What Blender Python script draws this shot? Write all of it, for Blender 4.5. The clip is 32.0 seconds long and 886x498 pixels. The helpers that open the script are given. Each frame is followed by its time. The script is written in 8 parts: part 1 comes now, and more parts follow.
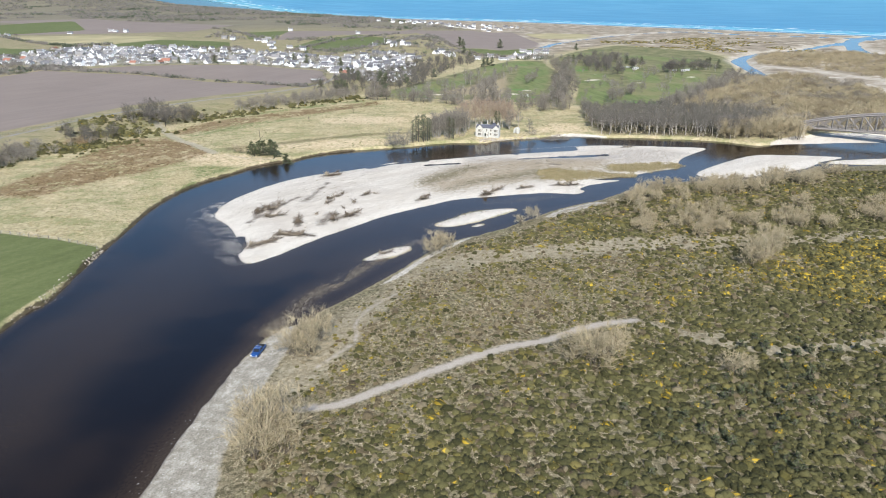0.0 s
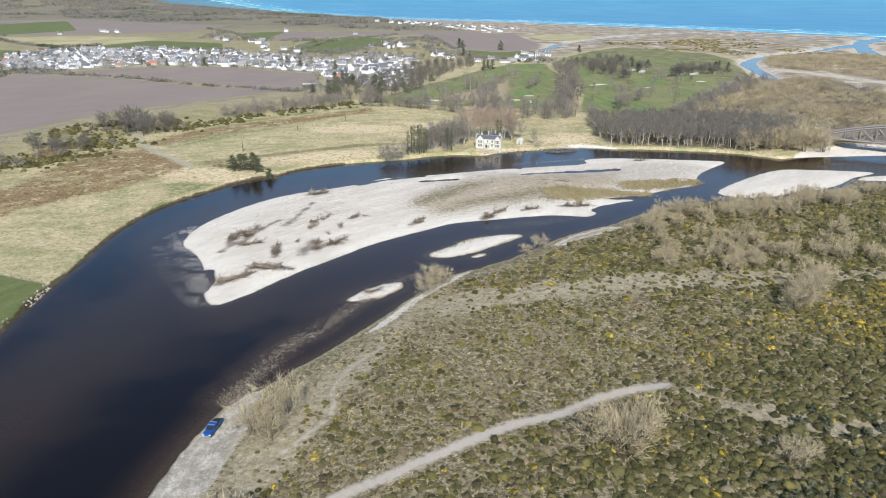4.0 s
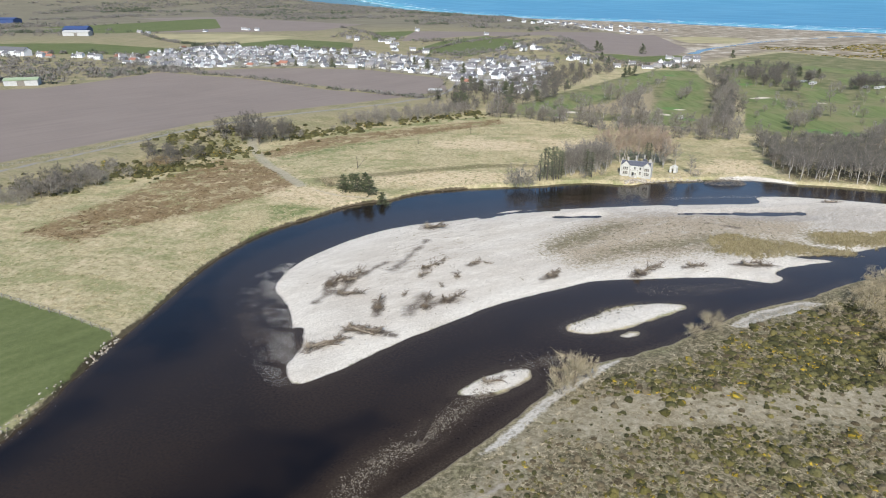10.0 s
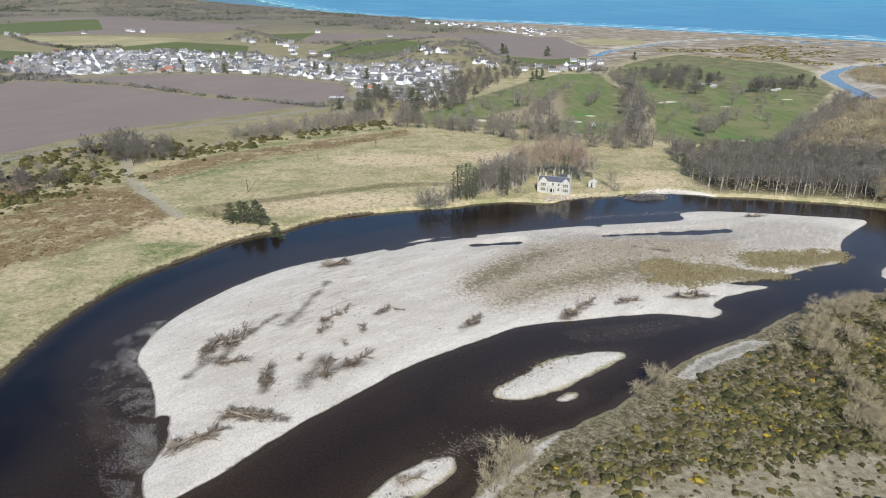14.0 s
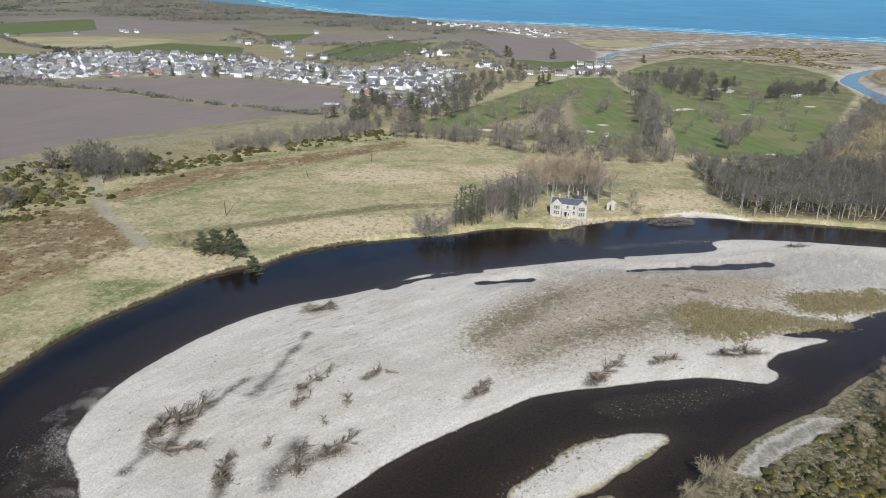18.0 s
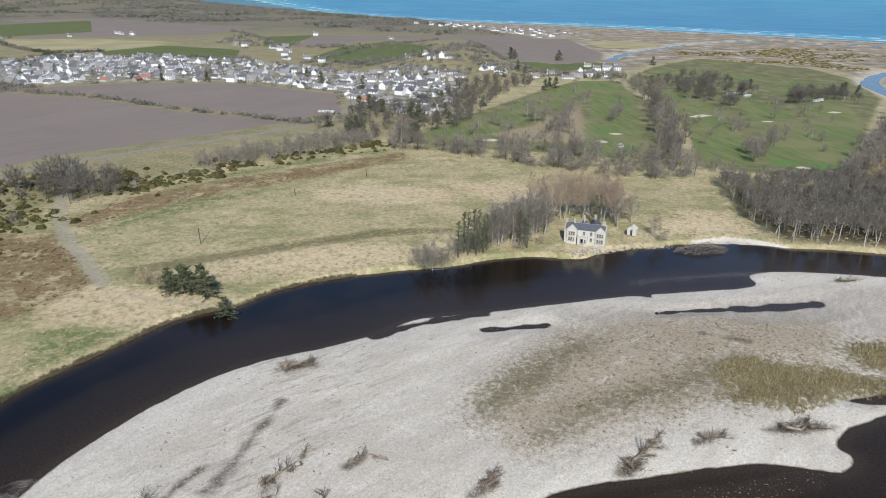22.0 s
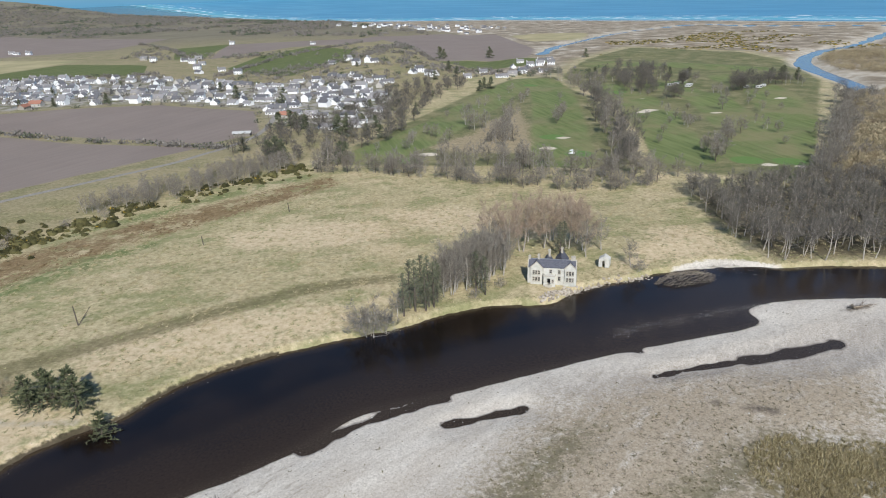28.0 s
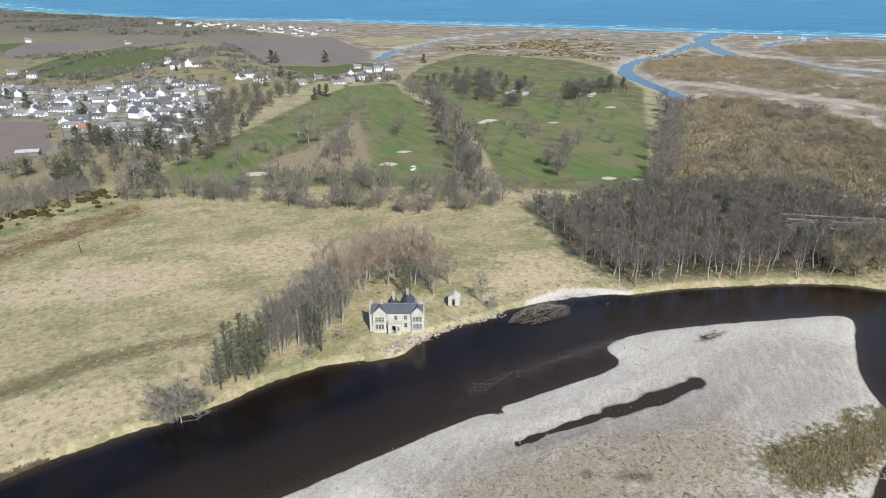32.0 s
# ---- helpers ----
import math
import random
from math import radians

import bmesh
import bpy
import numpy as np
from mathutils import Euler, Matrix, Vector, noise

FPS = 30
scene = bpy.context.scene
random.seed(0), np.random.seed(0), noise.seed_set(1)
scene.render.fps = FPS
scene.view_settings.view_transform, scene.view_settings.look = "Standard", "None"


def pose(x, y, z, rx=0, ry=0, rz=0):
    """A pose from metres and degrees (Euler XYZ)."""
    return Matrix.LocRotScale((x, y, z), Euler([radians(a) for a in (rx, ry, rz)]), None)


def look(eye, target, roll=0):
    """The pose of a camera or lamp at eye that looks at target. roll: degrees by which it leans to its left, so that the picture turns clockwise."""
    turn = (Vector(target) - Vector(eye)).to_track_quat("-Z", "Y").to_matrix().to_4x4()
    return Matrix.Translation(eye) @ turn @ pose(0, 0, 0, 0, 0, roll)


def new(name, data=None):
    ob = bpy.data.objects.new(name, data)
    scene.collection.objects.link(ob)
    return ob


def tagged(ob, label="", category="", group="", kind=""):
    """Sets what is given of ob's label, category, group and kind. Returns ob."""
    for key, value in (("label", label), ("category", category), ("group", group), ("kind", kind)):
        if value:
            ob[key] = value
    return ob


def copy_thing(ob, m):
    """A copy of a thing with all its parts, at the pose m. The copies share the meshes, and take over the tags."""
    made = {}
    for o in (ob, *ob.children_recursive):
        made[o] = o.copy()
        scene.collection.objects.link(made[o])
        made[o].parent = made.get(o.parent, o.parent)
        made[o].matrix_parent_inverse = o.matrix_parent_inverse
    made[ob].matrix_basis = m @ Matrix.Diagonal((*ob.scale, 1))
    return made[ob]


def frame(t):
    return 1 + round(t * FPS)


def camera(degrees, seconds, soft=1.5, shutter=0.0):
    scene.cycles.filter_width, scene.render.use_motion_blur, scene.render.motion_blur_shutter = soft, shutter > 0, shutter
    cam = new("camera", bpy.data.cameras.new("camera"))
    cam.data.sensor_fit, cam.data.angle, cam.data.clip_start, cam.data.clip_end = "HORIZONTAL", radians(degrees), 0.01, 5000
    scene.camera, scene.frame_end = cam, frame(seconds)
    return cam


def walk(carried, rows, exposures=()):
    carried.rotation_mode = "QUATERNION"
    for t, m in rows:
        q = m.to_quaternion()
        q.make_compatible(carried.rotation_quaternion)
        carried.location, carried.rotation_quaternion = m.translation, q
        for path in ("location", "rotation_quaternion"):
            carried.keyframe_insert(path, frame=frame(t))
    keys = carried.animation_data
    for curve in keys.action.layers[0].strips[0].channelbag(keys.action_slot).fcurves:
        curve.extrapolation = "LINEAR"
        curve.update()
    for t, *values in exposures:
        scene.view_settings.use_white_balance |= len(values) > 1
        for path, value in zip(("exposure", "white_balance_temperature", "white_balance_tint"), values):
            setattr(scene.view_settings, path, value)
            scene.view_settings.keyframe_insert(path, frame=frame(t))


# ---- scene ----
cam = camera(67.2, 32.0, soft=1.0)

PATH = [
    (0, (-12.298, -314.638, 65.402), (-12.317, -312.772, 64.682), -0.1),
    (1, (-12.089, -308.777, 65.616), (-12.106, -306.912, 64.894), -0.0),
    (2, (-11.788, -302.816, 65.582), (-11.806, -300.95, 64.861), -0.1),
    (3, (-11.813, -296.699, 65.613), (-11.829, -294.833, 64.892), 0.1),
    (3.5, (-11.612, -293.505, 65.572), (-11.628, -291.64, 64.852), 0.0),
    (5.5, (-11.948, -280.648, 66.112), (-12.004, -278.784, 65.389), 0.7),
    (6, (-12.967, -276.893, 66.303), (-13.252, -275.051, 65.58), 4.4),
    (6.5, (-13.03, -273.839, 66.189), (-13.388, -272.008, 65.469), 4.6),
    (7, (-13.522, -270.797, 66.238), (-13.932, -268.979, 65.514), 0.3),
    (7.5, (-14.444, -267.732, 66.312), (-14.855, -265.914, 65.587), 0.1),
    (8, (-15.004, -264.762, 66.418), (-15.41, -262.942, 65.694), 0.6),
    (9, (-16.68, -258.699, 66.341), (-17.084, -256.88, 65.616), 0.7),
    (10, (-17.854, -252.49, 66.41), (-18.216, -250.662, 65.686), -0.1),
    (10.5, (-18.715, -249.038, 66.237), (-19.072, -247.208, 65.513), 0.3),
    (11, (-19.104, -246.003, 66.493), (-19.26, -244.144, 65.771), -4.1),
    (11.5, (-19.208, -243.155, 66.629), (-19.329, -241.294, 65.907), -1.1),
    (12, (-19.445, -239.914, 66.665), (-19.542, -238.051, 65.943), 0.9),
    (13, (-19.87, -233.512, 66.695), (-19.972, -231.65, 65.973), 0.5),
    (14, (-20.15, -226.96, 66.811), (-20.255, -225.098, 66.089), 0.4),
    (14.5, (-20.423, -223.432, 66.69), (-20.528, -221.569, 65.969), 0.4),
    (16.5, (-21.269, -210.589, 66.85), (-21.376, -208.726, 66.128), 0.3),
    (17, (-21.413, -207.049, 66.674), (-21.52, -205.187, 65.953), 0.5),
    (18, (-21.744, -200.722, 66.651), (-21.853, -198.859, 65.929), 0.5),
    (19, (-21.836, -194.394, 66.625), (-21.948, -192.532, 65.903), 0.4),
    (20, (-22.272, -188.524, 66.674), (-22.385, -186.663, 65.952), 0.4),
    (21, (-22.474, -182.5, 66.608), (-22.589, -180.638, 65.886), 0.4),
    (22, (-22.649, -176.617, 66.728), (-22.767, -174.756, 66.006), 0.3),
    (23, (-22.68, -170.978, 66.758), (-22.802, -169.117, 66.036), 0.2),
    (24, (-23.03, -165.013, 66.578), (-23.152, -163.152, 65.855), 0.1),
    (25, (-23.275, -159.149, 66.783), (-23.4, -157.289, 66.059), -0.0),
    (25.5, (-23.362, -156.318, 66.917), (-23.488, -154.458, 66.193), -0.2),
    (27.5, (-23.655, -145.57, 66.989), (-23.694, -143.708, 66.26), -1.8),
    (28, (-23.733, -142.636, 66.898), (-23.679, -140.774, 66.168), -2.4),
    (28.5, (-23.492, -140.441, 67.291), (-23.262, -138.593, 66.561), -3.9),
    (29, (-23.044, -138.159, 67.811), (-22.617, -136.347, 67.08), -5.7),
    (29.5, (-22.516, -135.605, 67.913), (-22.024, -133.81, 67.179), -1.0),
    (30, (-21.54, -132.735, 67.96), (-21.034, -130.945, 67.226), 0.3),
    (31, (-19.897, -126.703, 67.443), (-19.396, -124.911, 66.709), -0.2),
    (32, (-18.013, -121.135, 67.557), (-17.515, -119.342, 66.822), -0.2),
]
UNIT = 1.35  # metres in one unit of the plan
walk(cam, [(t, look(Vector(e) * UNIT, Vector(g) * UNIT, r)) for t, e, g, r in PATH],
     [(0, 0.85), (6, 0.72), (13, 0.55), (19, 0.35), (28, 0.38), (32, 0.43)])


# ---- light: clear spring noon, sun in the south ----
SUN_AZ, SUN_EL = radians(174), radians(39)
world = bpy.data.worlds.new("sky")
scene.world = world
world.use_nodes = True
wn = world.node_tree
sky = wn.nodes.new("ShaderNodeTexSky")
sky.sky_type = "NISHITA"
sky.sun_disc = False
sky.sun_elevation, sky.sun_rotation = SUN_EL, SUN_AZ
sky.air_density, sky.dust_density, sky.ozone_density = 1.0, 0.15, 2.2
tint = wn.nodes.new("ShaderNodeMix")
tint.data_type, tint.blend_type = "RGBA", "MULTIPLY"
tint.inputs[0].default_value, tint.inputs[7].default_value = 1.0, (0.86, 0.96, 1.06, 1)
wn.links.new(sky.outputs[0], tint.inputs[6])
wn.links.new(tint.outputs[2], wn.nodes["Background"].inputs[0])
wn.nodes["Background"].inputs[1].default_value = 0.085
sun_dir = Vector((math.sin(SUN_AZ) * math.cos(SUN_EL), math.cos(SUN_AZ) * math.cos(SUN_EL), math.sin(SUN_EL)))
sun = new("sun", bpy.data.lights.new("sun", "SUN"))
sun.data.energy, sun.data.angle, sun.data.color = 3.6, radians(0.53), (0.985, 0.97, 0.945)
sun.matrix_world = look(sun_dir * 500, (0, 0, 0))


# ---- node material helpers ----
class Mat:
    """A small builder round one node material."""

    def __init__(self, name):
        self.m = bpy.data.materials.new(name)
        self.m.use_nodes = True
        self.t = self.m.node_tree
        self.b = self.t.nodes["Principled BSDF"]
        self.pos = self.t.nodes.new("ShaderNodeNewGeometry").outputs["Position"]

    def put(self, socket, value):
        if hasattr(value, "links"):
            self.t.links.new(value, socket)
        elif isinstance(value, tuple) and len(value) == 3 and socket.type == "RGBA":
            socket.default_value = (*value, 1)
        else:
            socket.default_value = value

    def noise(self, scale, detail=4.0, rough=0.55, vec=None, stretch=None):
        n = self.t.nodes.new("ShaderNodeTexNoise")
        n.inputs["Scale"].default_value, n.inputs["Detail"].default_value = scale, detail
        n.inputs["Roughness"].default_value = rough
        v = vec if vec is not None else self.pos
        if stretch:
            k = self.t.nodes.new("ShaderNodeMapping")
            k.inputs["Scale"].default_value = stretch[:3]
            if len(stretch) > 3:
                k.vector_type = "TEXTURE"
                k.inputs["Scale"].default_value = [1 / v for v in stretch[:3]]
                k.inputs["Rotation"].default_value = (0, 0, radians(stretch[3]))
            self.t.links.new(v, k.inputs["Vector"])
            v = k.outputs[0]
        self.t.links.new(v, n.inputs["Vector"])
        return n.outputs["Fac"]

    def voronoi(self, scale, out="Distance", feature="F1"):
        n = self.t.nodes.new("ShaderNodeTexVoronoi")
        n.feature = feature
        n.inputs["Scale"].default_value = scale
        self.t.links.new(self.pos, n.inputs["Vector"])
        return n.outputs[out]

    def attr(self, name, out="Fac"):
        n = self.t.nodes.new("ShaderNodeAttribute")
        n.attribute_name = name
        return n.outputs[out]

    def rnd(self):
        return self.t.nodes.new("ShaderNodeObjectInfo").outputs["Random"]

    def island(self):
        return self.t.nodes.new("ShaderNodeNewGeometry").outputs["Random Per Island"]

    def math(self, op, a, b=0.0, c=0.0):
        n = self.t.nodes.new("ShaderNodeMath")
        n.operation = op
        for i, v in enumerate((a, b, c)):
            self.put(n.inputs[i], v)
        return n.outputs[0]

    def remap(self, v, lo, hi, a=0.0, b=1.0, smooth=True):
        n = self.t.nodes.new("ShaderNodeMapRange")
        n.interpolation_type = "SMOOTHSTEP" if smooth else "LINEAR"
        for i, x in enumerate((v, lo, hi, a, b)):
            self.put(n.inputs[i], x)
        return n.outputs[0]

    def mix(self, f, a, b, mode="MIX"):
        n = self.t.nodes.new("ShaderNodeMix")
        n.data_type, n.blend_type = "RGBA", mode
        self.put(n.inputs[0], f)
        self.put(n.inputs[6], a)
        self.put(n.inputs[7], b)
        return n.outputs[2]

    def ramp(self, f, stops):
        n = self.t.nodes.new("ShaderNodeValToRGB")
        r = n.color_ramp
        while len(r.elements) < len(stops):
            r.elements.new(0.5)
        for e, (p, c) in zip(r.elements, stops):
            e.position, e.color = p, (*c, 1)
        self.put(n.inputs[0], f)
        return n.outputs[0]

    def bump(self, h, strength=0.5, dist=0.1):
        n = self.t.nodes.new("ShaderNodeBump")
        n.inputs["Strength"].default_value, n.inputs["Distance"].default_value = strength, dist
        self.put(n.inputs["Height"], h)
        self.put(self.b.inputs["Normal"], n.outputs[0])
        return n

    def done(self, color, rough=0.9, spec=0.3, metal=0.0):
        self.put(self.b.inputs["Base Color"], color)
        self.put(self.b.inputs["Roughness"], rough)
        self.b.inputs["Specular IOR Level"].default_value = spec
        self.b.inputs["Metallic"].default_value = metal
        return self.m


def simple(name, dark, light, scale=3.0, rough=0.85, spec=0.3, bump=0.3, by="noise", metal=0.0, dist=0.05):
    """Two colours mixed by noise at two scales and by the piece."""
    k = Mat(name)
    f = k.math("ADD", k.math("MULTIPLY", k.noise(scale), 0.6), k.math("MULTIPLY", k.noise(scale * 7, 5), 0.4))
    if by == "object":
        f = k.math("ADD", k.math("MULTIPLY", f, 0.5), k.math("MULTIPLY", k.rnd(), 0.5))
    if by == "island":
        f = k.math("ADD", k.math("MULTIPLY", f, 0.35), k.math("MULTIPLY", k.island(), 0.65))
    if bump:
        k.bump(k.noise(scale * 5, 4), bump, dist)
    return k.done(k.mix(k.remap(f, 0.28, 0.72), dark, light), rough, spec, metal)


# ---- the plan: banks, bars, fields (metres, north is +y) ----
def curve(pts, closed=False, step=6):
    """A smooth line through the points."""
    p = [np.array(q, float) for q in pts]
    n = len(p)
    out = []
    for i in range(n if closed else n - 1):
        a = p[(i - 1) % n] if closed or i else p[0]
        b, c = p[i], p[(i + 1) % n]
        d = p[(i + 2) % n] if closed or i + 2 < n else p[-1]
        for s in range(step):
            t = s / step
            out.append(0.5 * (2 * b + (c - a) * t + (2 * a - 5 * b + 4 * c - d) * t ** 2 + (3 * b - a - 3 * c + d) * t ** 3))
    if not closed:
        out.append(p[-1])
    return np.array(out)


def dist_line(x, y, pts):
    d = np.full(x.shape, 1e9)
    for (ax, ay), (bx, by) in zip(pts[:-1], pts[1:]):
        ux, uy = bx - ax, by - ay
        l2 = ux * ux + uy * uy
        if l2 < 1e-9:
            continue
        k = np.clip(((x - ax) * ux + (y - ay) * uy) / l2, 0, 1)
        d = np.minimum(d, (x - ax - k * ux) ** 2 + (y - ay - k * uy) ** 2)
    return np.sqrt(d)


def sdf(x, y, poly):
    """Distance to a closed outline, positive inside."""
    p = np.vstack([poly, poly[:1]])
    inside = np.zeros(x.shape, bool)
    for (ax, ay), (bx, by) in zip(p[:-1], p[1:]):
        if ay != by:
            inside ^= ((ay > y) != (by > y)) & (x < (bx - ax) * (y - ay) / (by - ay) + ax)
    d = dist_line(x, y, p)
    return np.where(inside, d, -d)


def sstep(v, a, b):
    t = np.clip((v - a) / (b - a), 0, 1)
    return t * t * (3 - 2 * t)


def vnoise(x, y, s, seed=0):
    """Smooth value noise in about -1..1, cell s metres."""
    gx, gy = x / s + seed * 17.13, y / s - seed * 9.7
    ix, iy = np.floor(gx), np.floor(gy)
    fx, fy = gx - ix, gy - iy
    fx, fy = fx * fx * (3 - 2 * fx), fy * fy * (3 - 2 * fy)

    def h(a, b):
        v = np.sin(a * 127.1 + b * 311.7 + seed * 74.7) * 43758.5453
        return v - np.floor(v)
    top = h(ix, iy) * (1 - fx) + h(ix + 1, iy) * fx
    low = h(ix, iy + 1) * (1 - fx) + h(ix + 1, iy + 1) * fx
    return 2 * (top * (1 - fy) + low * fy) - 1


BANK_N = curve([(-107, -900), (-107, -320), (-105, -193), (-104, -183), (-103.5, -174), (-105.8, -156), (-106.5, -144), (-107, -132),
                (-108.6, -111), (-107.3, -93), (-103.7, -79.5), (-99.8, -71.8), (-95, -63.5), (-90, -54), (-84, -48), (-77.5, -44),
                (-73, -37.5), (-65.7, -31), (-54.5, -25), (-42.5, -20.5), (-30, -16.5), (-20.4, -11.5), (-10, -8.5), (3, -9), (10, -4),
                (17, -0.5), (26, 1.5), (34, 4.5), (47, 5.5), (58, 5), (63, 3.5), (75, 3.2), (89, 0.8), (103, -1.8), (115, -6), (122, -11),
                (128, -14.4), (137, -12.2), (183, -7.6), (240, -12), (420, -60)])
LAND_N = np.vstack([BANK_N, [(6000, -400), (6000, 7000), (-7000, 7000), (-7000, -900)]])
BANK_S = curve([(-58, -900), (-57, -320), (-55.3, -241), (-54.8, -230), (-53.2, -215), (-52, -206), (-50, -197), (-47.5, -191.5), (-45, -190),
                (-41, -184), (-36, -177.3), (-31, -170), (-26, -161.5), (-20.5, -152), (-13.5, -141), (-4, -134), (4, -128), (12, -119.7),
                (21, -111), (30, -104.5), (39.5, -98), (49, -89.5), (60, -82), (70, -77), (83, -74.5), (97, -73), (112, -67.5), (130, -59.5),
                (156, -51.5), (240, -44), (420, -110)])
LAND_S = np.vstack([BANK_S, [(6000, -500), (6000, -6000), (-58, -6000)]])
BAR = curve([(-63.8, -156), (-68, -151.8), (-69.5, -145), (-73.4, -136), (-79, -126), (-85.5, -118), (-86.7, -110), (-86, -101), (-81.5, -89),
             (-73.5, -75.8), (-64.4, -67), (-54.4, -61.5), (-44, -54.5), (-35.5, -47), (-21.7, -43), (0, -35.6), (15.4, -31), (30.6, -27.5),
             (43.5, -24), (45, -17), (54.6, -14), (70, -14.5), (86, -16.5), (101.8, -19.5), (94.5, -29), (88, -36), (83, -43), (80, -50),
             (76.6, -56.6), (68, -60.6), (58, -66.5), (47, -71), (42, -73), (51, -74.2), (44, -78), (37, -82), (34, -86), (35.2, -88.6),
             (31.5, -92.4), (23, -91), (13.6, -92.4), (2, -95.5), (-10.3, -99.3), (-18, -105), (-26, -111.5), (-33.2, -117.5), (-40, -126),
             (-46, -133), (-53, -142.5), (-58, -150.3)], True, 4)
BAR_EAST = curve([(82, -65.4), (98, -48), (117.5, -33.5), (132, -33), (153, -37), (141, -45), (128, -56.5), (110, -65), (92, -71.5)], True, 4)
BAR_FAR = curve([(143, -46), (163, -40.5), (240, -34), (240, -50), (152, -49.5)], True, 4)
ISLE_1 = curve([(-34.6, -153.4), (-31.6, -148.2), (-27.6, -144.8), (-23.6, -143), (-23.2, -145.4), (-25.6, -149.4), (-30.6, -153)], True, 4)
ISLE_2 = curve([(-16.4, -125.2), (-12.9, -120.6), (-7.6, -115), (-1.9, -111.2), (3, -109.3), (9.2, -109.4), (6.2, -112.8), (2, -116.4), (-1.2, -119.6), (-7.6, -124.2), (-12, -126.4)], True, 4)
ISLE_3 = curve([(-5.4, -126.6), (-4.5, -125.2), (-2.1, -124.3), (-2.6, -125.6), (-4, -126.8)], True, 4)
STONE_BAR = curve([(-49.5, -193), (-46.8, -184.5), (-43.4, -174.4), (-38.6, -167), (-34.6, -159.5), (-30.4, -152.6)])
STONE_BAR_2 = curve([(-26, -144), (-20, -139.4), (-15.6, -136.2)])
COBBLE_BED = curve([(-1, -101.6), (4, -98.6), (14.8, -96), (26, -92.6), (28.6, -94.6), (20, -99), (12, -103), (3, -104.6)], True, 4)
TIP_SHALLOW = curve([(-65, -155), (-73.3, -147.5), (-79.5, -143), (-86, -135), (-88.6, -124), (-89.6, -113), (-87, -106), (-82.5, -118), (-75, -132), (-70, -143)], True, 4)
SHALLOWS = np.array([(-73, -140), (-78, -160), (-84, -180), (-88, -205), (-90, -260)], float)
RIFFLE = curve([(15.2, -24.5), (20.8, -21.8), (33.8, -18.7), (42.2, -16.4), (49, -15.2)])
RIFFLE_POOL = curve([(14, -24), (23.4, -20.5), (36.6, -18), (45, -17.6), (44, -22.4), (32, -27), (17, -30.6), (9, -28.8)], True, 4)
POOLS = [(curve([(16.7, -40.6), (22, -39.4), (28, -38.3), (35, -37.2)]), 0.5), (curve([(35, -37.2), (41, -36.3), (48, -35), (55, -32.6)]), 1.25), (curve([(-21.6, -51.3), (-15, -49.9), (-8.6, -48.4)]), 0.75),
         (curve([(-44.5, -55.6), (-37, -50.3), (-29, -46.6), (-21.6, -43.6)]), 1.1), (curve([(10.9, -31.8), (14, -31), (16.6, -31.4)]), 0.8),
         (curve([(-69.5, -147.5), (-70, -142), (-72, -137)]), 1.1)]
UPLAND = np.array([(-300, -400), (-235, -120), (-196, -62), (-178, -8), (-160, 34), (-135, 72), (-88, 122), (-62, 150), (-42, 205), (-30, 270),
                   (10, 370), (40, 470), (60, 640), (40, 900), (-300, 1900), (-1800, 4200), (-7000, 7000), (-7000, -400)], float)
SHORE = curve([(-2600, 5200), (-1450, 3300), (-766, 2343), (-466, 1908), (-240, 1610), (0, 1420), (126, 1340), (240, 1225), (330, 1130), (480, 980), (590, 850),
               (690, 745), (790, 640), (1000, 420), (1500, -100), (2600, -1200), (5200, -3000)])
SEA = np.vstack([SHORE, [(7000, -3000), (7000, 7000), (-2600, 7000)]])
CHANNELS = [(curve([(240, 236), (246, 258), (260, 316), (281, 388), (339, 464), (396, 504), (510, 619), (600, 700), (700, 790)]), 6),
            (curve([(640, 180), (520, 280), (458, 350), (470, 421), (456, 474), (495, 565), (561, 680), (640, 760)]), 9),
            (curve([(601, 710), (500, 780), (439, 838), (409, 900), (319, 852), (247, 783), (199, 720), (136, 627), (103, 549)]), 5.5),
            (curve([(560, 560), (620, 600), (700, 640), (760, 700)]), 7)]
DRY_CHANNELS = [(curve([(243, 258), (257, 254), (270, 219), (286, 184), (276, 131), (270, 60), (280, -10)]), 9),
                (curve([(262, 330), (288, 289), (308, 230), (330, 181), (345, 100), (370, -20)]), 8)]
PLOUGHED = [np.array(p, float) for p in (
    [(-262, -110), (-236, -45), (-226, -12), (-212, 18), (-196, 70), (-160, 108), (-121, 154), (-136, 160), (-190, 178), (-250, 206), (-330, 219), (-345, 162), (-360, 126), (-400, 92), (-420, 0)],
    [(-322, 230), (-278, 259), (-225, 277), (-182, 281), (-118, 248), (-101, 184), (-119, 164), (-136, 169), (-190, 191), (-256, 218)],
    [(-88, 860), (92, 850), (106, 580), (82, 510), (-8, 462), (-40, 700)],
    [(-660, 667), (-714, 1150), (-400, 950), (-409, 752), (-560, 682)], [(-984, 1142), (-823, 1272), (-462, 919), (-616, 855)],
    [(-230, 560), (-262, 760), (-60, 840), (-70, 760), (-170, 690)])]
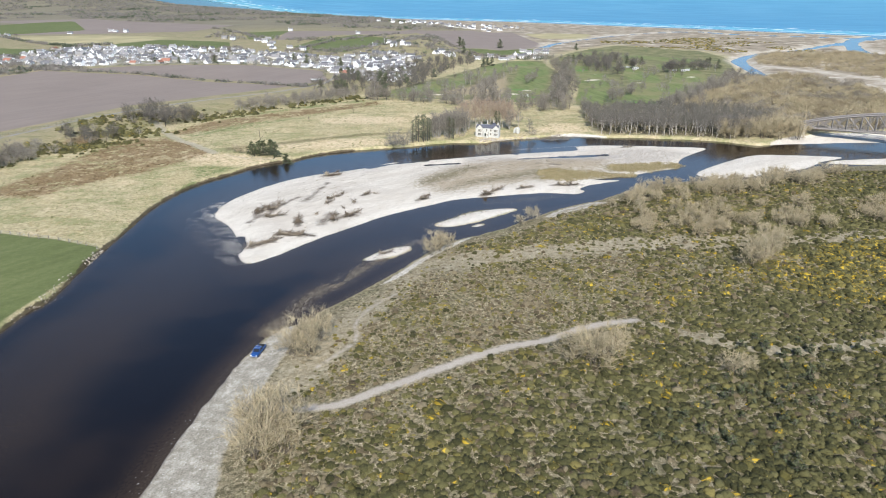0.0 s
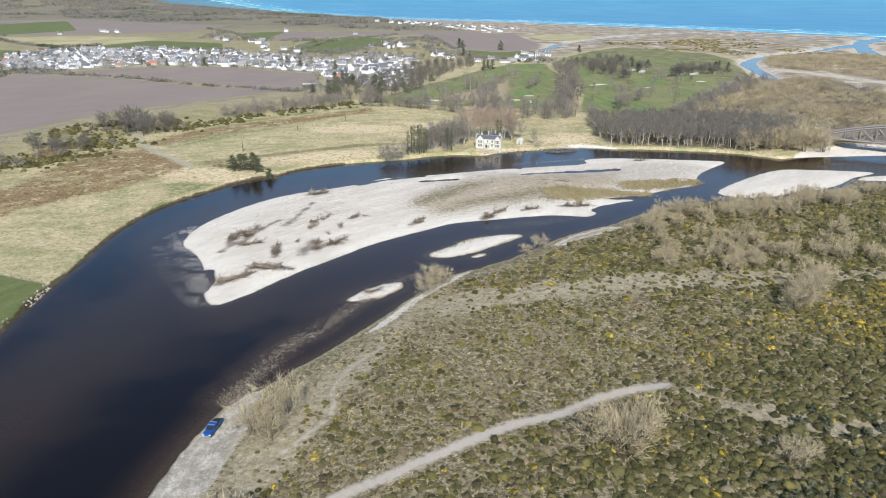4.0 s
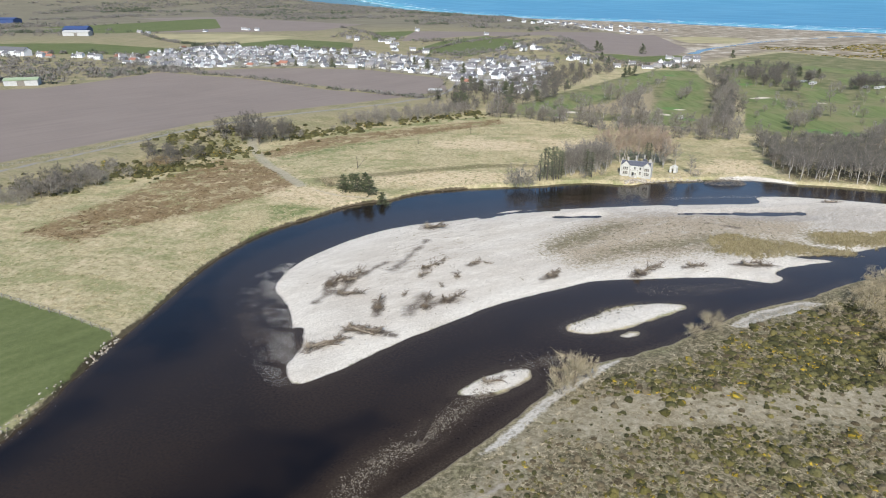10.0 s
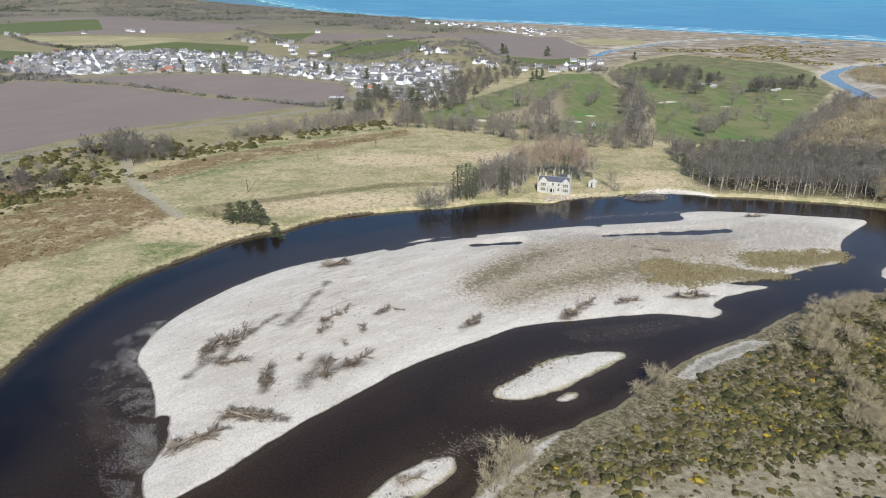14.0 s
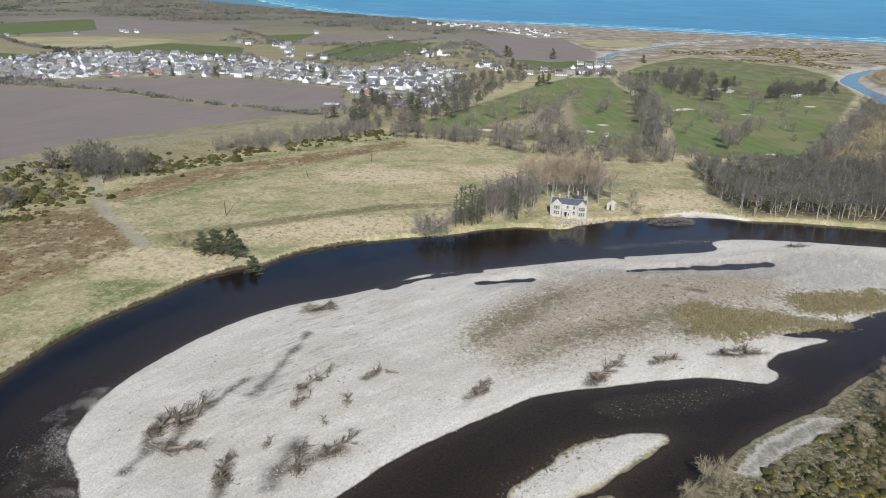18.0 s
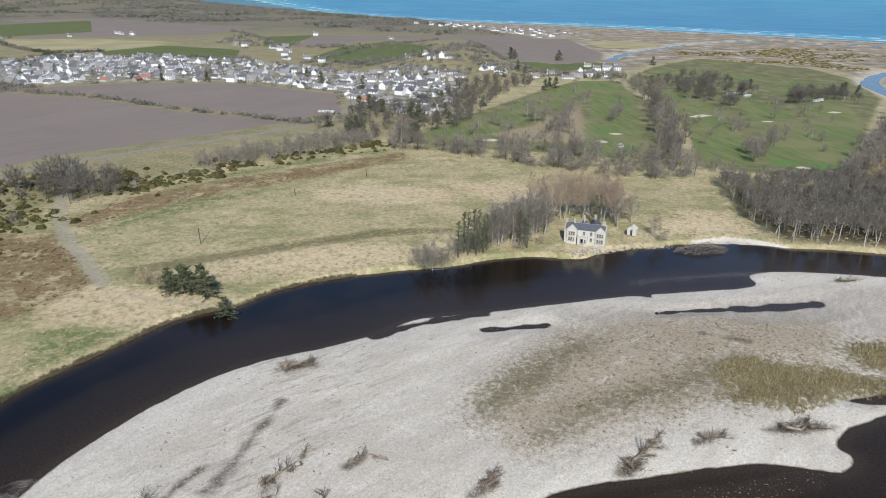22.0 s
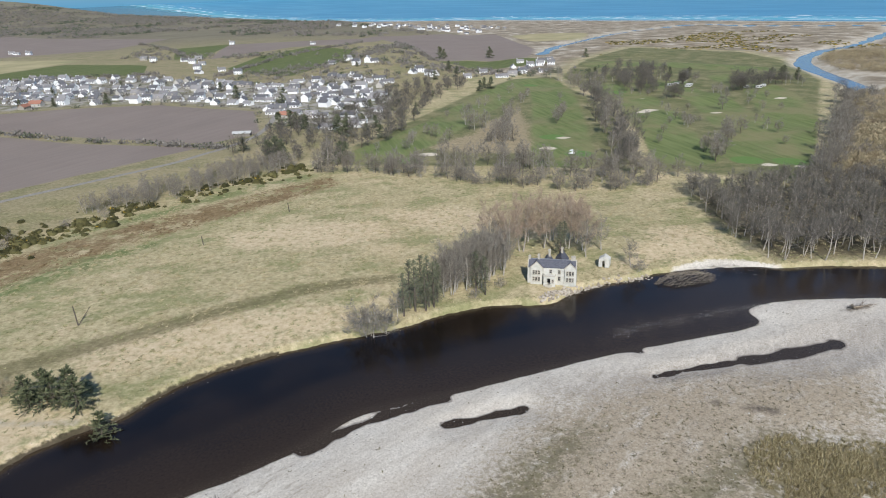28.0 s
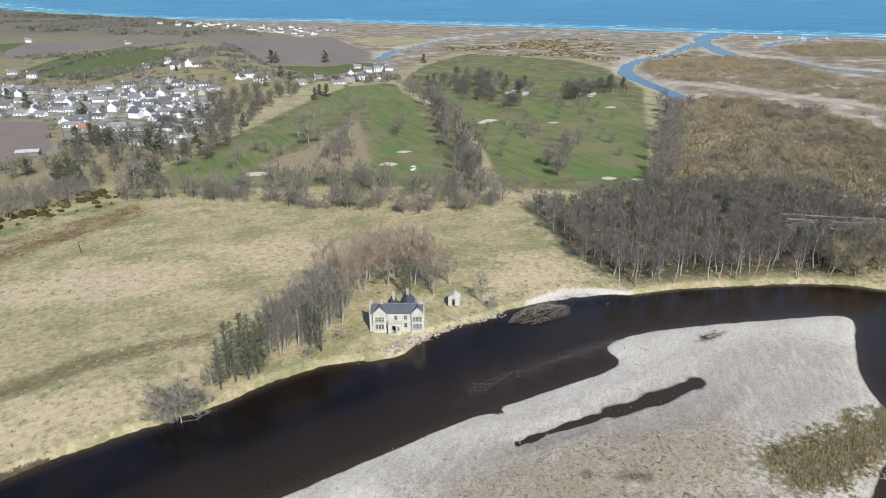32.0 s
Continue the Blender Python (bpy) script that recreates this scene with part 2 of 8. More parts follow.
GREEN = [np.array(p, float) for p in (
    [(-175, -128), (-156, -134), (-107, -147), (-104.6, -157), (-104.5, -172), (-106, -186), (-107, -300), (-230, -300), (-240, -160)],
    [(-190, 470), (-183, 589), (-146, 705), (-94, 640), (-78, 520), (-85, 445), (-120, 392), (-165, 434)], [(-706, 427), (-579, 462), (-403, 397), (-424, 339), (-601, 320)],
    [(-404, 485), (-377, 566), (-276, 518), (-252, 442), (-367, 427)], [(-840, 670), (-835, 1055), (-797, 1149), (-591, 794), (-665, 633)],
    [(-838, 937), (-708, 871), (-671, 701), (-900, 760)], [(-318, 726), (-260, 773), (-241, 586), (-267, 566)], [(-10, 455), (82, 508), (105, 470), (30, 420)])]
PALE = [np.array(p, float) for p in ([(-614, 621), (-508, 660), (-376, 610), (-404, 487), (-446, 466)], [(105, 800), (150, 830), (215, 800), (180, 690), (120, 690)])]
GOLF = [np.array(p, float) for p in (
    [(-62, 124), (-25, 215), (18, 308), (45, 352), (78, 362), (76, 300), (80, 215), (66, 130), (52, 92), (7, 106)],
    [(84, 360), (130, 470), (199, 560), (270, 470), (268, 380), (236, 285), (150, 140), (106, 66), (62, 88), (76, 150), (88, 240)])]
FAIRWAYS = [(curve([(64, 337), (61, 283), (48, 198), (38, 145), (32, 108)]), 13), (curve([(55, 340), (30, 292), (-4, 207), (-28, 156), (-48, 128)]), 13),
            (curve([(96, 300), (100, 230), (88, 160), (78, 105)]), 13), (curve([(135, 300), (140, 230), (122, 150), (104, 100)]), 12),
            (curve([(190, 320), (180, 240), (150, 160), (122, 95)]), 13), (curve([(130, 420), (180, 400), (220, 350)]), 16)]
GREENS = [(40, 118), (36, 152), (-28, 122), (98, 96), (112, 92), (54, 320), (100, 270), (150, 300)]
BUNKERS = [(-20.4, 131, 3.2), (-26.6, 114, 2.6), (40.2, 149.2, 2.4), (29.5, 130, 2.6), (31.5, 128, 1.8), (98.2, 205, 3.2), (92.1, 199, 2.8), (102.4, 88, 2.2),
           (112, 84, 1.8), (105.8, 244, 3), (35.1, 321, 3), (176.7, 222, 2.6), (128.2, 192, 2.4), (150, 300, 3), (128, 470, 3)]
BRACKEN = [np.array(p, float) for p in (
    [(-149, 3), (-141, 30), (-121, 51), (-97, 73), (-72, 96), (-58, 104), (-54, 92), (-82, 64), (-107, 40), (-125, 18), (-139, -1)],
    [(-170, -100), (-166, -68), (-164, -36), (-160, -8), (-146, -4), (-127, -24), (-114, -38), (-118, -52), (-126, -68), (-138, -80), (-150, -104)],
    [(-186, -22), (-184, -8), (-176, -2), (-172, -14), (-180, -26)])]
ROAD = curve([(-420, -260), (-300, -160), (-232, -64), (-217, -28), (-206, 2), (-197, 30), (-177, 70), (-150, 98), (-124, 126), (-108, 155), (-100, 190), (-104, 250)])
TRACK = curve([(-178, 62), (-166, 36), (-158, 19), (-147, 2), (-136, -12), (-126, -23), (-116, -34), (-111, -39)])
TRACK_2 = curve([(-104, -43), (-97, -45.5), (-90, -46), (-84, -46)])
PATH_S = curve([(-46, -222), (-37, -222), (-30.6, -220.6), (-21.6, -215.5), (-11.8, -208.9), (-3, -203), (6, -198.8), (17, -192.8), (26.3, -189.8)])
PATH_S2 = curve([(-36.5, -209), (-31, -200), (-31.6, -191), (-29, -183), (-24, -176)])
CLEAR = [np.array(p, float) for p in ([(-22, -158), (-12, -149), (3, -147), (35, -139.5), (67, -137), (112, -134), (180, -130), (180, -142), (106, -145), (63, -149), (25, -154), (2, -160), (-11, -166)],
                                      [(24, -189), (38, -195), (52, -199), (72, -197), (110, -192), (110, -198), (72, -204), (52, -206), (38, -202)],
                                      [(-44, -232), (-44, -200), (-40, -190), (-30, -179), (-22, -160), (-16, -160), (-26, -188), (-34, -212), (-40, -224)])]
BEACH = curve([(-58, -320), (-58, -250), (-54, -215), (-47, -191.5), (-43.4, -195), (-44.8, -213), (-45, -223), (-46, -234), (-44.4, -250), (-48, -320)], True, 4)
SAND_S = [np.array(p, float) for p in ([(17, -118), (24, -110), (36, -102), (40, -103), (34, -108), (26, -113), (20, -118.5)],
                                       [(-29, -170), (-20, -153), (-13, -142), (-6, -136), (-10, -142), (-18, -153), (-25, -166)])]
VEG = np.array([(-23, -84), (-21, -73), (-12, -60), (-5, -51), (8, -46.5), (20, -43.8), (34, -43.3), (52, -46), (49, -55), (45, -62), (29, -61), (22, -74), (2, -84), (-14, -91)], float)
TOWN = np.array([(-430, 300), (-392, 262), (-342, 240), (-280, 268), (-225, 288), (-180, 292), (-116, 256), (-96, 205), (-66, 176), (-44, 205), (-36, 262), (-48, 330), (-66, 372), (-129, 356), (-175, 380), (-232, 412), (-340, 432), (-430, 420)], float)
ROUGH = np.array([(-20.7, 144), (-8, 159), (1.6, 164), (10, 190), (26, 214), (34, 240), (30, 190), (24, 135), (18.7, 121), (-1.5, 127)], float)
HERB = [np.array(p, float) for p in ([(-24, -79), (-19, -71), (-12, -63), (-4, -56.5), (2, -55), (-1, -60), (-6, -66), (-11, -74), (-17, -80), (-22, -83)], [(-12, -88), (-2, -80), (8, -76), (20, -71), (28, -66), (32, -61), (27, -59), (18, -64), (4, -72), (-8, -80)],
                                     [(20, -76), (24, -68), (34, -64), (30, -60), (18, -66)])]
LAWN = [np.array(p, float) for p in ([(-113, -61), (-104, -57), (-95, -60), (-101, -71), (-106, -77), (-109, -70)], [(-109, -95), (-107, -78), (-103.5, -80), (-105, -96)], [(-58, -30), (-44, -18), (-40, -16), (-52, -27)], [(-141, 0), (-126, 18), (-110, 36), (-98, 44), (-100, 36), (-118, 14), (-132, -4)],
                                     [(-170, -40), (-160, -26), (-150, -12), (-146, -12), (-156, -32), (-166, -50)], [(-132, 56), (-112, 70), (-90, 94), (-68, 110), (-66, 104), (-90, 86), (-112, 62), (-130, 48)])]
BLEACH = [np.array(p, float) for p in ([(-99, -22), (-86, -12), (-64, -9), (-43, -7), (-39, -17), (-52, -22), (-66, -28), (-88, -31)], [(-123, -44), (-114, -38), (-100, -40), (-84, -44), (-88, -54), (-100, -58), (-116, -56)], [(22, 6), (40, 30), (52, 32), (58, 12), (48, 11), (34, 8)],
                                       [(-84, 44), (-60, 52), (-36, 50), (-30, 34), (-52, 28), (-76, 32)], [(-40, 60), (-10, 60), (2, 40), (-8, 34), (-30, 44)])]
HEAD = np.array([(-6, -42), (20, -36), (50, -27), (80, -24), (92, -31), (80, -46), (62, -50), (44, -52), (20, -50), (0, -52)], float)
WASH = [np.array(p, float) for p in ([(-68, -62), (-46, -60), (-38, -72), (-44, -92), (-60, -112), (-66, -100), (-62, -80)], [(-20, -50), (12, -46), (30, -44), (20, -50), (0, -56)], [(50, -40), (80, -44), (82, -48), (62, -47)])]
RUSHES = np.array([(-110, -28), (-88, -14), (-66.6, -2.5), (-54.3, 4.5), (-42.5, 7), (-31, 7.5), (-30.2, 4), (-42, 1.6), (-53.4, -1.5), (-65.3, -8), (-88, -21), (-108, -35)], float)
CARR = np.array([(108, 68), (126, 66), (152, 58), (154, 28), (142, 2), (165, 10), (190, 10), (240, 40), (268, 100), (285, 180), (268, 210), (240, 245), (205, 205), (175, 160), (146, 118)], float)
WOOD = np.array([(62, 62), (58, 32), (61, 5), (75, 4), (100, 0.5), (121, -7), (142, 2), (154, 28), (152, 56), (125, 66), (106, 68)], float)
REEDS = [curve([(47.7, -57.3), (52.8, -53), (61, -51.6), (66.5, -51.9), (73.7, -49.7), (79.5, -49.2), (79, -53), (72.3, -58.9), (61.4, -61.5), (52, -63)], True, 4),
         curve([(26.5, -63.3), (32, -61), (41.7, -62.5), (48, -63.5), (54.4, -65), (58.6, -67), (56.7, -69.3), (45.4, -71.8), (36, -73.5), (31, -76), (21.3, -75.2), (23.3, -69)], True, 4)]
BAR_NORTH = curve([(134, -14), (150, -11.5), (184, -8.5), (215, -12), (215, 4), (184, 7), (166, 6), (150, 0), (140, -6)], True, 4)
COVE = curve([(36, 4.6), (40, 7), (47, 8.8), (54, 8), (60, 5.2), (63, 3), (56, 3.4), (47, 3.6), (40, 3.6)], True, 4)


def land_height(x, y):
    """The ground with no river in it."""
    up = sdf(x, y, UPLAND)
    z = 1.9 + 0.35 * vnoise(x, y, 37, 1) + 0.12 * vnoise(x, y, 9, 2)
    z = z + 2.9 * sstep(up, -6, 22) + 4.5 * sstep(up, 70, 330)
    z = z + 7.5 * np.exp(-(((x + 66) / 55) ** 2 + ((y - 415) / 80) ** 2)) + 8 * np.exp(-(((x + 45) / 30) ** 2 + ((y - 520) / 110) ** 2))
    gold = sstep(np.maximum(sdf(x, y, GOLF[0]), sdf(x, y, GOLF[1])), -10, 10)
    z = z + gold * (0.7 + 0.8 * vnoise(x, y, 28, 5))
    sea = sdf(x, y, SEA)
    z = z - 1.2 * sstep(sea, -420, -120) * (1 - sstep(up, -5, 60))
    far = np.hypot(x, y)
    z = z + 72 * sstep(far, 1900, 3500) * sstep(up, 150, 700) + 14 * sstep(far, 1400, 3000) * sstep(up, 200, 800) * (0.6 + 0.4 * vnoise(x, y, 330, 8))
    return np.where(sea > -60, z * sstep(-sea, -25, 60) + (-1.5) * (1 - sstep(-sea, -25, 60)) + 0.6 * np.exp(-((sea + 30) / 25) ** 2), z)


def ground(x, y):
    """Height of the whole ground, beds of river and pools included."""
    x, y = np.asarray(x, float), np.asarray(y, float)
    wob = 0.5 * vnoise(x, y, 3.1, 3) + 0.35 * vnoise(x, y, 1.4, 4)
    dn, ds = sdf(x, y, LAND_N) + 0.5 * wob, sdf(x, y, LAND_S) + 0.6 * wob
    base = land_height(x, y)
    zn = np.where(dn > 0, np.interp(dn, [0, 0.35, 0.7, 5, 16], [0, 0.75, 1.05, 1.3, 1.0]), np.interp(dn, [-14, -4, 0], [-2.2, -1.2, 0]))
    cov = sstep(np.maximum(sdf(x, y, COVE), sdf(x, y, BAR_NORTH)), -1.5, 2)
    kn = sstep(dn, 3, 16) * (1 - cov)
    zn = np.where(dn > 0, zn * (1 - cov) + cov * np.minimum(0.1 + 0.08 * dn, 0.7), zn)
    zn = zn * (1 - kn) + base * kn
    zs = np.interp(ds, [-20, -5, 0, 4, 9, 20], [-2.2, -0.75, 0, 0.35, 0.95, 1.1])
    ks = sstep(ds, 6, 20)
    zs = zs * (1 - ks) + ks * (1.7 + 0.45 * vnoise(x, y, 19, 6) + 0.25 * vnoise(x, y, 6, 7))
    z = np.maximum(zn, zs)
    lumps = 0.16 * vnoise(x, y, 11, 9) + 0.07 * vnoise(x, y, 3.7, 10)
    for poly, top in ((BAR, 1.0), (BAR_EAST, 0.8), (BAR_FAR, 0.5), (ISLE_1, 0.45), (ISLE_2, 0.5), (ISLE_3, 0.3)):
        d = sdf(x, y, poly) + (0.35 * wob if top > 0.55 else 0.7 * wob + 0.6 * vnoise(x, y, 5, 15) + 0.7)
        zb = np.interp(d, [-26, -13, -2, 0, 3, 12, 30], [-2.2, -0.6, -0.25, 0, 0.3 * top + 0.06, 0.72 * top, top])
        z = np.maximum(z, zb + lumps * sstep(d, 1.5, 9))
    z = np.maximum(z, -0.05 - 0.08 * np.maximum(dist_line(x, y, STONE_BAR) - 1.3, 0) ** 1.3 + 0.2 * wob)
    z = np.maximum(z, -0.12 - 0.10 * np.maximum(dist_line(x, y, STONE_BAR_2) - 0.8, 0) ** 1.3 + 0.15 * wob)
    z = np.maximum(z, -0.16 - 0.16 * np.maximum(-sdf(x, y, COBBLE_BED), 0) ** 0.8 + 0.12 * wob)
    z = np.maximum(z, -0.45 - 0.02 * np.maximum(dist_line(x, y, SHALLOWS) - 6, 0) ** 1.35)
    z = np.maximum(z, -0.20 - 0.2 * np.maximum(-sdf(x, y, TIP_SHALLOW), 0) ** 0.8 + 0.34 * wob)
    z = np.maximum(z, -0.14 - 0.1 * np.maximum(dist_line(x, y, RIFFLE) - 1.2, 0) + 0.2 * wob)
    z = np.maximum(z, -0.24 - 0.12 * np.maximum(-sdf(x, y, RIFFLE_POOL), 0) + 0.1 * wob)
    for line, w in POOLS:
        d = dist_line(x, y, line) + 0.9 * wob + 0.5 * w * vnoise(x, y, 5, 14)
        z = np.minimum(z, -0.09 + 0.09 * np.maximum(d, 0) / w + 0.05 * np.maximum(d - 2 * w, 0))
    for line, w in CHANNELS:
        d = dist_line(x, y, line) + w * 0.35 * vnoise(x, y, w * 3.0, 12)
        z = np.minimum(z, -0.8 + 0.8 * np.maximum(d - w * 0.55, 0) / (w * 0.45))
    return z


def lines_to(a, b, step, end_lo, end_hi, grow):
    mid = list(np.arange(a, b + 0.01, step))
    for end, sign, start in ((end_hi, 1, mid[-1]), (end_lo, -1, mid[0])):
        v, s, out = start, step, []
        while sign * (end - v) > 0:
            s *= grow
            v += sign * s
            out.append(v)
        mid = mid + out if sign > 0 else out[::-1] + mid
    return np.array(mid)


def sheet(name, gx, gy, height, attrs, material):
    """One grid mesh over the lines gx and gy."""
    X, Y = np.meshgrid(gx, gy)
    x, y = X.ravel(), Y.ravel()
    z = height(x, y)
    nx, ny = len(gx), len(gy)
    co = np.stack([x, y, z], 1)
    i = np.arange(nx * ny).reshape(ny, nx)
    quads = np.stack([i[:-1, :-1], i[:-1, 1:], i[1:, 1:], i[1:, :-1]], -1).reshape(-1, 4)
    ob = new(name, raw_mesh(name, co, quads))
    for key, v in attrs(x, y, z).items():
        a = ob.data.attributes.new(key, "FLOAT", "POINT")
        a.data.foreach_set("value", v.astype(np.float32))
    ob.data.materials.append(material)
    ob.data.polygons.foreach_set("use_smooth", np.ones(len(quads), bool))
    return ob


def raw_mesh(name, co, faces, mats=None, smooth=False):
    """A mesh from numpy vertices and faces of one size."""
    me = bpy.data.meshes.new(name)
    n, k = faces.shape
    me.vertices.add(len(co))
    me.vertices.foreach_set("co", np.ascontiguousarray(co, np.float32).ravel())
    me.loops.add(n * k)
    me.loops.foreach_set("vertex_index", np.ascontiguousarray(faces, np.int32).ravel())
    me.polygons.add(n)
    me.polygons.foreach_set("loop_start", np.arange(0, n * k, k, dtype=np.int32))
    if mats is not None:
        me.polygons.foreach_set("material_index", np.ascontiguousarray(mats, np.int32))
    if smooth:
        me.polygons.foreach_set("use_smooth", np.ones(n, bool))
    me.update(calc_edges=True)
    return me


def many(polys, x, y):
    d = np.full(x.shape, -1e6)
    for p in polys:
        d = np.maximum(d, sdf(x, y, p))
    return d


SILT_SHADE = [((-60, -104), (-58, -92), 1.6), ((-58.5, -94), (-56, -81), 1.0), ((-72.5, -124), (-71.8, -118), 1.4), ((-72.6, -117), (-73.2, -111), 1.2), ((-69, -118), (-66.5, -108.5), 1.2), ((-66.5, -108), (-63, -99), 0.9), ((-50.5, -126), (-49.3, -116), 2.0),
        ((-47, -120), (-42, -116.5), 1.5), ((-57.2, -128), (-58.6, -122), 1.1), ((-52.6, -103.4), (-52, -100.4), 1.0), ((-71, -147.5), (-70.6, -140), 1.5), ((-61, -136), (-51, -135.6), 0.8), ((-42, -97.4), (-39.6, -95), 0.9), ((-23, -101.6), (-20, -98.6), 1.1),
        ((-1, -95), (2, -92.6), 1.0), ((24, -83.6), (35, -81), 0.9), ((12, -86.8), (17, -84.6), 0.6), ((-60, -71), (-54, -67), 0.8), ((62, -21), (68, -19.4), 0.8), ((23.6, -50.7), (31.7, -53.8), 0.9)]


def silt_shade(x, y):
    """Dark silt and twigs left in the lee of the stranded trees, with twig shadow painted in."""
    v = np.zeros(x.shape)
    for a, b, w in SILT_SHADE:
        d = dist_line(x, y, np.array((a, b), float)) + 0.8 * vnoise(x, y, 2.3, 61) + 0.5 * vnoise(x, y, 0.9, 62)
        v = np.maximum(v, 1 - sstep(d, 0.1, w * 1.25))
    return v


def ground_attrs(x, y, z):
    c = lambda v: np.clip(v, -30, 30)
    bars = np.maximum.reduce([sdf(x, y, p) for p in (BAR, BAR_EAST, BAR_FAR, ISLE_1, ISLE_2, ISLE_3, BEACH, COVE, BAR_NORTH)])
    bars = np.maximum(bars, many(SAND_S, x, y))
    shal = np.maximum(np.maximum(2.2 - dist_line(x, y, STONE_BAR), np.maximum(sdf(x, y, TIP_SHALLOW), sdf(x, y, COBBLE_BED))), np.maximum(1.2 - dist_line(x, y, RIFFLE), 1.0 - dist_line(x, y, STONE_BAR_2)))
    sea = sdf(x, y, SEA)
    sand = np.maximum(sea + 45, np.maximum.reduce([w * 2 + 5 * vnoise(x, y, 26, 91) + 4 * vnoise(x, y, 60, 92) - dist_line(x, y, l) for l, w in CHANNELS]))
    sand = np.maximum(sand, np.maximum.reduce([w - dist_line(x, y, l) for l, w in DRY_CHANNELS]))
    fair = np.maximum.reduce([w - dist_line(x, y, l) for l, w in FAIRWAYS])
    bunk = np.maximum.reduce([r - np.hypot((x - a) / 1.5, y - b) for a, b, r in BUNKERS])
    putt = np.maximum.reduce([6 - np.hypot(x - a, y - b) for a, b in GREENS])
    path = np.maximum(0.95 - dist_line(x, y, PATH_S), 0.25 - dist_line(x, y, PATH_S2))
    up = sdf(x, y, UPLAND)
    est = np.where((up < 0) & (y > 120) & ((x > 62) | (y > 400)), np.maximum(-np.maximum(sdf(x, y, GOLF[0]), sdf(x, y, GOLF[1])), 0) - 12, -30)
    return {"bars": c(bars), "shoal": c(shal), "south": c(sdf(x, y, LAND_S)), "sand": c(sand), "plough": c(many(PLOUGHED, x, y)),
            "green": c(many(GREEN, x, y)), "pale": c(many(PALE, x, y)), "golf": c(many(GOLF, x, y)), "fair": c(fair), "putt": c(putt),
            "bunk": c(bunk), "bracken": c(many(BRACKEN, x, y)), "road": c(1.4 - dist_line(x, y, ROAD)), "track": c(np.maximum(1.5 - np.abs(dist_line(x, y, TRACK) - 0.5), 0.6 - dist_line(x, y, TRACK_2))),
            "beach": c(np.maximum.reduce([sdf(x, y, BEACH), sdf(x, y, COVE) - 2.2, many(SAND_S, x, y) - 0.6])), "bank": np.where(np.maximum(np.maximum(sdf(x, y, COVE), sdf(x, y, BAR_NORTH)) + 2, np.minimum(x + 52 + 5 * vnoise(x, y, 9, 93), 5)) > 0, 30.0, np.clip(sdf(x, y, LAND_N), -30, 30)), "herb": c(many(HERB, x, y)), "lawn": c(many(LAWN, x, y)), "bleach": c(many(BLEACH, x, y)), "wash": c(many(WASH, x, y)), "head": c(sdf(x, y, HEAD)), "silt_shade": silt_shade(x, y), "path": c(path), "clear": c(many(CLEAR, x, y) - 0.5), "town": c(sdf(x, y, TOWN)), "isle": c(sdf(x, y, ROUGH)), "rush": c(sdf(x, y, RUSHES)), "veg": c(sdf(x, y, VEG)), "reeds": c(many(REEDS, x, y)), "litter_shade": c(np.maximum(sdf(x, y, CARR), sdf(x, y, WOOD) - 2)), "up": c(up), "est": c(est),
            "far": np.clip(np.hypot(x + 20, y + 150) / 1000, 0, 6)}


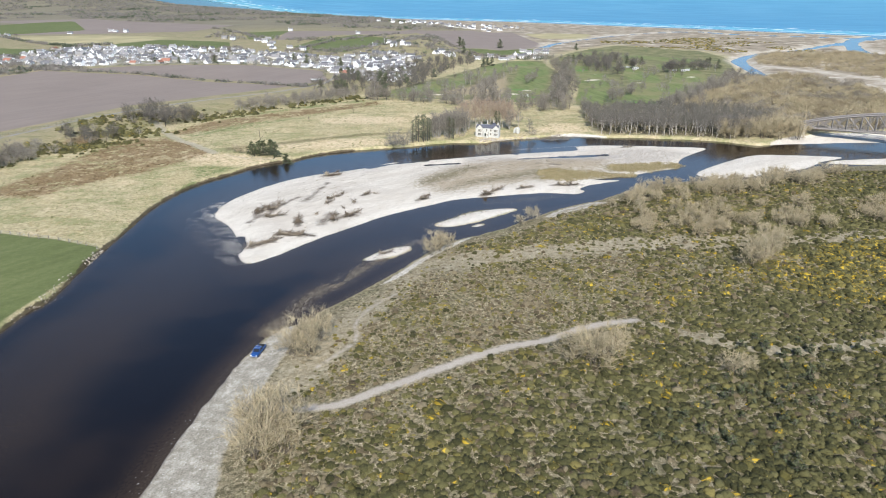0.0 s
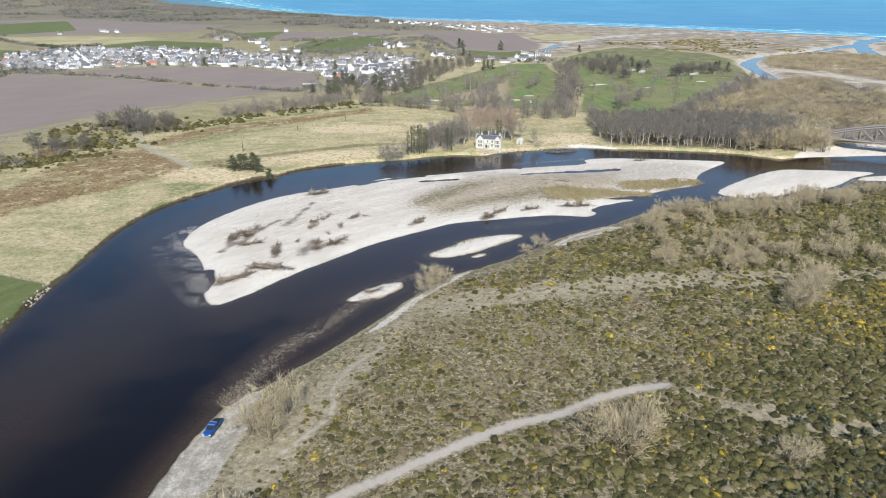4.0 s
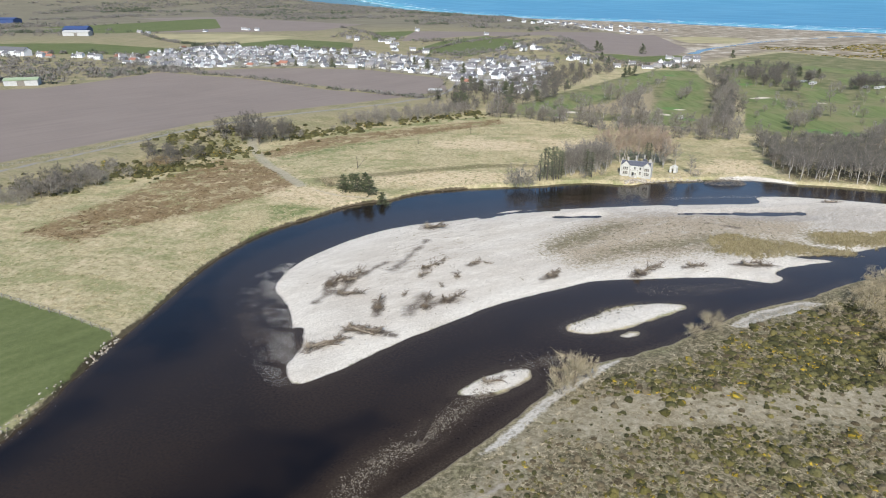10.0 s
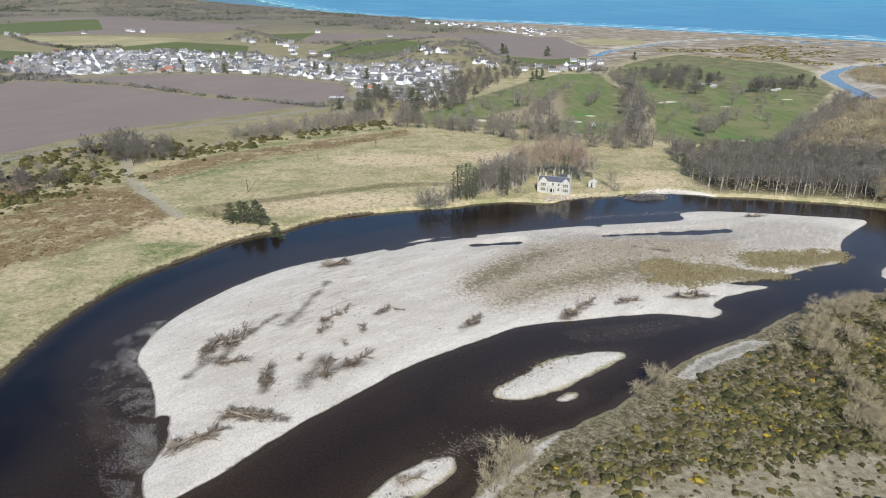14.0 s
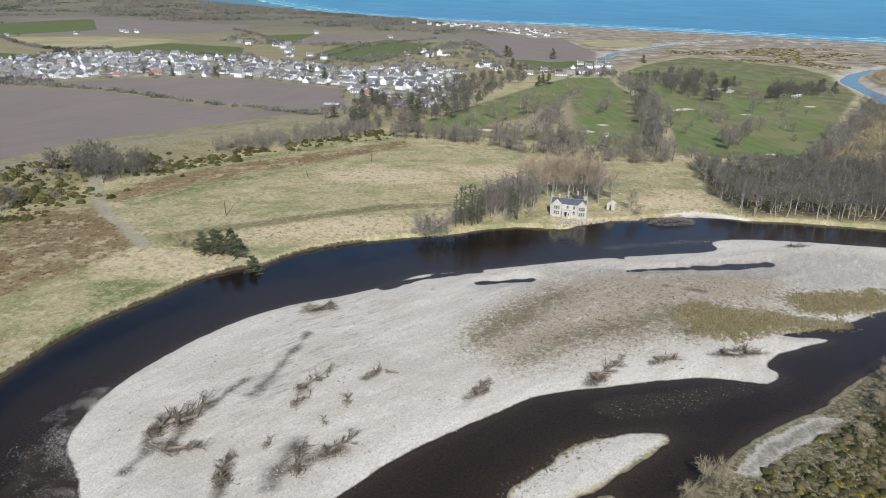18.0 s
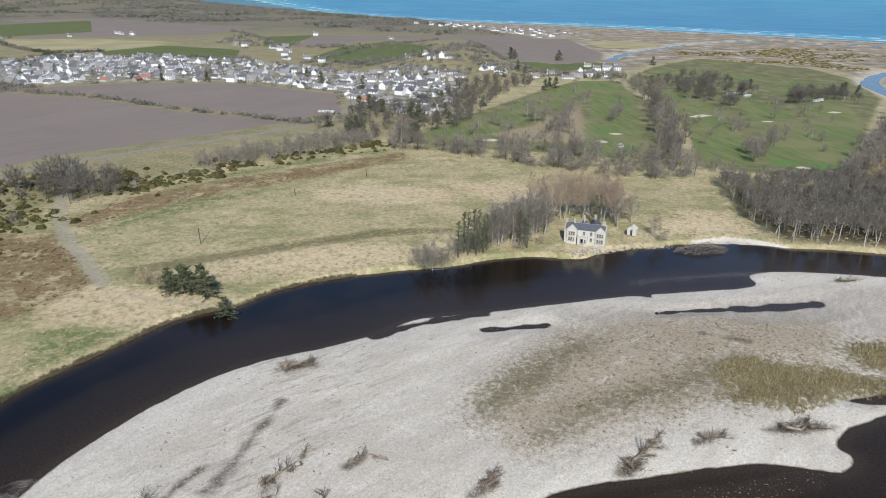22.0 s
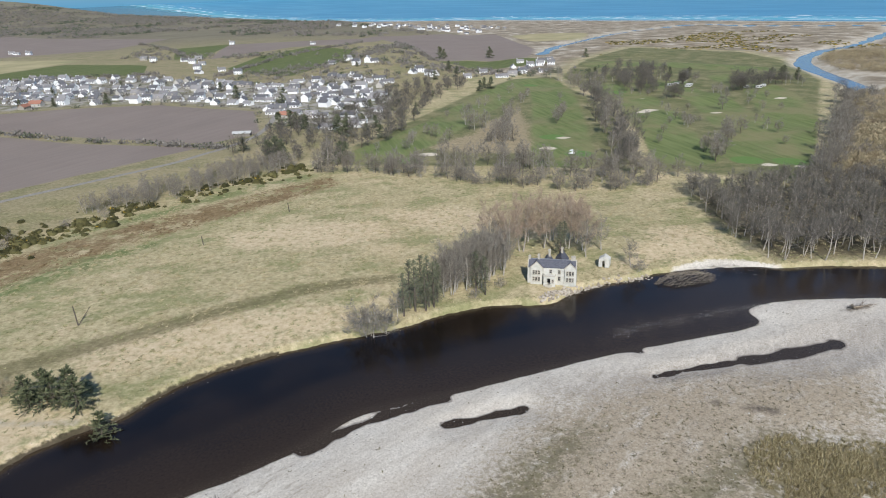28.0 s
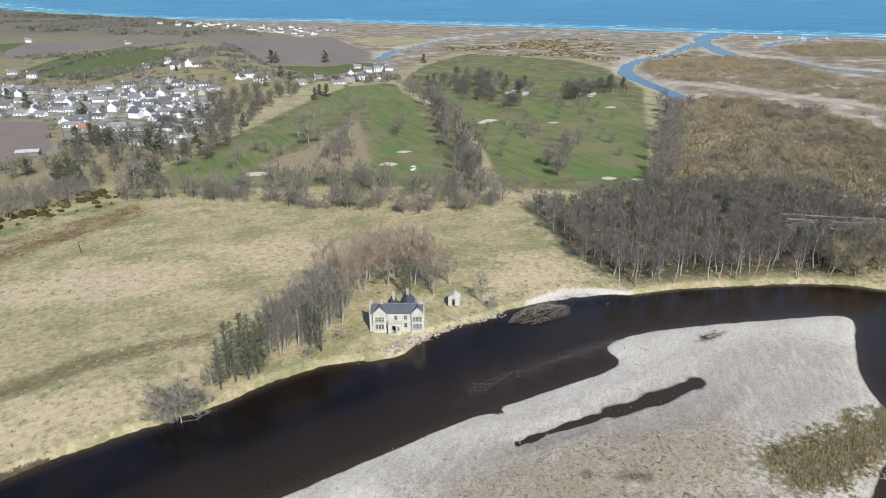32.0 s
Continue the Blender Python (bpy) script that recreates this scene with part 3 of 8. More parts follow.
def ground_material():
    k = Mat("ground_cover")
    big, mid, fine, grain = k.noise(0.02, 3), k.noise(0.11, 4), k.noise(0.7, 5, 0.65), k.noise(5.0, 4, 0.7)
    edge = k.math("MULTIPLY", k.math("SUBTRACT", fine, 0.5), 2.0)
    tuft = k.noise(0.55, 7, 0.78)

    def zone(name, soft, wob):
        return k.remap(k.math("ADD", k.attr(name), k.math("MULTIPLY", edge, wob)), -soft, soft)

    # rough pasture: straw, dull green and bleached patches
    straw = k.ramp(tuft, [(0.28, (0.18, 0.145, 0.072)), (0.43, (0.355, 0.297, 0.163)), (0.58, (0.50, 0.42, 0.25)), (0.78, (0.64, 0.54, 0.35))])
    grass = k.ramp(k.math("ADD", k.math("MULTIPLY", fine, 0.5), k.math("MULTIPLY", tuft, 0.5)), [(0.3, (0.165, 0.158, 0.068)), (0.5, (0.29, 0.275, 0.133)), (0.7, (0.42, 0.38, 0.21))])
    how = k.remap(k.math("ADD", k.math("MULTIPLY", k.noise(0.05, 5, 0.6, stretch=(1, 1.8, 1, 15)), 0.8), k.math("MULTIPLY", fine, 0.2)), 0.41, 0.53)
    col = k.mix(how, grass, straw)
    bleached = k.remap(k.math("ADD", k.math("MULTIPLY", k.noise(0.05, 5, 0.65), 0.75), k.math("MULTIPLY", k.noise(0.6, 5, 0.7), 0.25)), 0.525, 0.60)
    meadow = k.ramp(tuft, [(0.3, (0.10, 0.125, 0.045)), (0.55, (0.19, 0.215, 0.085)), (0.8, (0.33, 0.31, 0.155))])
    col = k.mix(k.math("MULTIPLY", zone("lawn", 2.5, 6.0), k.remap(k.noise(0.22, 5, 0.7), 0.36, 0.55, 0.2, 1.0)), col, meadow)
    bleached = k.math("MAXIMUM", k.math("MULTIPLY", bleached, 0.6), k.math("MULTIPLY", zone("bleach", 3.0, 8.0), k.remap(k.noise(0.25, 6, 0.7), 0.32, 0.5)))
    col = k.mix(bleached, col, k.ramp(tuft, [(0.3, (0.38, 0.285, 0.16)), (0.5, (0.56, 0.445, 0.28)), (0.72, (0.70, 0.585, 0.40))]))
    col = k.mix(k.math("MULTIPLY", zone("rush", 1.5, 3.0), 0.8), col, k.ramp(tuft, [(0.3, (0.085, 0.075, 0.035)), (0.55, (0.19, 0.165, 0.08)), (0.8, (0.36, 0.31, 0.19))]))
    # land far off: heath and rough ground, muted and paled to stand for haze
    heath = k.ramp(k.noise(0.014, 6, 0.65), [(0.3, (0.16, 0.142, 0.118)), (0.5, (0.225, 0.198, 0.158)), (0.7, (0.28, 0.255, 0.19))])
    col = k.mix(k.remap(k.attr("far"), 0.85, 1.2), col, heath)
    scrub = k.ramp(fine, [(0.3, (0.11, 0.10, 0.05)), (0.7, (0.25, 0.21, 0.12))])
    col = k.mix(k.remap(k.attr("up"), -12, 2), col, k.mix(0.55, col, scrub))
    # the estuary flats
    flats = k.ramp(k.noise(0.035, 6, 0.7), [(0.3, (0.15, 0.12, 0.08)), (0.46, (0.26, 0.21, 0.145)), (0.56, (0.37, 0.31, 0.23)), (0.64, (0.55, 0.49, 0.395))])
    col = k.mix(zone("est", 14, 6), col, flats)
    # heath of the south bank: grey-tan dead grass and lichen
    dead = k.ramp(tuft, [(0.25, (0.095, 0.075, 0.041)), (0.42, (0.215, 0.176, 0.106)), (0.6, (0.345, 0.292, 0.19)), (0.78, (0.53, 0.465, 0.34))])
    dead = k.mix(k.remap(mid, 0.45, 0.7), dead, k.ramp(fine, [(0.3, (0.155, 0.14, 0.07)), (0.7, (0.32, 0.285, 0.165))]))
    clump = k.math("MAXIMUM", k.remap(k.noise(0.95, 7, 0.82), 0.46, 0.55), k.math("MULTIPLY", zone("clear", 2.5, 7.0), 0.8))
    dead = k.mix(clump, k.ramp(fine, [(0.3, (0.062, 0.053, 0.028)), (0.7, (0.16, 0.137, 0.076))]), dead)
    col = k.mix(zone("south", 1.5, 2.0), col, dead)
    col = k.mix(k.math("MULTIPLY", zone("clear", 2.5, 7.0), k.remap(mid, 0.35, 0.65, 0.3, 0.8)), col, k.ramp(tuft, [(0.28, (0.15, 0.12, 0.07)), (0.5, (0.33, 0.28, 0.19)), (0.7, (0.56, 0.495, 0.38))]))
    streets = k.ramp(k.noise(0.12, 5, 0.7), [(0.38, (0.15, 0.155, 0.075)), (0.48, (0.24, 0.215, 0.15)), (0.56, (0.36, 0.335, 0.295))])
    col = k.mix(zone("town", 6.0, 4.0), col, streets)
    # fields
    col = k.mix(k.math("MULTIPLY", zone("bracken", 2.5, 8.0), k.remap(k.noise(0.13, 6, 0.7), 0.36, 0.54, 0.12, 0.95)), col, k.ramp(tuft, [(0.25, (0.105, 0.069, 0.031)), (0.5, (0.215, 0.147, 0.073)), (0.75, (0.385, 0.29, 0.165))]))
    furrow = k.noise(0.35, 3, stretch=(0.05, 1.0, 1.0, 62))
    soil = k.ramp(k.math("ADD", k.math("MULTIPLY", furrow, 0.5), k.math("MULTIPLY", big, 0.5)), [(0.3, (0.215, 0.172, 0.145)), (0.7, (0.265, 0.215, 0.18))])
    col = k.mix(zone("plough", 1.0, 1.2), col, soil)
    col = k.mix(zone("pale", 3.0, 3.0), col, k.ramp(big, [(0.3, (0.29, 0.27, 0.14)), (0.7, (0.46, 0.38, 0.22))]))
    turf = k.ramp(k.math("ADD", k.math("MULTIPLY", tuft, 0.5), k.math("MULTIPLY", k.noise(0.12, 4, 0.6, stretch=(0.25, 1.6, 1, 62)), 0.5)), [(0.32, (0.085, 0.102, 0.036)), (0.5, (0.125, 0.145, 0.052)), (0.68, (0.18, 0.19, 0.078))])
    col = k.mix(zone("green", 0.5, 0.5), col, turf)
    rough_turf = k.ramp(k.math("ADD", k.math("MULTIPLY", k.noise(0.06, 6, 0.7), 0.7), k.math("MULTIPLY", fine, 0.3)), [(0.32, (0.092, 0.10, 0.042)), (0.45, (0.14, 0.148, 0.064)), (0.55, (0.215, 0.195, 0.098)), (0.66, (0.33, 0.28, 0.16))])
    col = k.mix(zone("golf", 2.0, 4.0), col, rough_turf)
    mown = k.ramp(k.noise(0.4, 2, stretch=(1, 0.08, 1, 12)), [(0.35, (0.128, 0.16, 0.055)), (0.65, (0.185, 0.215, 0.082))])
    mown = k.mix(k.remap(k.noise(0.022, 7, 0.7), 0.44, 0.62, 0, 0.8), mown, (0.235, 0.21, 0.105))
    inside = k.math("MULTIPLY", zone("fair", 1.5, 1.0), zone("golf", 1.0, 1.0))
    col = k.mix(inside, col, mown)
    col = k.mix(zone("isle", 2.5, 6.0), col, k.ramp(tuft, [(0.3, (0.20, 0.155, 0.085)), (0.7, (0.45, 0.37, 0.235))]))
    col = k.mix(zone("putt", 0.8, 0.2), col, (0.13, 0.21, 0.06))
    col = k.mix(zone("bunk", 0.3, 0.5), col, (0.62, 0.54, 0.42))
    # ways
    col = k.mix(zone("road", 0.4, 0.4), col, k.ramp(fine, [(0.3, (0.22, 0.20, 0.175)), (0.7, (0.33, 0.305, 0.27))]))
    col = k.mix(k.math("MULTIPLY", zone("track", 0.7, 1.2), 0.6), col, k.ramp(fine, [(0.3, (0.27, 0.24, 0.18)), (0.7, (0.44, 0.40, 0.32))]))
    col = k.mix(zone("path", 0.5, 0.9), col, k.ramp(grain, [(0.3, (0.33, 0.28, 0.22)), (0.7, (0.50, 0.445, 0.375))]))
    col = k.mix(zone("sand", 6, 6), col, k.ramp(mid, [(0.3, (0.36, 0.30, 0.22)), (0.7, (0.58, 0.52, 0.42))]))
    # shingle: pale cobbles, silt streaks along the flow, thin grass on top
    cob = k.voronoi(3.2, "Color")
    cobv = k.math("MULTIPLY", k.math("ADD", k.noise(2.3, 5, 0.75), k.math("MULTIPLY", cob, 0.35)), 0.75)
    stone = k.ramp(cobv, [(0.25, (0.39, 0.338, 0.265)), (0.46, (0.62, 0.562, 0.472)), (0.72, (0.79, 0.73, 0.635))])
    inner = k.math("MULTIPLY", k.remap(k.attr("bars"), 2.5, 13), k.remap(k.noise(0.055, 6, 0.7, stretch=(1.0, 3.0, 1.0, 42)), 0.36, 0.6))
    stone = k.mix(k.math("MULTIPLY", inner, 0.5), stone, k.ramp(cobv, [(0.25, (0.34, 0.275, 0.205)), (0.75, (0.575, 0.50, 0.405))]))
    warm = k.remap(k.noise(0.04, 5, 0.65, stretch=(1, 3.2, 1, 47)), 0.42, 0.64)
    stone = k.mix(k.math("MULTIPLY", warm, 0.55), stone, k.ramp(cobv, [(0.25, (0.38, 0.32, 0.25)), (0.75, (0.63, 0.565, 0.475))]))
    flow = k.noise(0.16, 7, 0.72, stretch=(1.0, 4.5, 1.0, 44))
    stone = k.mix(k.math("MULTIPLY", k.remap(flow, 0.50, 0.64), k.remap(zone("wash", 5.0, 8.0), 0, 1, 0.2, 0.75)), stone, k.ramp(cobv, [(0.25, (0.25, 0.205, 0.155)), (0.75, (0.44, 0.375, 0.30))]))
    head = k.math("MULTIPLY", zone("head", 5.0, 9.0), k.remap(k.noise(0.13, 6, 0.7, stretch=(1.0, 4.0, 1.0, 62)), 0.32, 0.58, 0.25, 0.9))
    stone = k.mix(head, stone, k.ramp(cobv, [(0.25, (0.24, 0.20, 0.155)), (0.5, (0.40, 0.35, 0.29)), (0.75, (0.56, 0.505, 0.435))]))
    # sand and thin turf on the crown of the bar
    crown = k.math("MULTIPLY", zone("veg", 6.0, 12.0), k.remap(k.noise(0.10, 6, 0.72, stretch=(1.0, 2.4, 1.0, 40)), 0.28, 0.5))
    stone = k.mix(k.math("MULTIPLY", crown, 0.85), stone, k.ramp(cobv, [(0.25, (0.27, 0.205, 0.13)), (0.75, (0.50, 0.41, 0.29))]))
    turf_patch = k.math("MULTIPLY", zone("herb", 3.5, 9.0), k.remap(k.noise(0.38, 7, 0.82), 0.40, 0.50))
    stone = k.mix(k.math("MULTIPLY", turf_patch, 0.9), stone, k.ramp(tuft, [(0.3, (0.085, 0.074, 0.038)), (0.5, (0.17, 0.15, 0.085)), (0.72, (0.31, 0.275, 0.18))]))
    fleck = k.math("MULTIPLY", k.remap(k.noise(1.0, 8, 0.9), 0.51, 0.57), k.remap(k.math("ADD", k.attr("veg"), k.math("MULTIPLY", mid, 14)), -2, 10, 0.10, 0.9))
    stone = k.mix(fleck, stone, k.ramp(fine, [(0.3, (0.13, 0.105, 0.07)), (0.7, (0.26, 0.22, 0.155))]))
    stone = k.mix(zone("reeds", 2.5, 9.0), stone, k.ramp(tuft, [(0.3, (0.12, 0.10, 0.05)), (0.7, (0.30, 0.25, 0.145))]))
    # dark patches at stranded trees: flood deposit, and twig shadow put into the colour
    stone = k.mix(k.math("MULTIPLY", k.attr("silt_shade"), k.remap(k.noise(1.6, 6, 0.8), 0.33, 0.52, 0.1, 1.0)), stone, k.ramp(fine, [(0.3, (0.075, 0.06, 0.046)), (0.7, (0.19, 0.155, 0.12))]))
    stone = k.mix(k.math("MULTIPLY", zone("beach", 0.6, 2.0), k.remap(k.noise(0.4, 5, 0.7), 0.3, 0.6, 0.35, 0.95)), stone, k.ramp(cobv, [(0.3, (0.17, 0.15, 0.105)), (0.7, (0.37, 0.335, 0.27))]))
    scarp = k.math("MULTIPLY", k.remap(k.math("ADD", k.attr("bank"), k.math("MULTIPLY", edge, 0.6)), 0.6, 0.2), k.remap(k.attr("bank"), -1.0, -0.3))
    col = k.mix(k.math("MULTIPLY", scarp, 0.9), col, k.ramp(tuft, [(0.3, (0.022, 0.017, 0.011)), (0.7, (0.075, 0.056, 0.034))]))
    # brown scrub litter; under the river wood, tree shade put into the ground colour
    col = k.mix(zone("litter_shade", 3.0, 4.0), col, k.ramp(tuft, [(0.3, (0.075, 0.062, 0.035)), (0.7, (0.17, 0.14, 0.085))]))
    shoal = k.ramp(cobv, [(0.3, (0.04, 0.028, 0.017)), (0.55, (0.095, 0.07, 0.042)), (0.8, (0.22, 0.18, 0.13))])
    col = k.mix(zone("shoal", 0.6, 1.2), col, shoal)
    sel = zone("bars", 0.5, 1.2)
    col = k.mix(sel, col, stone)
    z = k.t.nodes.new("ShaderNodeSeparateXYZ")
    k.t.links.new(k.pos, z.inputs[0])
    wet = k.remap(k.math("ADD", z.outputs[2], k.math("MULTIPLY", edge, 0.04)), 0.055, 0.01)
    col = k.mix(k.math("MULTIPLY", wet, 0.7), col, (0.075, 0.055, 0.04))
    h = k.math("ADD", k.math("MULTIPLY", tuft, 0.6), k.math("MULTIPLY", grain, 0.3))
    k.bump(h, 0.75, 0.45)
    return k.done(col, k.remap(wet, 0, 1, 0.92, 0.45), 0.2)


def water_attrs(x, y, z):
    g = ground(x, y)
    sea = sdf(x, y, SEA)
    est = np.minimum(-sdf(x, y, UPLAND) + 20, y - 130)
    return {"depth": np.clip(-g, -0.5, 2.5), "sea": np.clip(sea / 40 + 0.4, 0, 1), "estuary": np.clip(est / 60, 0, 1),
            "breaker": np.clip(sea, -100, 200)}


def water_material():
    k = Mat("peaty_water")
    deep = k.remap(k.attr("depth"), 0.02, 1.05)
    shallow = k.ramp(k.noise(1.6, 5, 0.7), [(0.3, (0.023, 0.0142, 0.008)), (0.6, (0.041, 0.027, 0.016)), (0.8, (0.068, 0.047, 0.029))])
    col = k.mix(deep, shallow, k.mix(k.remap(k.noise(0.03, 3), 0.4, 0.65), (0.006, 0.0042, 0.0036), (0.016, 0.0102, 0.0066)))
    col = k.mix(k.remap(k.attr("depth"), 0.32, 0.03), col, k.ramp(k.noise(2.2, 5, 0.75), [(0.35, (0.024, 0.0165, 0.0095)), (0.55, (0.05, 0.035, 0.022)), (0.72, (0.10, 0.078, 0.052))]))
    # far channels: blue of the reflected sky put into the water colour
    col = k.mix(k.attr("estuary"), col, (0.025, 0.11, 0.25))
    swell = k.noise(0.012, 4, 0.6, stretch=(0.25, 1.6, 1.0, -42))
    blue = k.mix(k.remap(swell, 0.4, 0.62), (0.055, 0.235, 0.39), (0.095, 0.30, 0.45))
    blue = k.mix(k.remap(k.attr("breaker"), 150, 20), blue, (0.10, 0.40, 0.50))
    foam = 0.0
    for far_out, seed in ((0, 0.012), (48, 0.016), (95, 0.02)):
        line = k.math("ABSOLUTE", k.math("SUBTRACT", k.attr("breaker"), k.math("ADD", k.math("MULTIPLY", k.noise(seed, 3), 60), far_out)))
        foam = k.math("MAXIMUM", k.math("MULTIPLY", k.remap(line, 12, 3), k.remap(k.noise(0.016 + seed, 4), 0.44 + far_out * 0.0012, 0.5 + far_out * 0.0012)), foam)
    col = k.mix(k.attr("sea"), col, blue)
    col = k.mix(k.math("MULTIPLY", foam, k.attr("sea")), col, (0.85, 0.88, 0.88))
    rip = k.math("ADD", k.math("MULTIPLY", k.noise(1.3, 4, 0.6, stretch=(1, 1.8, 1, 30)), 0.6), k.math("MULTIPLY", k.noise(0.16, 3), 0.9))
    k.bump(rip, 0.16, 0.3)
    k.b.inputs["IOR"].default_value = 1.333
    return k.done(col, k.remap(k.attr("sea"), 0, 1, 0.09, 0.45), 0.5)


GX = lines_to(-126, 116, 0.8, -3500, 3500, 1.026)
GY = lines_to(-216, 14, 0.8, -1500, 3550, 1.026)
land = tagged(sheet("ground", GX, GY, ground, ground_attrs, ground_material()), "river valley ground of rough pasture, pale shingle and ploughed fields", "ground", kind="structure")
LAND_Z = np.empty(len(GX) * len(GY) * 3, np.float32)
land.data.vertices.foreach_get("co", LAND_Z)
LAND_Z = LAND_Z[2::3].reshape(len(GY), len(GX))


def top(x, y):
    """Height of the built ground at one place."""
    i, j = int(np.clip(np.searchsorted(GX, x) - 1, 0, len(GX) - 2)), int(np.clip(np.searchsorted(GY, y) - 1, 0, len(GY) - 2))
    u, v = (x - GX[i]) / (GX[i + 1] - GX[i]), (y - GY[j]) / (GY[j + 1] - GY[j])
    z = LAND_Z[j:j + 2, i:i + 2]
    return float((z[0, 0] * (1 - u) + z[0, 1] * u) * (1 - v) + (z[1, 0] * (1 - u) + z[1, 1] * u) * v)


WX = lines_to(-112, 110, 1.1, -3500, 3500, 1.045)
WY = lines_to(-206, 8, 1.1, -1500, 3550, 1.045)


def water_height(x, y):
    return 51 * sstep(np.hypot(x, y), 2000, 3600)


water = tagged(sheet("water", WX, WY, water_height, water_attrs, water_material()), "dark peaty river running out to a blue sea", "water", kind="structure")


def horizon():
    """A plain glowing band at the edge of the world, painted as pale haze over the far sea."""
    k = Mat("painted_sea_haze")
    z = k.t.nodes.new("ShaderNodeSeparateXYZ")
    k.t.links.new(k.pos, z.inputs[0])
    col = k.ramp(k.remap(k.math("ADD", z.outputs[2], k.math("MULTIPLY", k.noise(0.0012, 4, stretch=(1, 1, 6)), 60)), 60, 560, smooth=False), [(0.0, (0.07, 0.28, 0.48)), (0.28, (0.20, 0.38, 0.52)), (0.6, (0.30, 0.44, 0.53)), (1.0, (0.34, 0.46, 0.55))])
    # the haze is put into the band's emission colour
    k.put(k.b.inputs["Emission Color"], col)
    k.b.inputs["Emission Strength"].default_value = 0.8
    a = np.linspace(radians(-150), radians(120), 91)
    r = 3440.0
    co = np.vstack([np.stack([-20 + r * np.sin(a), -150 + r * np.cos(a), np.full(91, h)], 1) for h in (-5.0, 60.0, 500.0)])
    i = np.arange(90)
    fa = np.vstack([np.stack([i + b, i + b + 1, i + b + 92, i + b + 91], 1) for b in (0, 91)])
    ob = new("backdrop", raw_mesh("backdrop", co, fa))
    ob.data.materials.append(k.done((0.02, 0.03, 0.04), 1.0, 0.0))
    return tagged(ob, "glowing band painted as pale blue haze above the sea horizon", "backdrop", kind="structure")


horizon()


# ---- building helpers ----
rng = np.random.default_rng(7)


def part(name, mesh, material, parent, label=""):
    """Links a bmesh or mesh as one object under a thing or a part."""
    if isinstance(mesh, bmesh.types.BMesh):
        me = bpy.data.meshes.new(name)
        mesh.to_mesh(me)
        mesh.free()
    else:
        me = mesh
    if material is not None and not me.materials:
        me.materials.append(material)
    ob = new(name, me)
    ob.parent = parent
    if label:
        ob["label"] = label
    return ob


def thing(name, label, category, group="", at=None):
    ob = tagged(new(name), label, category, group)
    if at is not None:
        ob.matrix_basis = at
    return ob


def box(bm, x0, x1, y0, y1, z0, z1, bevel=0.0):
    v = [bm.verts.new(c) for c in ((x0, y0, z0), (x1, y0, z0), (x1, y1, z0), (x0, y1, z0), (x0, y0, z1), (x1, y0, z1), (x1, y1, z1), (x0, y1, z1))]
    f = [bm.faces.new([v[i] for i in q]) for q in ((3, 2, 1, 0), (4, 5, 6, 7), (0, 1, 5, 4), (1, 2, 6, 5), (2, 3, 7, 6), (3, 0, 4, 7))]
    if bevel:
        bmesh.ops.bevel(bm, geom=list({e for q in f for e in q.edges}), offset=bevel, segments=1, affect="EDGES")
    return bm


def boxes(*specs, bevel=0.0):
    bm = bmesh.new()
    for s in specs:
        box(bm, *s, bevel=bevel)
    return bm


def prism(bm, outline, y0, y1):
    """An outline in x, z drawn out from y0 to y1."""
    a = [bm.verts.new((x, y0, z)) for x, z in outline]
    b = [bm.verts.new((x, y1, z)) for x, z in outline]
    n = len(a)
    bm.faces.new(a)
    bm.faces.new(b[::-1])
    for i in range(n):
        bm.faces.new((a[i], b[i], b[(i + 1) % n], a[(i + 1) % n]))
    bmesh.ops.recalc_face_normals(bm, faces=bm.faces)
    return bm


def slab(bm, p, q, r, s, t):
    """A slab of thickness t over four corners."""
    c = [Vector(a) for a in (p, q, r, s)]
    n = (c[1] - c[0]).cross(c[3] - c[0]).normalized() * t
    lo, hi = [bm.verts.new(a) for a in c], [bm.verts.new(a + n) for a in c]
    bm.faces.new(lo[::-1])
    bm.faces.new(hi)
    for i in range(4):
        j = (i + 1) % 4
        bm.faces.new((lo[i], lo[j], hi[j], hi[i]))
    return bm


def tubes(segs, sides=5):
    """Vertices and quads for tapered limbs: rows of start, end, two radii."""
    co, fa = [], []
    for p, q, r0, r1 in segs:
        p, q = np.array(p, float), np.array(q, float)
        d = q - p
        d /= np.linalg.norm(d) + 1e-9
        u = np.cross(d, (0.3, 0.9, 0.2) if abs(d[2]) > 0.8 else (0, 0, 1))
        u /= np.linalg.norm(u) + 1e-9
        w = np.cross(d, u)
        k = len(co)
        for c, r in ((p, r0), (q, r1)):
            for i in range(sides):
                a = 2 * math.pi * i / sides
                co.append(c + r * (math.cos(a) * u + math.sin(a) * w))
        for i in range(sides):
            j = (i + 1) % sides
            fa.append((k + i, k + j, k + sides + j, k + sides + i))
    return np.array(co), np.array(fa)


def tube_mesh(name, segs, sides=5):
    co, fa = tubes(segs, sides)
    return raw_mesh(name, co, fa, smooth=True)


def slivers(base, way, length, width, rg):
    """Thin triangles for twigs and blades."""
    n = len(base)
    side = np.cross(way, rg.normal(size=(n, 3)))
    side /= np.linalg.norm(side, axis=1, keepdims=True) + 1e-9
    side *= (width if np.ndim(width) else np.full(n, width))[:, None] / 2
    tip = base + way * (length if np.ndim(length) else np.full(n, length))[:, None]
    co = np.stack([base - side, base + side, tip], 1).reshape(-1, 3)
    return co, np.arange(3 * n).reshape(-1, 3)


def unit(v):
    return v / (np.linalg.norm(v, axis=-1, keepdims=True) + 1e-9)


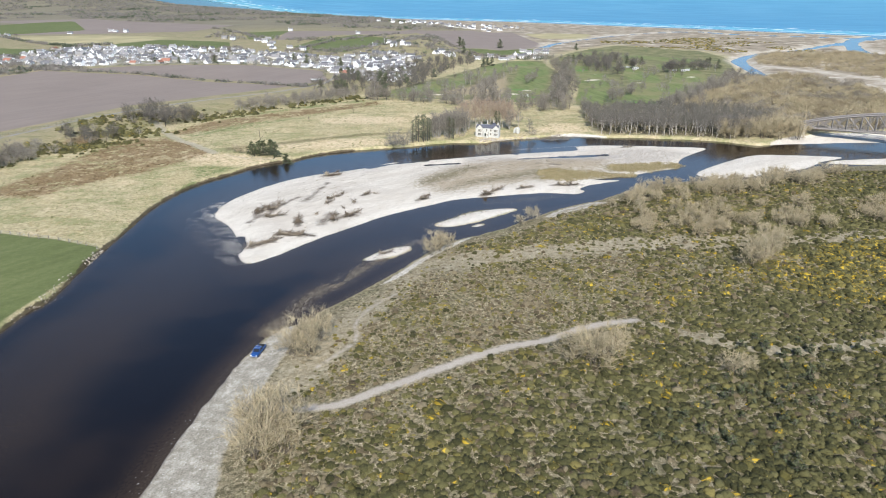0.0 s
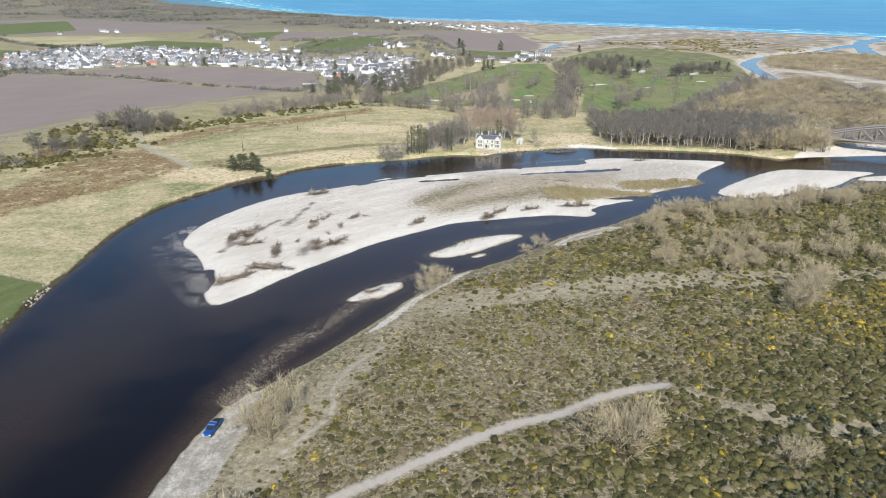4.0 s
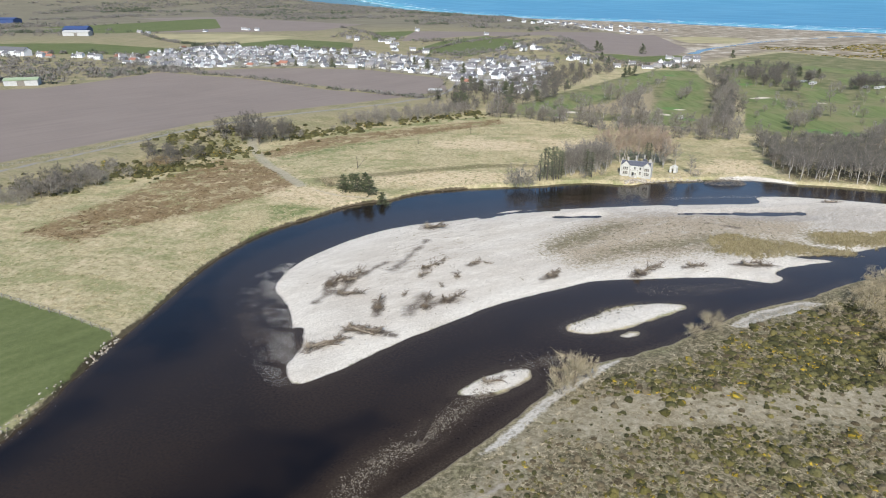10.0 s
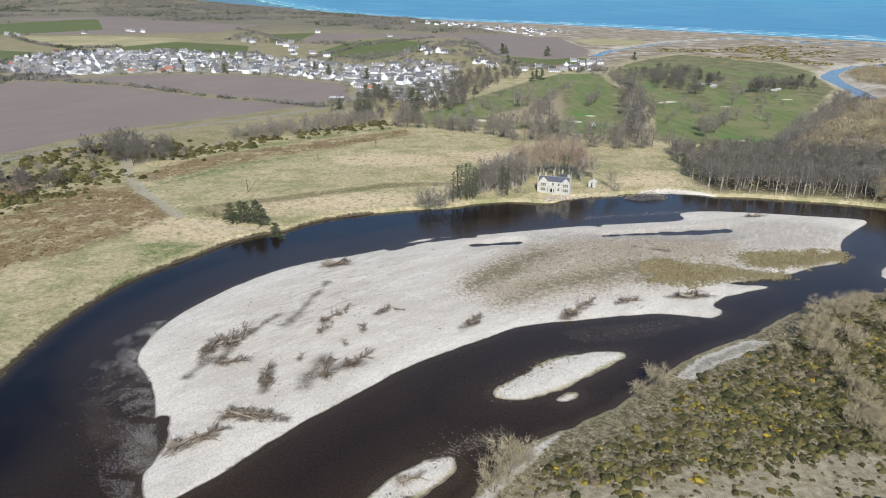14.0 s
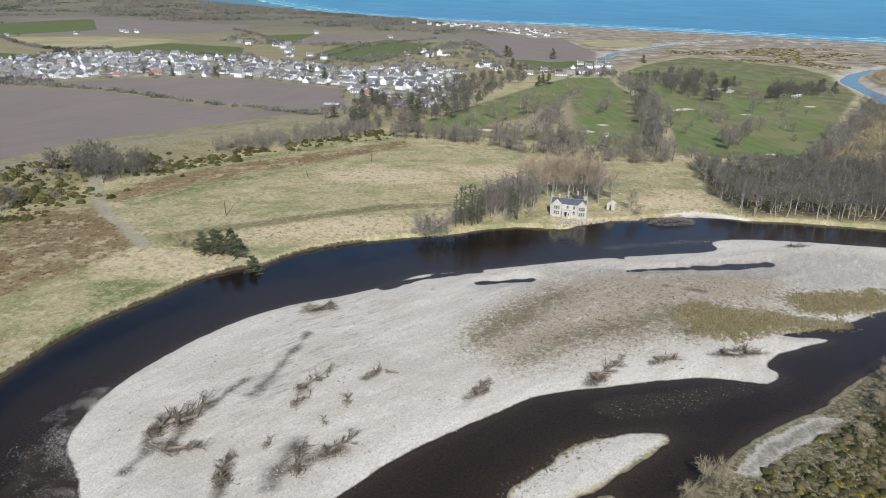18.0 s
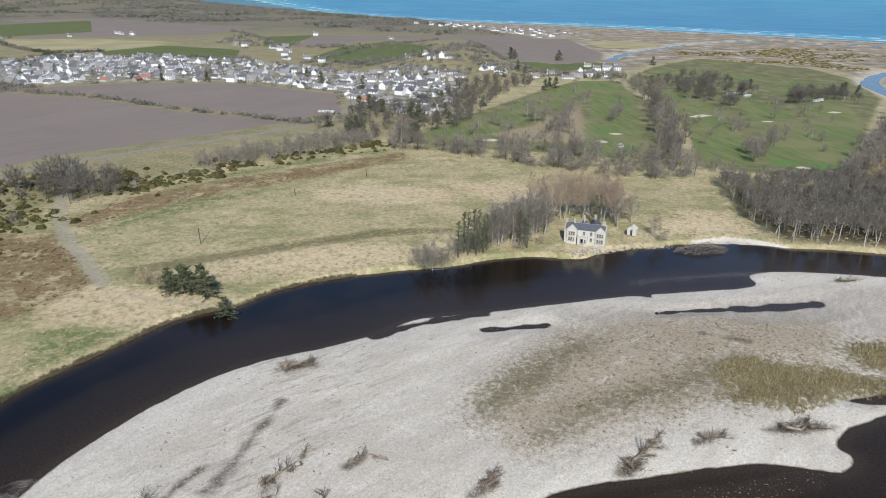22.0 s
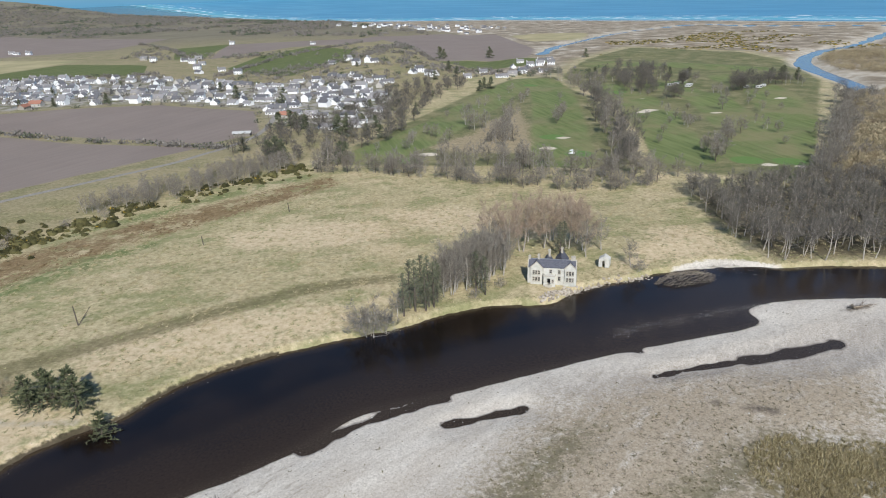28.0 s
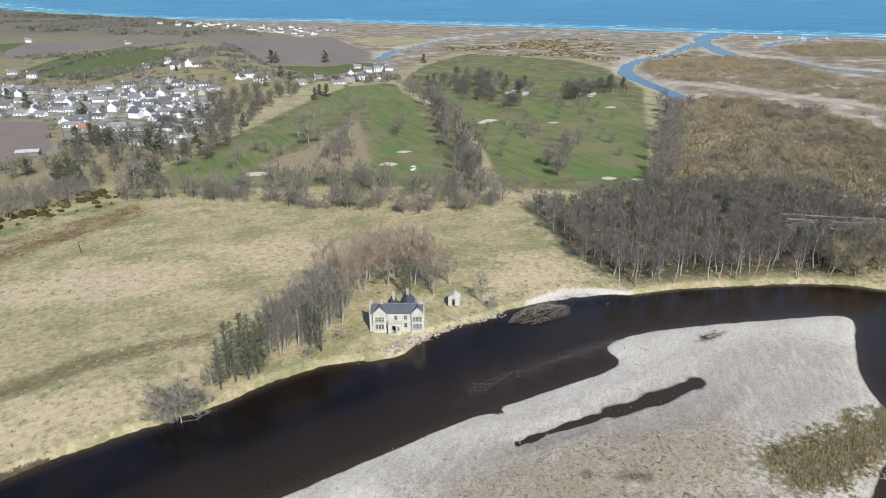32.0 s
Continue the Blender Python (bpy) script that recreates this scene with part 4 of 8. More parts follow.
def scatter(templates, pos, scale, yaw, pick, tilt=None):
    """Joined copies of small templates (vertices, triangles, material numbers)."""
    cos, fas, mats, off = [], [], [], 0
    for k, (tv, tf, tm) in enumerate(templates):
        s = np.where(pick == k)[0]
        if not len(s):
            continue
        c, d = np.cos(yaw[s])[:, None], np.sin(yaw[s])[:, None]
        v = np.stack([tv[None, :, 0] * c - tv[None, :, 1] * d, tv[None, :, 0] * d + tv[None, :, 1] * c, np.broadcast_to(tv[None, :, 2], (len(s), len(tv)))], 2)
        v = v * scale[s][:, None, :] + pos[s][:, None, :]
        f = tf[None] + (np.arange(len(s)) * len(tv))[:, None, None] + off
        cos.append(v.reshape(-1, 3))
        fas.append(f.reshape(-1, tf.shape[1]))
        mats.append(np.tile(tm, len(s)))
        off += len(s) * len(tv)
    return np.vstack(cos), np.vstack(fas), np.concatenate(mats)


def stuff(name, label, category, templates, pos, scale, yaw, materials):
    pick = rng.integers(0, len(templates), len(pos))
    co, fa, mt = scatter(templates, pos, scale, yaw, pick)
    ob = new(name, raw_mesh(name, co, fa, mt))
    for m in materials:
        ob.data.materials.append(m)
    return tagged(ob, label, category, kind="stuff")


def points_in(x0, x1, y0, y1, n):
    return rng.uniform(x0, x1, n), rng.uniform(y0, y1, n)


def on_ground(x, y, sink=0.0):
    return np.stack([x, y, ground(x, y) - sink], 1)


def fill(poly, spacing, jitter=0.45):
    """Points on a jittered lattice inside an outline."""
    p = np.array(poly, float)
    gx, gy = np.meshgrid(np.arange(p[:, 0].min(), p[:, 0].max() + spacing, spacing), np.arange(p[:, 1].min(), p[:, 1].max() + spacing, spacing))
    x = gx.ravel() + rng.uniform(-jitter, jitter, gx.size) * spacing
    y = gy.ravel() + rng.uniform(-jitter, jitter, gx.size) * spacing
    ok = sdf(x, y, p) > 0
    return x[ok], y[ok]


# ---- materials of the things ----
def leafy(name, dark, mid, light, rough=0.75, grain=0.5, patch=0.35):
    """Leaves and twigs, coloured piece by piece (grain) and in drifts of a size (patch)."""
    k = Mat(name)
    f = k.math("ADD", k.math("MULTIPLY", k.island(), grain), k.math("MULTIPLY", k.remap(k.noise(patch, 4, 0.6), 0.3, 0.7, smooth=False) if grain < 0.4 else k.noise(patch, 3), 1 - grain))
    return k.done(k.ramp(f, [(0.25, dark), (0.5, mid), (0.8, light)]), rough, 0.25)


def bushy(name, dark, mid, light):
    """Close-set shoots of a bush: mottled from bush to bush, within it and from shoot to shoot."""
    k = Mat(name)
    f = k.math("ADD", k.math("MULTIPLY", k.island(), 0.34), k.math("ADD", k.math("MULTIPLY", k.noise(0.3, 3), 0.22), k.math("MULTIPLY", k.noise(3.6, 5, 0.75), 0.5)))
    k.bump(k.noise(5.5, 5, 0.8), 0.9, 0.3)
    return k.done(k.ramp(f, [(0.32, dark), (0.52, mid), (0.75, light)]), 0.85, 0.2)


def barky(name, dark, light):
    k = Mat(name)
    f = k.math("ADD", k.math("MULTIPLY", k.noise(0.8, 4), 0.6), k.math("MULTIPLY", k.noise(6, 4, stretch=(1, 1, 0.2)), 0.4))
    k.bump(k.noise(9, 4, stretch=(1, 1, 0.2)), 0.4, 0.05)
    col = k.mix(k.remap(f, 0.35, 0.65), dark, light)
    return k.done(k.mix(k.math("MULTIPLY", k.rnd(), 0.35), col, light), 0.9, 0.2)


m_gorse = bushy("gorse_green", (0.034, 0.033, 0.012), (0.086, 0.08, 0.03), (0.175, 0.155, 0.062))
m_olive = bushy("olive_gorse", (0.062, 0.055, 0.016), (0.14, 0.12, 0.036), (0.25, 0.205, 0.07))
m_heather = bushy("brown_heather", (0.062, 0.047, 0.026), (0.15, 0.117, 0.066), (0.275, 0.225, 0.138))
m_flower = leafy("gorse_flower", (0.22, 0.15, 0.014), (0.35, 0.235, 0.02), (0.48, 0.335, 0.035))
m_dead = leafy("dead_grass", (0.20, 0.165, 0.10), (0.33, 0.278, 0.18), (0.49, 0.425, 0.30))
m_straw = leafy("straw_tuft", (0.30, 0.25, 0.138), (0.43, 0.36, 0.21), (0.55, 0.465, 0.295))
m_tuft = leafy("green_tuft", (0.165, 0.165, 0.07), (0.275, 0.262, 0.125), (0.39, 0.36, 0.195))
m_reed = leafy("reed", (0.18, 0.142, 0.066), (0.325, 0.267, 0.14), (0.50, 0.425, 0.265))
m_bar_grass = leafy("bar_grass", (0.085, 0.072, 0.036), (0.165, 0.142, 0.08), (0.29, 0.25, 0.155))
m_twig = leafy("grey_twig", (0.14, 0.122, 0.097), (0.23, 0.202, 0.163), (0.33, 0.295, 0.243))
m_twig_wood = leafy("woodland_twig", (0.085, 0.075, 0.062), (0.145, 0.128, 0.107), (0.215, 0.193, 0.163))
m_alder = leafy("alder_twig", (0.10, 0.09, 0.072), (0.16, 0.144, 0.117), (0.235, 0.213, 0.175), grain=0.35, patch=0.2)
m_carr = leafy("carr_twig", (0.23, 0.18, 0.11), (0.335, 0.275, 0.17), (0.45, 0.37, 0.225), grain=0.2, patch=0.1)
m_carr_grey = leafy("grey_carr_twig", (0.18, 0.155, 0.118), (0.26, 0.225, 0.175), (0.36, 0.31, 0.24), grain=0.2, patch=0.1)
m_twig_warm = leafy("russet_twig", (0.25, 0.18, 0.125), (0.36, 0.27, 0.195), (0.47, 0.365, 0.275))
m_willow = leafy("willow_twig", (0.27, 0.215, 0.125), (0.39, 0.32, 0.20), (0.52, 0.44, 0.29))
m_pine = leafy("pine_needle", (0.075, 0.085, 0.05), (0.14, 0.15, 0.088), (0.22, 0.225, 0.14))
m_fir = leafy("fir_needle", (0.05, 0.06, 0.03), (0.10, 0.113, 0.056), (0.165, 0.172, 0.088))
# twigs of the far woods, distance haze put into the colour as paler grey
m_far_hazed = leafy("far_twig_hazed", (0.135, 0.122, 0.105), (0.195, 0.176, 0.153), (0.26, 0.236, 0.207))
m_far_pine = leafy("far_pine", (0.055, 0.065, 0.042), (0.09, 0.105, 0.066), (0.14, 0.155, 0.10))
m_bark = barky("grey_bark", (0.26, 0.225, 0.185), (0.50, 0.455, 0.395))
m_bark_dark = barky("dark_bark", (0.075, 0.06, 0.048), (0.15, 0.125, 0.10))
m_drift = barky("bleached_driftwood", (0.16, 0.125, 0.09), (0.38, 0.32, 0.24))
m_drift_dark = barky("wet_driftwood", (0.10, 0.075, 0.052), (0.23, 0.18, 0.13))
m_stone = simple("river_stone", (0.24, 0.215, 0.18), (0.56, 0.53, 0.48), 1.2, 0.85, 0.3, 0.4, "island")
m_boulder = simple("boulder_stone", (0.27, 0.225, 0.17), (0.50, 0.44, 0.36), 1.5, 0.9, 0.25, 0.6, "object")
m_harl = simple("lime_harling", (0.46, 0.44, 0.38), (0.63, 0.61, 0.55), 0.9, 0.9, 0.2, 0.5)
m_dress = simple("dressed_stone", (0.38, 0.345, 0.28), (0.52, 0.475, 0.40), 2.0, 0.85, 0.2, 0.4)
m_slate = simple("blue_slate", (0.065, 0.068, 0.085), (0.135, 0.135, 0.155), 2.2, 0.6, 0.4, 0.5)
m_dark_glass = simple("dark_window", (0.012, 0.013, 0.016), (0.03, 0.032, 0.038), 2.0, 0.12, 0.5, 0.0)
m_timber = simple("grey_timber", (0.16, 0.14, 0.115), (0.30, 0.27, 0.23), 4, 0.85, 0.2, 0.3)
m_white = simple("white_render", (0.78, 0.775, 0.76), (0.88, 0.875, 0.86), 0.6, 0.85, 0.25, 0.1, "object")
m_grey_wall = simple("grey_stone_wall", (0.30, 0.275, 0.235), (0.48, 0.45, 0.40), 0.9, 0.9, 0.2, 0.3, "object")
m_roof = simple("village_slate", (0.12, 0.117, 0.12), (0.27, 0.255, 0.245), 0.5, 0.6, 0.4, 0.2, "object")
m_pantile = simple("red_pantile", (0.24, 0.105, 0.07), (0.36, 0.17, 0.115), 0.6, 0.75, 0.3, 0.2, "object")
m_blue_paint = simple("blue_car_paint", (0.010, 0.055, 0.20), (0.016, 0.075, 0.25), 3, 0.28, 0.5, 0.0)
m_rubber = simple("tyre_rubber", (0.015, 0.015, 0.015), (0.03, 0.03, 0.03), 8, 0.8, 0.3, 0.2)
m_chrome = simple("pale_metal", (0.5, 0.5, 0.5), (0.65, 0.65, 0.66), 6, 0.35, 0.5, 0.0, metal=0.8)
m_lamp_glass = simple("headlight_glass", (0.6, 0.6, 0.6), (0.75, 0.75, 0.75), 6, 0.15, 0.5, 0.0)
m_girder = simple("weathered_girder", (0.17, 0.15, 0.135), (0.29, 0.265, 0.24), 1.5, 0.7, 0.4, 0.2)
m_blue_sheet = simple("blue_sheeting", (0.035, 0.06, 0.15), (0.06, 0.095, 0.22), 0.5, 0.5, 0.4, 0.1)
m_green_sheet = simple("green_sheeting", (0.26, 0.33, 0.19), (0.38, 0.44, 0.28), 0.5, 0.55, 0.4, 0.1)
m_concrete = simple("pale_concrete", (0.42, 0.41, 0.39), (0.56, 0.55, 0.52), 0.5, 0.85, 0.2, 0.1)


# ---- trees ----
def bare_tree(name, seed, height, width, fork=0.3, stems=1, limbs=9, twigs=900, twig_len=1.4, twig_w=0.055, low=0.45, lean=0.0, full=0.45, girth=1.0):
    """Limbs and twigs of a leafless tree as two meshes: limbs sweep up from the trunk to an uneven egg-shaped crown."""
    rg = np.random.default_rng(seed)
    trunk, fine, thin, base = [], [], [], []
    for s in range(stems):
        a0 = 2 * math.pi * s / stems + rg.uniform(0, 1)
        out = 0.0 if stems == 1 else width * rg.uniform(0.16, 0.3)
        top = np.array((math.cos(a0) * out + lean + rg.normal() * 0.25, math.sin(a0) * out + rg.normal() * 0.25, height * (rg.uniform(0.72, 0.9) if stems > 1 else 0.88)))
        root = np.array((math.cos(a0), math.sin(a0), 0)) * out * 0.3 + (0, 0, -0.3)
        bend = rg.normal(size=3) * (0.35, 0.35, 0)
        line = [root + (top - root) * f + bend * math.sin(f * 3.14) for f in (0, 0.35, 0.7, 1.0)]
        r = height * girth * (0.018 if stems == 1 else 0.0125)
        rad = [r, r * 0.75, r * 0.45, r * 0.1]
        trunk += [(line[m], line[m + 1], rad[m], rad[m + 1]) for m in range(3)]
        for m in range(limbs):
            f = fork + (0.92 - fork) * (m + rg.uniform(0, 0.8)) / limbs
            p = root + (top - root) * f + bend * math.sin(f * 3.14)
            a = a0 + m * 2.4 + rg.uniform(-0.5, 0.5)
            rise = rg.uniform(0.12, 0.3) * height
            z = min(p[2] + rise, height * 0.97)
            u = (z / height - low) / (1 - low)
            reach = width * 0.5 * math.sqrt(max(1 - (1.35 * u - 0.45) ** 2, 0.06)) * rg.uniform(0.65, 1.12)
            q = p + np.array((math.cos(a) * reach, math.sin(a) * reach, 0))
            q[2] = z
            mid = p + (q - p) * (0.55, 0.55, 0.4) + rg.normal(size=3) * 0.2
            rl = r * 0.42 * (1.15 - f)
            fine += [(p, mid, rl, rl * 0.7), (mid, q, rl * 0.7, 0.015)]
            for c0, c1 in ((mid, q),) * 3:
                t = rg.uniform(0, 0.9)
                e = c0 + (c1 - c0) * t
                d = unit(unit(c1 - c0) + rg.normal(size=3) * 0.55 + (0, 0, 0.35))
                ln = rg.uniform(0.1, 0.2) * height
                thin.append((e, d, ln, rl * 0.9))
                base.append((e, d, ln))
            base.append((mid, unit(q - mid), np.linalg.norm(q - mid)))
        base.append((line[2], unit(line[3] - line[2]), np.linalg.norm(line[3] - line[2])))
    pick = rg.integers(0, len(base), twigs)
    p0, d0, l0 = np.array([b[0] for b in base])[pick], np.array([b[1] for b in base])[pick], np.array([b[2] for b in base])[pick]
    b = p0 + d0 * (l0 * rg.uniform(0.1, 1.0, twigs))[:, None] + rg.normal(size=(twigs, 3)) * 0.12
    d = unit(d0 * 0.8 + rg.normal(size=(twigs, 3)) * 0.55 + np.array((0, 0, 0.3)))
    m = int(twigs * full)
    o = unit(rg.normal(size=(m, 3)))
    lump = 0.8 + 0.28 * np.sin(o[:, 0] * 5.3 + seed) * np.sin(o[:, 1] * 4.7 + 2 * seed) * np.cos(o[:, 2] * 4.1)
    b[:m] = o * (rg.uniform(0.35, 1.0, m) ** 0.6 * lump)[:, None] * (width * 0.46, width * 0.46, height * (1 - low) * 0.44) + (lean * 0.5, 0, height * (low + (1 - low) * 0.47))
    d[:m] = unit(o * (0.7, 0.7, 0.4) + rg.normal(size=(m, 3)) * 0.5 + (0, 0, 0.45))
    co, fa = slivers(b, d, rg.uniform(0.45, 1.0, twigs) * twig_len, rg.uniform(0.6, 1.3, twigs) * twig_w, rg)
    sc, sf = tubes(trunk, 5)
    fc, ff = tubes(fine, 3)
    tc, tf = slivers(np.array([v[0] for v in thin]), np.array([v[1] for v in thin]), np.array([v[2] for v in thin]), np.array([v[3] for v in thin]), rg)
    me = bpy.data.meshes.new(name + "_trunk")
    me.from_pydata(np.vstack([sc, fc, tc]).tolist(), [], sf.tolist() + (ff + len(sc)).tolist() + (tf + len(sc) + len(fc)).tolist())
    me.polygons.foreach_set("use_smooth", np.ones(len(me.polygons), bool))
    return me, raw_mesh(name + "_crown", co, fa)


def conifer(name, seed, height, width, tiers=11, per=15, bare=0.15, droop=-0.15, thick=0.36):
    rg = np.random.default_rng(seed)
    segs = [((0, 0, -0.2), (0.05, 0, height * 0.5), height * 0.022, height * 0.014), ((0.05, 0, height * 0.5), (0, 0.05, height * 0.98), height * 0.014, 0.02)]
    base, way, ln = [], [], []
    for i in range(tiers):
        f = bare + (1 - bare) * i / tiers
        z = f * height
        reach = width * 0.5 * (1 - (i / tiers) ** 1.4) * rg.uniform(0.75, 1.15) + 0.15
        for j in range(6):
            a = rg.uniform(0, 2 * math.pi)
            d = np.array((math.cos(a), math.sin(a), droop + 0.5 * i / tiers))
            e = reach * rg.uniform(0.65, 1.1)
            p = np.array((0, 0, z + rg.uniform(-0.2, 0.2)))
            segs.append((p, p + d * e, 0.05, 0.015))
            for m in range(per):
                t = rg.uniform(0.08, 1.0)
                base.append(p + d * e * t)
                way.append(unit(d * 0.6 + rg.normal(size=3) * 0.7 + np.array((0, 0, 0.15))))
                ln.append(rg.uniform(0.35, 0.75) * (0.5 + 0.06 * height))
    co, fa = slivers(np.array(base), np.array(way), np.array(ln), np.array(ln) * thick, rg)
    return tube_mesh(name + "_trunk", segs, 4), raw_mesh(name + "_crown", co, fa)


def tree_kind(name, label, meshes, bark, leaf, category="tree"):
    """A tree far under the ground to copy from, moved to its first place later."""
    t = tagged(new(name), label, category)
    part("trunk", meshes[0], bark, t)
    part("crown", meshes[1], leaf, t)
    return t


class Planter:
    """Copies of some kinds of tree; the kinds themselves are used up as the first ones."""

    def __init__(self, kinds):
        self.kinds, self.used = kinds, set()

    def put(self, x, y, group, size=1.0, kind=None, sink=0.1, tilt=0.0, wide=1.0):
        k = self.kinds[int(rng.integers(0, len(self.kinds))) if kind is None else kind]
        z = top(x, y) - sink
        m = pose(x, y, z, tilt, 0, float(rng.uniform(0, 360))) @ Matrix.Diagonal((size * wide, size * wide, size, 1))
        if k.name not in self.used:
            self.used.add(k.name)
            k.matrix_basis = m
            k["group"] = group
            return k
        c = copy_thing(k, m)
        c.matrix_basis = m
        c["group"] = group
        return c


ash = Planter([tree_kind("ash_tree", "leafless grey woodland tree with a pale trunk on the river bank", bare_tree("ash", 11 + i, 12.5 + 0.6 * i, 6.6 + 0.5 * i, 0.5, limbs=12, twigs=720, twig_len=1.6, twig_w=0.09, low=0.42, stems=1 + (i == 2), girth=1.05), m_bark, m_twig_wood) for i in range(4)])
sycamore = Planter([tree_kind("sycamore_tree", "leafless round-crowned grey tree standing in grass", bare_tree("sycamore", 171 + i, 10.5, 7.8, 0.15, limbs=9, twigs=800, twig_len=1.4, twig_w=0.13, low=0.12, full=0.65), m_bark_dark, m_twig) for i in range(3)])
beech = Planter([tree_kind("beech_tree", "leafless grey-brown tree with a broad dense crown", bare_tree("beech", 191 + i, 10, 7.4, 0.18, limbs=9, twigs=820, twig_len=1.4, twig_w=0.12, low=0.16, full=0.6), m_bark_dark, m_twig_wood) for i in range(3)])
elm = Planter([tree_kind("elm_tree", "slender leafless grey tree with a dense crown", bare_tree("elm", 181 + i, 12, 5.2, 0.22, limbs=11, twigs=820, twig_len=1.5, twig_w=0.09, low=0.2, stems=1 + i % 2), m_bark, m_twig) for i in range(3)])
russet = Planter([tree_kind("poplar_tree", "tall leafless tree with russet twigs behind the old house", bare_tree("poplar", 31 + i, 13, 8.5, 0.2, limbs=11, twigs=2400, twig_len=1.7, twig_w=0.06, low=0.2, stems=2), m_bark, m_twig_warm) for i in range(2)])
alder = Planter([tree_kind("alder_tree", "dark leafless alder in the crowded river wood", bare_tree("alder", 141 + i, 11.5, 6.6, 0.3, limbs=11, twigs=860, twig_len=1.5, twig_w=0.10, low=0.25, full=0.55), m_bark, m_alder) for i in range(3)])
birch = Planter([tree_kind("birch_tree", "slender leafless grey tree in the belt below the road", bare_tree("birch", 131 + i, 7.5, 3.8, 0.2, limbs=7, twigs=520, twig_len=1.2, twig_w=0.09, low=0.2, stems=2), m_bark, m_twig) for i in range(3)])
thorn = Planter([tree_kind("thorn_tree", "low leafless grey thorn tree in a hedge line", bare_tree("thorn", 51 + i, 5.5, 6.0, 0.12, limbs=6, twigs=560, twig_len=1.2, stems=3, twig_w=0.10, low=0.1), m_bark, m_twig) for i in range(3)])
willow = Planter([tree_kind("willow_shrub", "multi-stemmed leafless willow shrub with tan twigs", bare_tree("willow", 71 + i, 4.2, 4.0, 0.1, limbs=4, twigs=850, twig_len=1.6, stems=6, twig_w=0.052, low=0.1, full=0.15), m_bark_dark, m_willow, "shrub") for i in range(3)])
pine = Planter([tree_kind("pine_tree", "dark green pine with a bare lower trunk", conifer("pine", 91 + i, 11, 3.6, 13, 8, 0.2, -0.15, 0.2), m_bark_dark, m_pine) for i in range(2)])
scots = Planter([tree_kind("scots_pine", "dark green broad-crowned conifer near houses and links", conifer("scots", 96 + i, 8, 6.0, 9, 34, 0.08, 0.0, 0.6), m_bark_dark, m_pine) for i in range(2)])
fir = Planter([tree_kind("fir_tree", "bushy blue-green fir on the river bank", conifer("fir", 101 + i, 5, 4.2, 9, 20, 0.02), m_bark_dark, m_fir) for i in range(2)])


sapling = Planter([tree_kind("young_pine", "young blue-green pine among the gorse of the heath", conifer("sapling", 106 + i, 1.7, 1.5, 6, 7, 0.04), m_bark_dark, m_fir) for i in range(2)])


